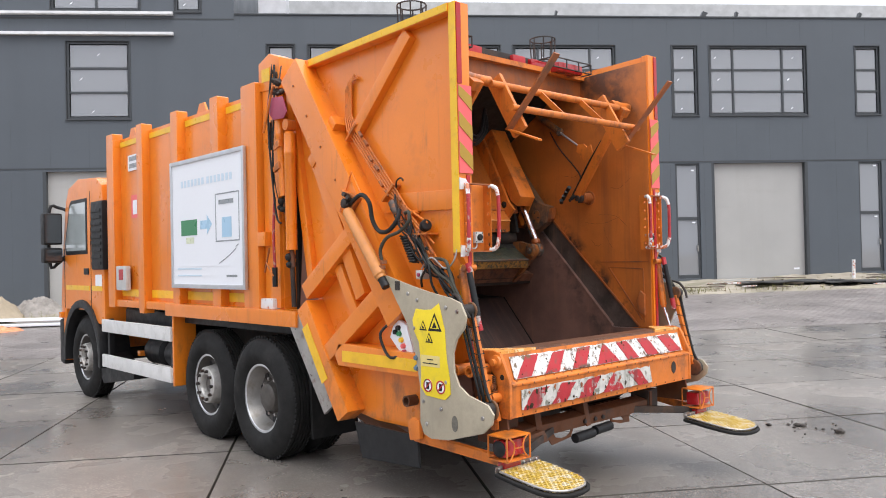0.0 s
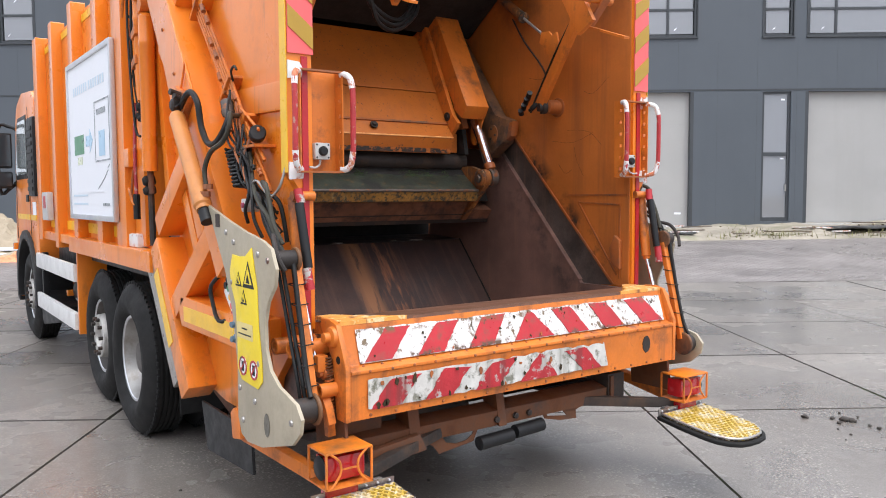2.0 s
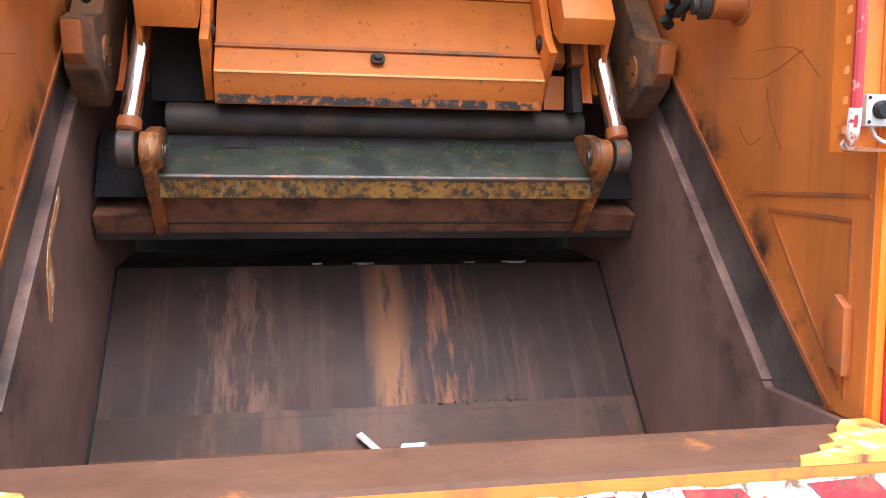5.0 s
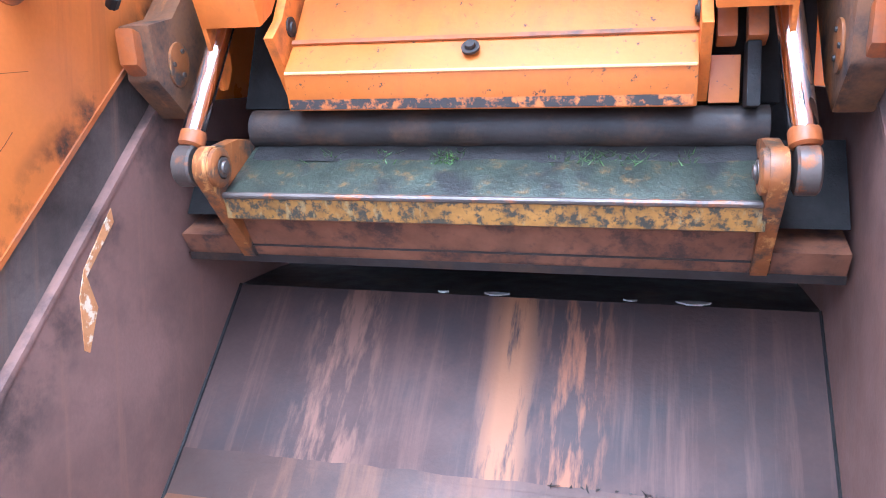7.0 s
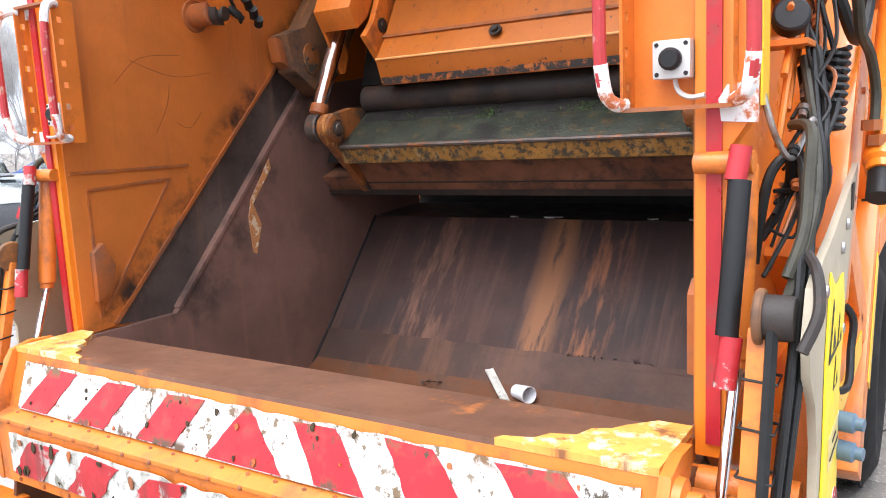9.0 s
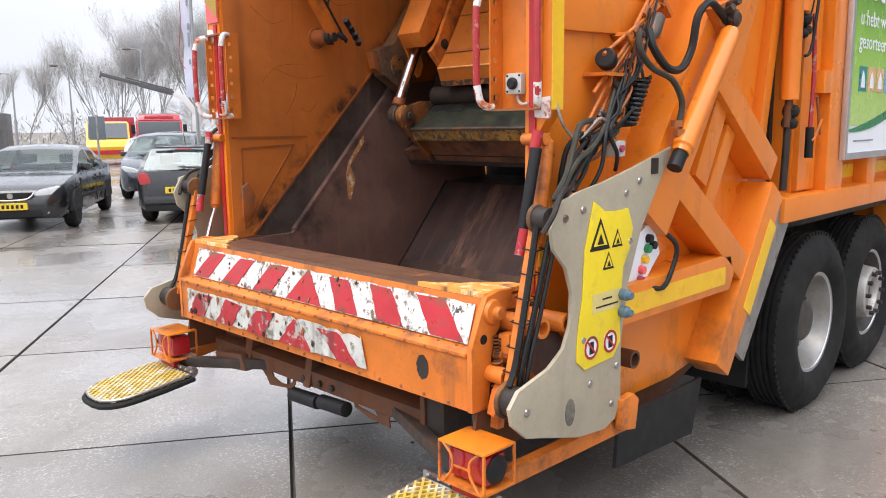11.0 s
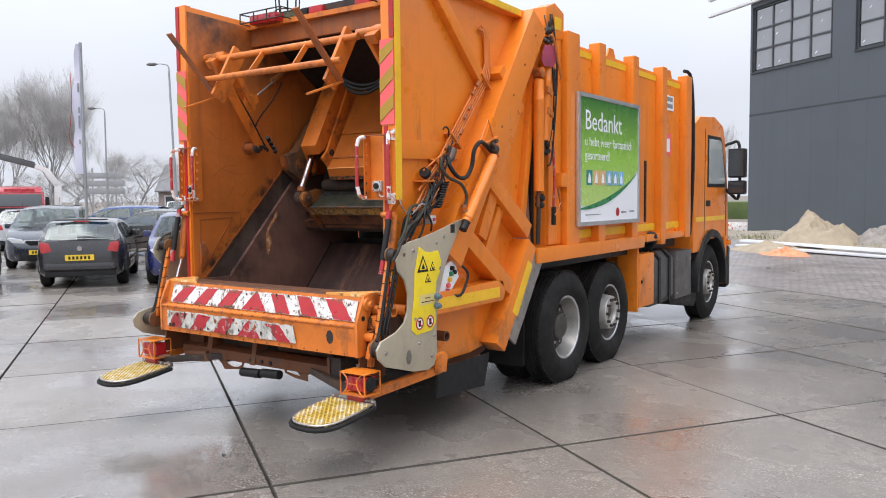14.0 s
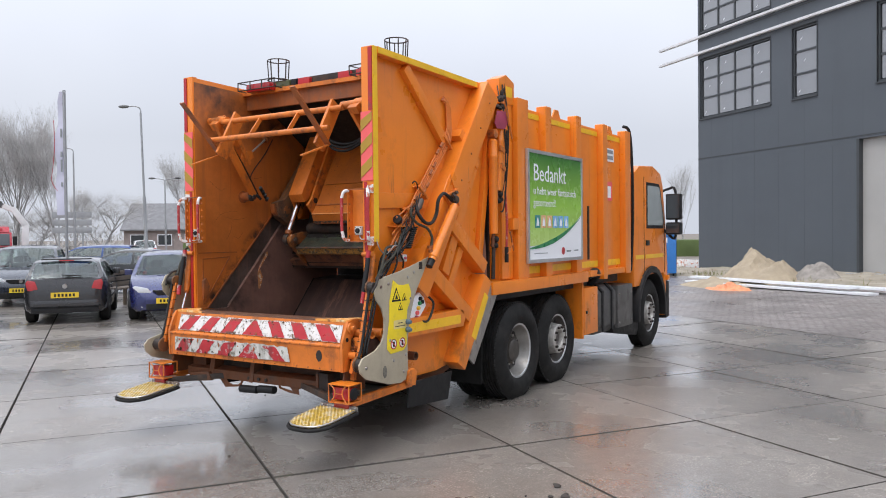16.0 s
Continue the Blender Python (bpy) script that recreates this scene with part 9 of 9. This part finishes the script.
street_lamp(-30.9, 22.1, 8.8, 35, 1, -1.5)
street_lamp(-50.1, 38.3, 6.7, 35, 2)
street_lamp(-45.65, 27.3, 8.0, 35)
street_lamp(-53.5, 18.8, 6.0, 60)
street_lamp(-51.75, 23.1, 7.2, 60)
street_lamp(-54.6, 15.55, 5.4, 60)
banner = thing("banner_pole", "white banner hanging from a tall grey pole", "banner", pose(-13.9, 7.0, 0, 0, 0, 35) @ Matrix.Scale(0.63, 4))
b = B()
cyl(b, (0, 0, 0), (0, 0, 8.8), 0.06, 12)
part("pole", b, POLE, banner)
b = B()
n_ = 14
verts = []
for k in range(n_ + 1):
    z = 8.75 - 5.0 * k / n_
    w_ = 0.12 + 0.20 * min(1, k / 5) + 0.05 * math.sin(k * 1.3)
    verts.append([b.verts.new((-0.06 + dx, 0.05 * math.sin(k * 0.9 + dx * 4), z)) for dx in (0, -w_ * 0.5, -w_)])
for a, c in zip(verts, verts[1:]):
    for k in range(2):
        b.faces.new((a[k], a[k + 1], c[k + 1], c[k]))
ext = bmesh.ops.extrude_face_region(b, geom=list(b.faces))
bmesh.ops.translate(b, verts=[v for v in ext["geom"] if isinstance(v, bmesh.types.BMVert)], vec=(0, 0.012, 0))
cloth = part("banner_cloth", b, surface("pale_lilac_cloth", (0.55, 0.55, 0.66), 0.7, var=0.06, bump=0.02), banner, "pale lilac banner cloth with dark bars")
for z, hh in ((6.9, 0.35), (6.1, 0.22), (5.5, 0.5), (4.9, 0.18)):
    b = B()
    box(b, -0.15, -0.09, -0.08, -0.055, z, z + hh)
    part("print_bar", b, INK_GREY, cloth)
b = B()
tube(b, smooth_path([(-0.40, -0.075, 7.6), (-0.38, -0.075, 6.6), (-0.44, -0.075, 5.9), (-0.52, -0.075, 5.2), (-0.42, -0.075, 4.9), (-0.30, -0.075, 4.75)]), 0.012, 5)
part("red_line", b, RED, cloth)
# direction sign posts
for x, y in ((-52.0, 31.0),):
    fp = thing("direction_sign", "grey direction sign boards on posts", "road sign", pose(x, y, 0, 0, 0, 35))
    for dx in (-0.9, 0.9):
        b = B()
        cyl(b, (dx, 0, 0), (dx, 0, 4.2), 0.06, 10)
        part("post", b, POLE, fp)
    for z in (2.2, 2.8, 3.4):
        b = B()
        box(b, -1.4, 1.6, -0.06, 0.0, z, z + 0.45)
        part("board", b, POLE, fp, bevel=0.01)

# ---- houses and low hedge on the far side ----
# far brick and tile: haze mixed in as a lighter base colour
BRICK = surface("hazed_brown_brick", (0.30, 0.25, 0.235), 0.8, var=0.2, scale=3, bump=0.08)
TILE = surface("hazed_roof_tile", (0.18, 0.178, 0.185), 0.8, var=0.2, scale=2, bump=0.1)


def house(x, y, turn, w, d_, eave, ridge):
    root = thing("house", "brick house with dark tiled roof across the road", "house", pose(x, y, 0, 0, 0, turn), "far houses")
    bb = B()
    prism(bb, [(-d_ / 2, 0), (d_ / 2, 0), (d_ / 2, eave), (0, ridge), (-d_ / 2, eave)], "x", -w / 2, w / 2)
    part("wall", bb, BRICK, root)
    for s_ in (-1, 1):
        bb = B()
        prism(bb, [(0, ridge + 0.12), (s_ * (d_ / 2 + 0.4), eave - 0.2), (s_ * (d_ / 2 + 0.4), eave - 0.05), (0, ridge + 0.27)], "x", -w / 2 - 0.3, w / 2 + 0.3)
        part("roof_slope", bb, TILE, root)
    bb = B()
    box(bb, w * 0.2, w * 0.2 + 0.8, -0.4, 0.4, ridge - 0.5, ridge + 0.9)
    part("chimney", bb, BRICK, root)
    nwin = int(w // 3)
    for k in range(nwin):
        xx = -w / 2 + (k + 0.5) * w / nwin
        bb = B()
        box(bb, xx - 0.8, xx + 0.8, -d_ / 2 - 0.06, -d_ / 2 + 0.02, 0.9, 2.2)
        wn_ = part("window", bb, WHITE, root)
        bb = B()
        box(bb, xx - 0.7, xx + 0.7, -d_ / 2 - 0.09, -d_ / 2 - 0.05, 1.0, 2.1)
        part("pane", bb, GLASS_CAR, wn_)
    return root


house(-72, 56.5, 38, 9, 8, 2.8, 5.6)
house(-46, 66, 38, 14, 8, 2.6, 5.0)

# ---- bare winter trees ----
# bark and twigs paled in colour to stand in for distance haze
BARK = surface("hazed_grey_brown_bark", (0.29, 0.28, 0.275), 0.85, var=0.25, scale=3, bump=0.1)
TWIG = surface("haze_paled_twigs", (0.46, 0.45, 0.44), 0.9, var=0.2, scale=1, bump=0.0)


def bare_tree(label, seed, h, spread, upright, twigs=5200, droop=0.0, thin=1.0, stem=0.022):
    rnd = random.Random(seed)
    root = thing("bare_tree", label, "tree", pose(0, 0, -200), "bare winter trees")
    bt = B()

    def limb(p, d, length, r, level, tips):
        pts, q, dd = [p], p, d
        for k in range(4):
            dd = (dd + Vector((rnd.gauss(0, 0.12), rnd.gauss(0, 0.12), 0.06 * upright))).normalized()
            q = q + dd * length / 4
            pts.append(q)
        rings = []
        for k, c in enumerate(pts):
            rr = r * (1 - 0.16 * k)
            a = dd.orthogonal().normalized()
            o = dd.cross(a)
            rings.append([bt.verts.new(c + (a * math.cos(t) + o * math.sin(t)) * rr) for t in (0, 1.57, 3.14, 4.71)])
        for a, c in zip(rings, rings[1:]):
            for k in range(4):
                bt.faces.new((a[k], a[(k + 1) % 4], c[(k + 1) % 4], c[k]))
        if level >= 3:
            tips += pts[1:]
            return
        for k in range(5 if level else 9):
            f = rnd.uniform(0.35 if level else 0.12, 1.0)
            i = min(3, int(f * 4))
            at_ = pts[i].lerp(pts[i + 1], f * 4 - i)
            side = Vector((rnd.gauss(0, 1), rnd.gauss(0, 1), 0)).normalized()
            nd = (dd * upright + side * spread).normalized()
            limb(at_, nd, length * (rnd.uniform(0.45, 0.62) if level else 1.05 - 0.55 * f), r * 0.42, level + 1, tips)
    tips = []
    limb(Vector((0, 0, 0)), Vector((0, 0, 1)), h * 0.74, h * stem, 0, tips)
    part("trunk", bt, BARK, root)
    vs, fs_ = [], []
    for k in range(twigs):
        p = rnd.choice(tips) + Vector((rnd.gauss(0, 0.25), rnd.gauss(0, 0.25), rnd.gauss(0, 0.2)))
        out = Vector((p.x, p.y, (p.z - h * 0.4) * 0.8 + h * 0.3 * upright - droop * h)).normalized()
        q = p + (out + Vector((rnd.gauss(0, 0.4), rnd.gauss(0, 0.4), rnd.gauss(0, 0.4)))) * rnd.uniform(0.4, 1.3) * h / 12
        w_ = Vector((rnd.gauss(0, 1), rnd.gauss(0, 1), rnd.gauss(0, 1))).cross(q - p).normalized() * 0.008 * thin * h / 10
        i = len(vs)
        vs += [tuple(p - w_), tuple(p + w_), tuple(q)]
        fs_.append((i, i + 1, i + 2))
    me_ = bpy.data.meshes.new("crown")
    me_.from_pydata(vs, [], fs_)
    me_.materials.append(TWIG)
    cr = new("crown", me_)
    cr.parent = root
    return root


t_big = bare_tree("broad bare tree with a dense fan of twigs", 3, 9.0, 0.55, 1.4, 8000, 0.0, 1.2, 0.011)
t_row = bare_tree("slim bare tree in a roadside row", 5, 8.0, 0.40, 1.6, 3000, 0.0, 1.2, 0.011)
t_wil = bare_tree("pollard willow with hanging bare twigs", 8, 5.6, 1.1, 0.7, 8000, 0.5, 1.0)
t_pop = bare_tree("narrow bare poplar beyond the hall", 11, 6.6, 0.10, 2.2, 2500, 0.0, 0.9, 0.012)
t_big.matrix_world = pose(-58.5, 30.0, 0, 0, 0, 10)
for x, y, sc, rz in ((-62.0, 28.0, 0.95, 70), (-56.0, 32.5, 0.85, 150), (-60, 31.5, 1.0, 210), (-64.5, 26.5, 0.8, 300), (-72, 44, 0.6, 30)):
    copy_thing(t_big, pose(x, y, 0, 0, 0, rz) @ Matrix.Scale(sc, 4))
t_row.matrix_world = pose(-76, 30, 0)
for k, (x, y) in enumerate(((-80, 28), (-79, 32.5), (-77, 36), (-82, 25), (-84, 22), (-86, 19), (-88, 15), (-62, 52), (-55, 58))):
    copy_thing(t_row, pose(x, y, 0, 0, 0, 50 * k) @ Matrix.Scale(0.8 + 0.06 * (k % 4), 4))
t_wil.matrix_world = pose(-57.2, 37.1, 0)
for k, (x, y) in enumerate(((-62.5, 34.5), (-68, 36))):
    copy_thing(t_wil, pose(x, y, 0, 0, 0, 80 * k + 40) @ Matrix.Scale(0.8, 4))
t_pop.matrix_world = pose(-18.9, 81.5, 0)
b = B()
rnd = random.Random(2)
for k in range(90):
    a = k / 89
    x, y = -120 + 75 * a + rnd.gauss(0, 2), 8 + 85 * a + rnd.gauss(0, 2)
    w_, h_ = rnd.uniform(2, 4), rnd.uniform(1.6, 4.2)
    for j in range(60):
        p = Vector((x + rnd.gauss(0, w_ * 0.5), y + rnd.gauss(0, w_ * 0.5), rnd.uniform(0, h_)))
        q = p + Vector((rnd.gauss(0, 0.5), rnd.gauss(0, 0.5), rnd.uniform(0.2, 0.9)))
        d_ = Vector((rnd.gauss(0, 1), rnd.gauss(0, 1), 0)).normalized() * 0.10
        b.faces.new([b.verts.new(v) for v in (p - d_, p + d_, q)])
tagged(part("far_scrub", b, TWIG, None, smooth=False), "low bare scrub along the far road", "scrub", kind="stuff")
FIELD = surface("winter_grass", (0.10, 0.14, 0.045), 0.9, var=0.25, scale=0.3, fine=8, bump=0.2)
b = B()
box(b, -60, 5, 48, 49, 0.0, 1.3)
tagged(part("grass_bank", b, FIELD, None, bevel=0.3), "low green grass bank behind the halls", "grass bank", kind="structure")

# ---- builders' things in front of the halls ----
def heap(name, label, x, y, rx, ry, h, mm, seed, rough=1.0):
    bb = bmesh.new()
    bmesh.ops.create_grid(bb, x_segments=70, y_segments=70, size=1.0)
    for v in bb.verts:
        r_ = Vector((v.co.x, v.co.y)).length
        px, py = v.co.x * rx, v.co.y * ry
        f = max(0.0, 1 - r_ ** 1.7)
        nz = noise.noise((px * 1.4 + seed, py * 1.4, 0)) * 0.6 + noise.noise((px * 4 + seed, py * 4, 1)) * 0.30 + noise.noise((px * 11, py * 11 + seed, 2)) * 0.13
        v.co = Vector((px, py, max(-0.04, h * f * (1 + nz * rough) - 0.05) if f > 0 else -0.05))
    ob = part(name, bb, mm, None)
    ob.matrix_world = pose(x, y, rise(x, y), 0, 0, -37)
    return tagged(ob, label, "heap")


heap("sand_heap", "pale heap of building sand before the hall", 0.30, 20.8, 1.45, 1.1, 0.84, SAND, 1, 0.85)
heap("rubble_heap", "grey heap of rubble beside the sand", 1.85, 20.6, 1.0, 0.7, 0.52, surface("grey_rubble", (0.27, 0.245, 0.22), 0.9, var=0.35, scale=4, bump=0.3), 7)
heap("sand_heap", "low trodden sand heap along the paving", -0.3, 19.2, 1.9, 1.1, 0.22, SAND, 4)
ORANGE_CLOTH = surface("crumpled_orange_sheeting", (0.72, 0.27, 0.13), 0.6, var=0.3, scale=9, bump=0.1)
ob = heap("orange_sheeting", "crumpled orange sheeting lying on the sand", 0.0, 17.75, 0.95, 0.42, 0.19, ORANGE_CLOTH, 13, 2.6)
for k, (s0, l_, q_, z_) in enumerate(((6.0, 6.0, 4.9, 0.14), (6.2, 6.4, 5.1, 0.03), (9.0, 5.0, 4.6, 0.10))):
    x, y = from_face(s0 + l_ / 2, q_)
    b = B()
    box(b, -l_ / 2, l_ / 2, -0.18, 0.18, 0.0, 0.06)
    sh = part("white_sheet_panel", b, surface("white_coated_panel", (0.72, 0.73, 0.75), 0.45, var=0.05, bump=0.02), None, bevel=0.008)
    sh.matrix_world = pose(x, y, rise(x, y) + z_, 0, 0, -37 + 2 * k)
    tagged(sh, "long white coated panel lying on the ground", "building panel", "stacked panels")
skip = thing("blue_container", "blue plastic waste container by the hall corner", "container", pose(-3.5, 23.2, rise(-3.5, 23.2), 0, 0, 15))
b = B()
prism(b, [(-0.50, 0.12), (0.50, 0.12), (0.46, 1.42), (-0.46, 1.42)], "x", -0.5, 0.5)
part("tub", b, surface("blue_plastic", (0.03, 0.16, 0.45), 0.4, var=0.1, bump=0.01), skip, bevel=0.04)
b = B()
box(b, -0.52, 0.52, -0.50, 0.50, 1.42, 1.50)
part("lid", b, surface("blue_plastic_lid", (0.05, 0.20, 0.50), 0.4, var=0.1, bump=0.01), skip, bevel=0.03)
b = B()
box(b, -0.2, 0.2, -0.485, -0.45, 1.2, 1.38)
part("white_sticker", b, WHITE, skip)
for x in (-0.4, 0.4):
    for y in (-0.4, 0.4):
        b = B()
        cyl(b, (x - 0.03, y, 0.08), (x + 0.03, y, 0.08), 0.08, 14)
        part("castor", b, BLACK, skip)
# low white barrier near the corner
x, y = -6.0, 29.0
b = B()
box(b, -3, 3, -0.05, 0.05, 0.0, 0.35)
br = part("low_barrier", b, WHITE_PAINT, None, bevel=0.01)
br.matrix_world = pose(x, y, rise(x, y), 0, 0, -20)
tagged(br, "low white barrier beyond the hall corner", "barrier")
# posts, mats and planks on the strip before the doors
for s_ in (33.6,):
    x, y = from_face(s_, 0.9)
    b = B()
    cyl(b, (0, 0, -0.1), (0, 0, 0.62), 0.055, 14)
    po = part("white_post", b, WHITE_PAINT, None)
    po.matrix_world = pose(x, y, rise(x, y), 0, 3, 0)
    tagged(po, "short white plastic pipe post standing in the earth", "post", "short posts")
for k, (s_, q_, l_, w_, r_) in enumerate(((31.0, 1.6, 3.4, 1.2, 4), (33.2, 2.2, 2.8, 1.0, -6), (35.5, 2.4, 2.6, 0.9, 3), (24.2, 2.2, 2.4, 0.5, 8))):
    x, y = from_face(s_, q_)
    b = bmesh.new()
    bmesh.ops.create_grid(b, x_segments=20, y_segments=8, size=0.5)
    for v in b.verts:
        v.co = Vector((v.co.x * l_, v.co.y * w_, 0.10 + 0.05 * noise.noise((v.co.x * 5 + k, v.co.y * 5, 0))))
    ext = bmesh.ops.extrude_face_region(b, geom=list(b.faces))
    bmesh.ops.translate(b, verts=[v for v in ext["geom"] if isinstance(v, bmesh.types.BMVert)], vec=(0, 0, -0.03))
    mt = part("rubber_mat", b, surface("dark_ground_sheet", (0.05, 0.05, 0.05), 0.6, var=0.3, scale=3, bump=0.1), None)
    mt.matrix_world = pose(x, y, rise(x, y) + 0.0, 0, 0, -37 + r_)
    tagged(mt, "dark ground sheet lying rumpled on the earth", "ground sheet", "ground sheets")
rnd = random.Random(9)
for k in range(26):
    s_, q_ = rnd.uniform(22, 38), rnd.uniform(0.7, 3.1)
    x, y = from_face(s_, q_)
    l_ = rnd.uniform(0.4, 1.8)
    b = B()
    box(b, -l_ / 2, l_ / 2, -0.05, 0.05, 0, 0.03)
    pk = part("loose_plank", b, WOOD if k % 3 else WHITE_PAINT, None, bevel=0.004)
    pk.matrix_world = pose(x, y, rise(x, y) + 0.08, 0, 0, -37 + rnd.gauss(0, 25))
    tagged(pk, "loose scrap plank lying on the earth strip", "plank", "scrap planks")
b = B()
for k in range(700):
    s_, q_ = rnd.uniform(-4, 39), rnd.uniform(0.2, 3.2)
    x, y = from_face(s_, q_)
    r_ = rnd.uniform(0.02, 0.07)
    c = Vector((x, y, rise(x, y) + 0.05))
    vs = [b.verts.new(c + Vector((rnd.gauss(0, 1), rnd.gauss(0, 1), abs(rnd.gauss(0, 0.7)))).normalized() * r_) for _ in range(5)]
    for i, j, m_ in ((0, 1, 2), (0, 2, 3), (0, 3, 4), (1, 2, 4), (2, 3, 4)):
        b.faces.new((vs[i], vs[j], vs[m_]))
tagged(part("stones", b, SAND, None, smooth=False), "scattered rubble stones on the earth strip", "stones", kind="stuff")
b = B()
for k in range(2600):
    s_, q_ = rnd.uniform(-4, 39), rnd.triangular(1.2, 3.4, 3.1)
    x, y = from_face(s_, q_)
    if noise.noise((x * 0.5, y * 0.5, 3)) < 0.05:
        continue
    p = Vector((x, y, rise(x, y) + 0.03))
    q = p + Vector((rnd.gauss(0, 0.06), rnd.gauss(0, 0.06), rnd.uniform(0.06, 0.22)))
    d_ = Vector((rnd.gauss(0, 1), rnd.gauss(0, 1), 0)).normalized() * 0.012
    b.faces.new([b.verts.new(v) for v in (p - d_, p + d_, q)])
tagged(part("weeds", b, surface("straw_weeds", (0.20, 0.19, 0.07), 0.8, var=0.3, scale=1, bump=0.0), None, smooth=False), "yellowed weeds along the paving edge", "weeds", kind="stuff")
# clods of dirt dropped on the slabs
for k in range(22):
    big = k < 4
    x, y = (2.86 + rnd.gauss(0, 0.25), -0.08 + rnd.gauss(0, 0.22)) if k < 15 else (rnd.uniform(-3, 5), rnd.uniform(-3, 1.5))
    r_ = rnd.uniform(0.025, 0.045) if big else rnd.uniform(0.006, 0.018)
    b = bmesh.new()
    bmesh.ops.create_icosphere(b, subdivisions=2, radius=r_)
    for v in b.verts:
        v.co *= 1 + 0.5 * noise.noise(v.co * 40 + Vector((k, 0, 0)))
        v.co.z *= 0.6
    cl = part("dirt_clod", b, surface("dark_dirt", (0.05, 0.042, 0.036), 0.85, bump=0.1) if k == 0 else bpy.data.materials["dark_dirt"], None)
    cl.matrix_world = pose(x, y, r_ * 0.3 + 0.001, 0, 0, 40 * k)
    tagged(cl, "small clod of dark dirt on the slabs", "dirt clod", "dirt clods")

# dark grit bed that shows in the slab joints
b = B()
corners = [SLAB_U * u + SLAB_V * v for u, v in ((U0 - 24 * SLAB, V0 - 9 * SLAB), (U0 + 16 * SLAB, V0 - 9 * SLAB), (U0 + 16 * SLAB, V0 + 3.3 * SLAB), (U0 - 24 * SLAB, V0 + 3.3 * SLAB))]
prism(b, [(c.x, c.y) for c in corners], "z", -0.028, -0.022)
tagged(part("joint_bed", b, JOINT, None), "dark grit bed under the slab joints", "joint bed", kind="structure")

# ---- concrete slabs, the nearest as single pieces ----
slab_floor = tagged(new("concrete_yard"), "yard of large damp concrete slabs with dark joints", "paving", kind="structure")
flat_mesh = None


def slab_verts(u, v, ground_at):
    """Top and skirt of one slab with a chamfered rim."""
    out = []
    h = SLAB / 2
    for inset, z in ((0.005, -0.03), (0.005, -0.010), (0.012, 0.0)):
        for a, c in ((-1, -1), (1, -1), (1, 1), (-1, 1)):
            p = SLAB_U * (a * (h - inset)) + SLAB_V * (c * (h - inset))
            w = SLAB_U * u + SLAB_V * v
            out.append((p.x, p.y, z + (rise(w.x + p.x, w.y + p.y) if ground_at else 0.0)))
    return out


SLAB_FACES = [(i, (i + 1) % 4, 4 + (i + 1) % 4, 4 + i) for i in range(4)] + [(4 + i, 4 + (i + 1) % 4, 8 + (i + 1) % 4, 8 + i) for i in range(4)] + [(8, 9, 10, 11)]
far_v, far_f = [], []
count = 0
for iu in range(-24, 16):
    for iv in range(-9, 5):
        u, v = U0 + (iu + 0.5) * SLAB, V0 + (iv + 0.5) * SLAB
        w = SLAB_U * u + SLAB_V * v
        sloped = (Vector((w.x, w.y)) - FACE_C).dot(-FACE_N) < 15
        if -11 <= iu <= 7 and -4 <= iv <= 4 and count < 290:
            count += 1
            if sloped or flat_mesh is None:
                me = bpy.data.meshes.new("slab")
                me.from_pydata(slab_verts(u, v, sloped), [], SLAB_FACES)
                me.materials.append(CONCRETE)
                me.materials.append(JOINT)
                me.polygons.foreach_set("material_index", [1] * 8 + [0])
                if not sloped:
                    flat_mesh = me
            else:
                me = flat_mesh
            ob = new("slab", me)
            ob.location = (w.x, w.y, random.uniform(-0.003, 0.003))
            ob.parent = slab_floor
        else:
            k = len(far_v)
            far_v += [(w.x + x, w.y + y, z) for x, y, z in slab_verts(u, v, True)]
            far_f += [tuple(k + i for i in f) for f in SLAB_FACES]
me = bpy.data.meshes.new("far_slabs")
me.from_pydata(far_v, [], far_f)
me.materials.append(CONCRETE)
me.materials.append(JOINT)
me.polygons.foreach_set("material_index", ([1] * 8 + [0]) * (len(far_f) // 9))
fs = tagged(new("far_slabs", me), kind="stuff")
fs.parent = slab_floor
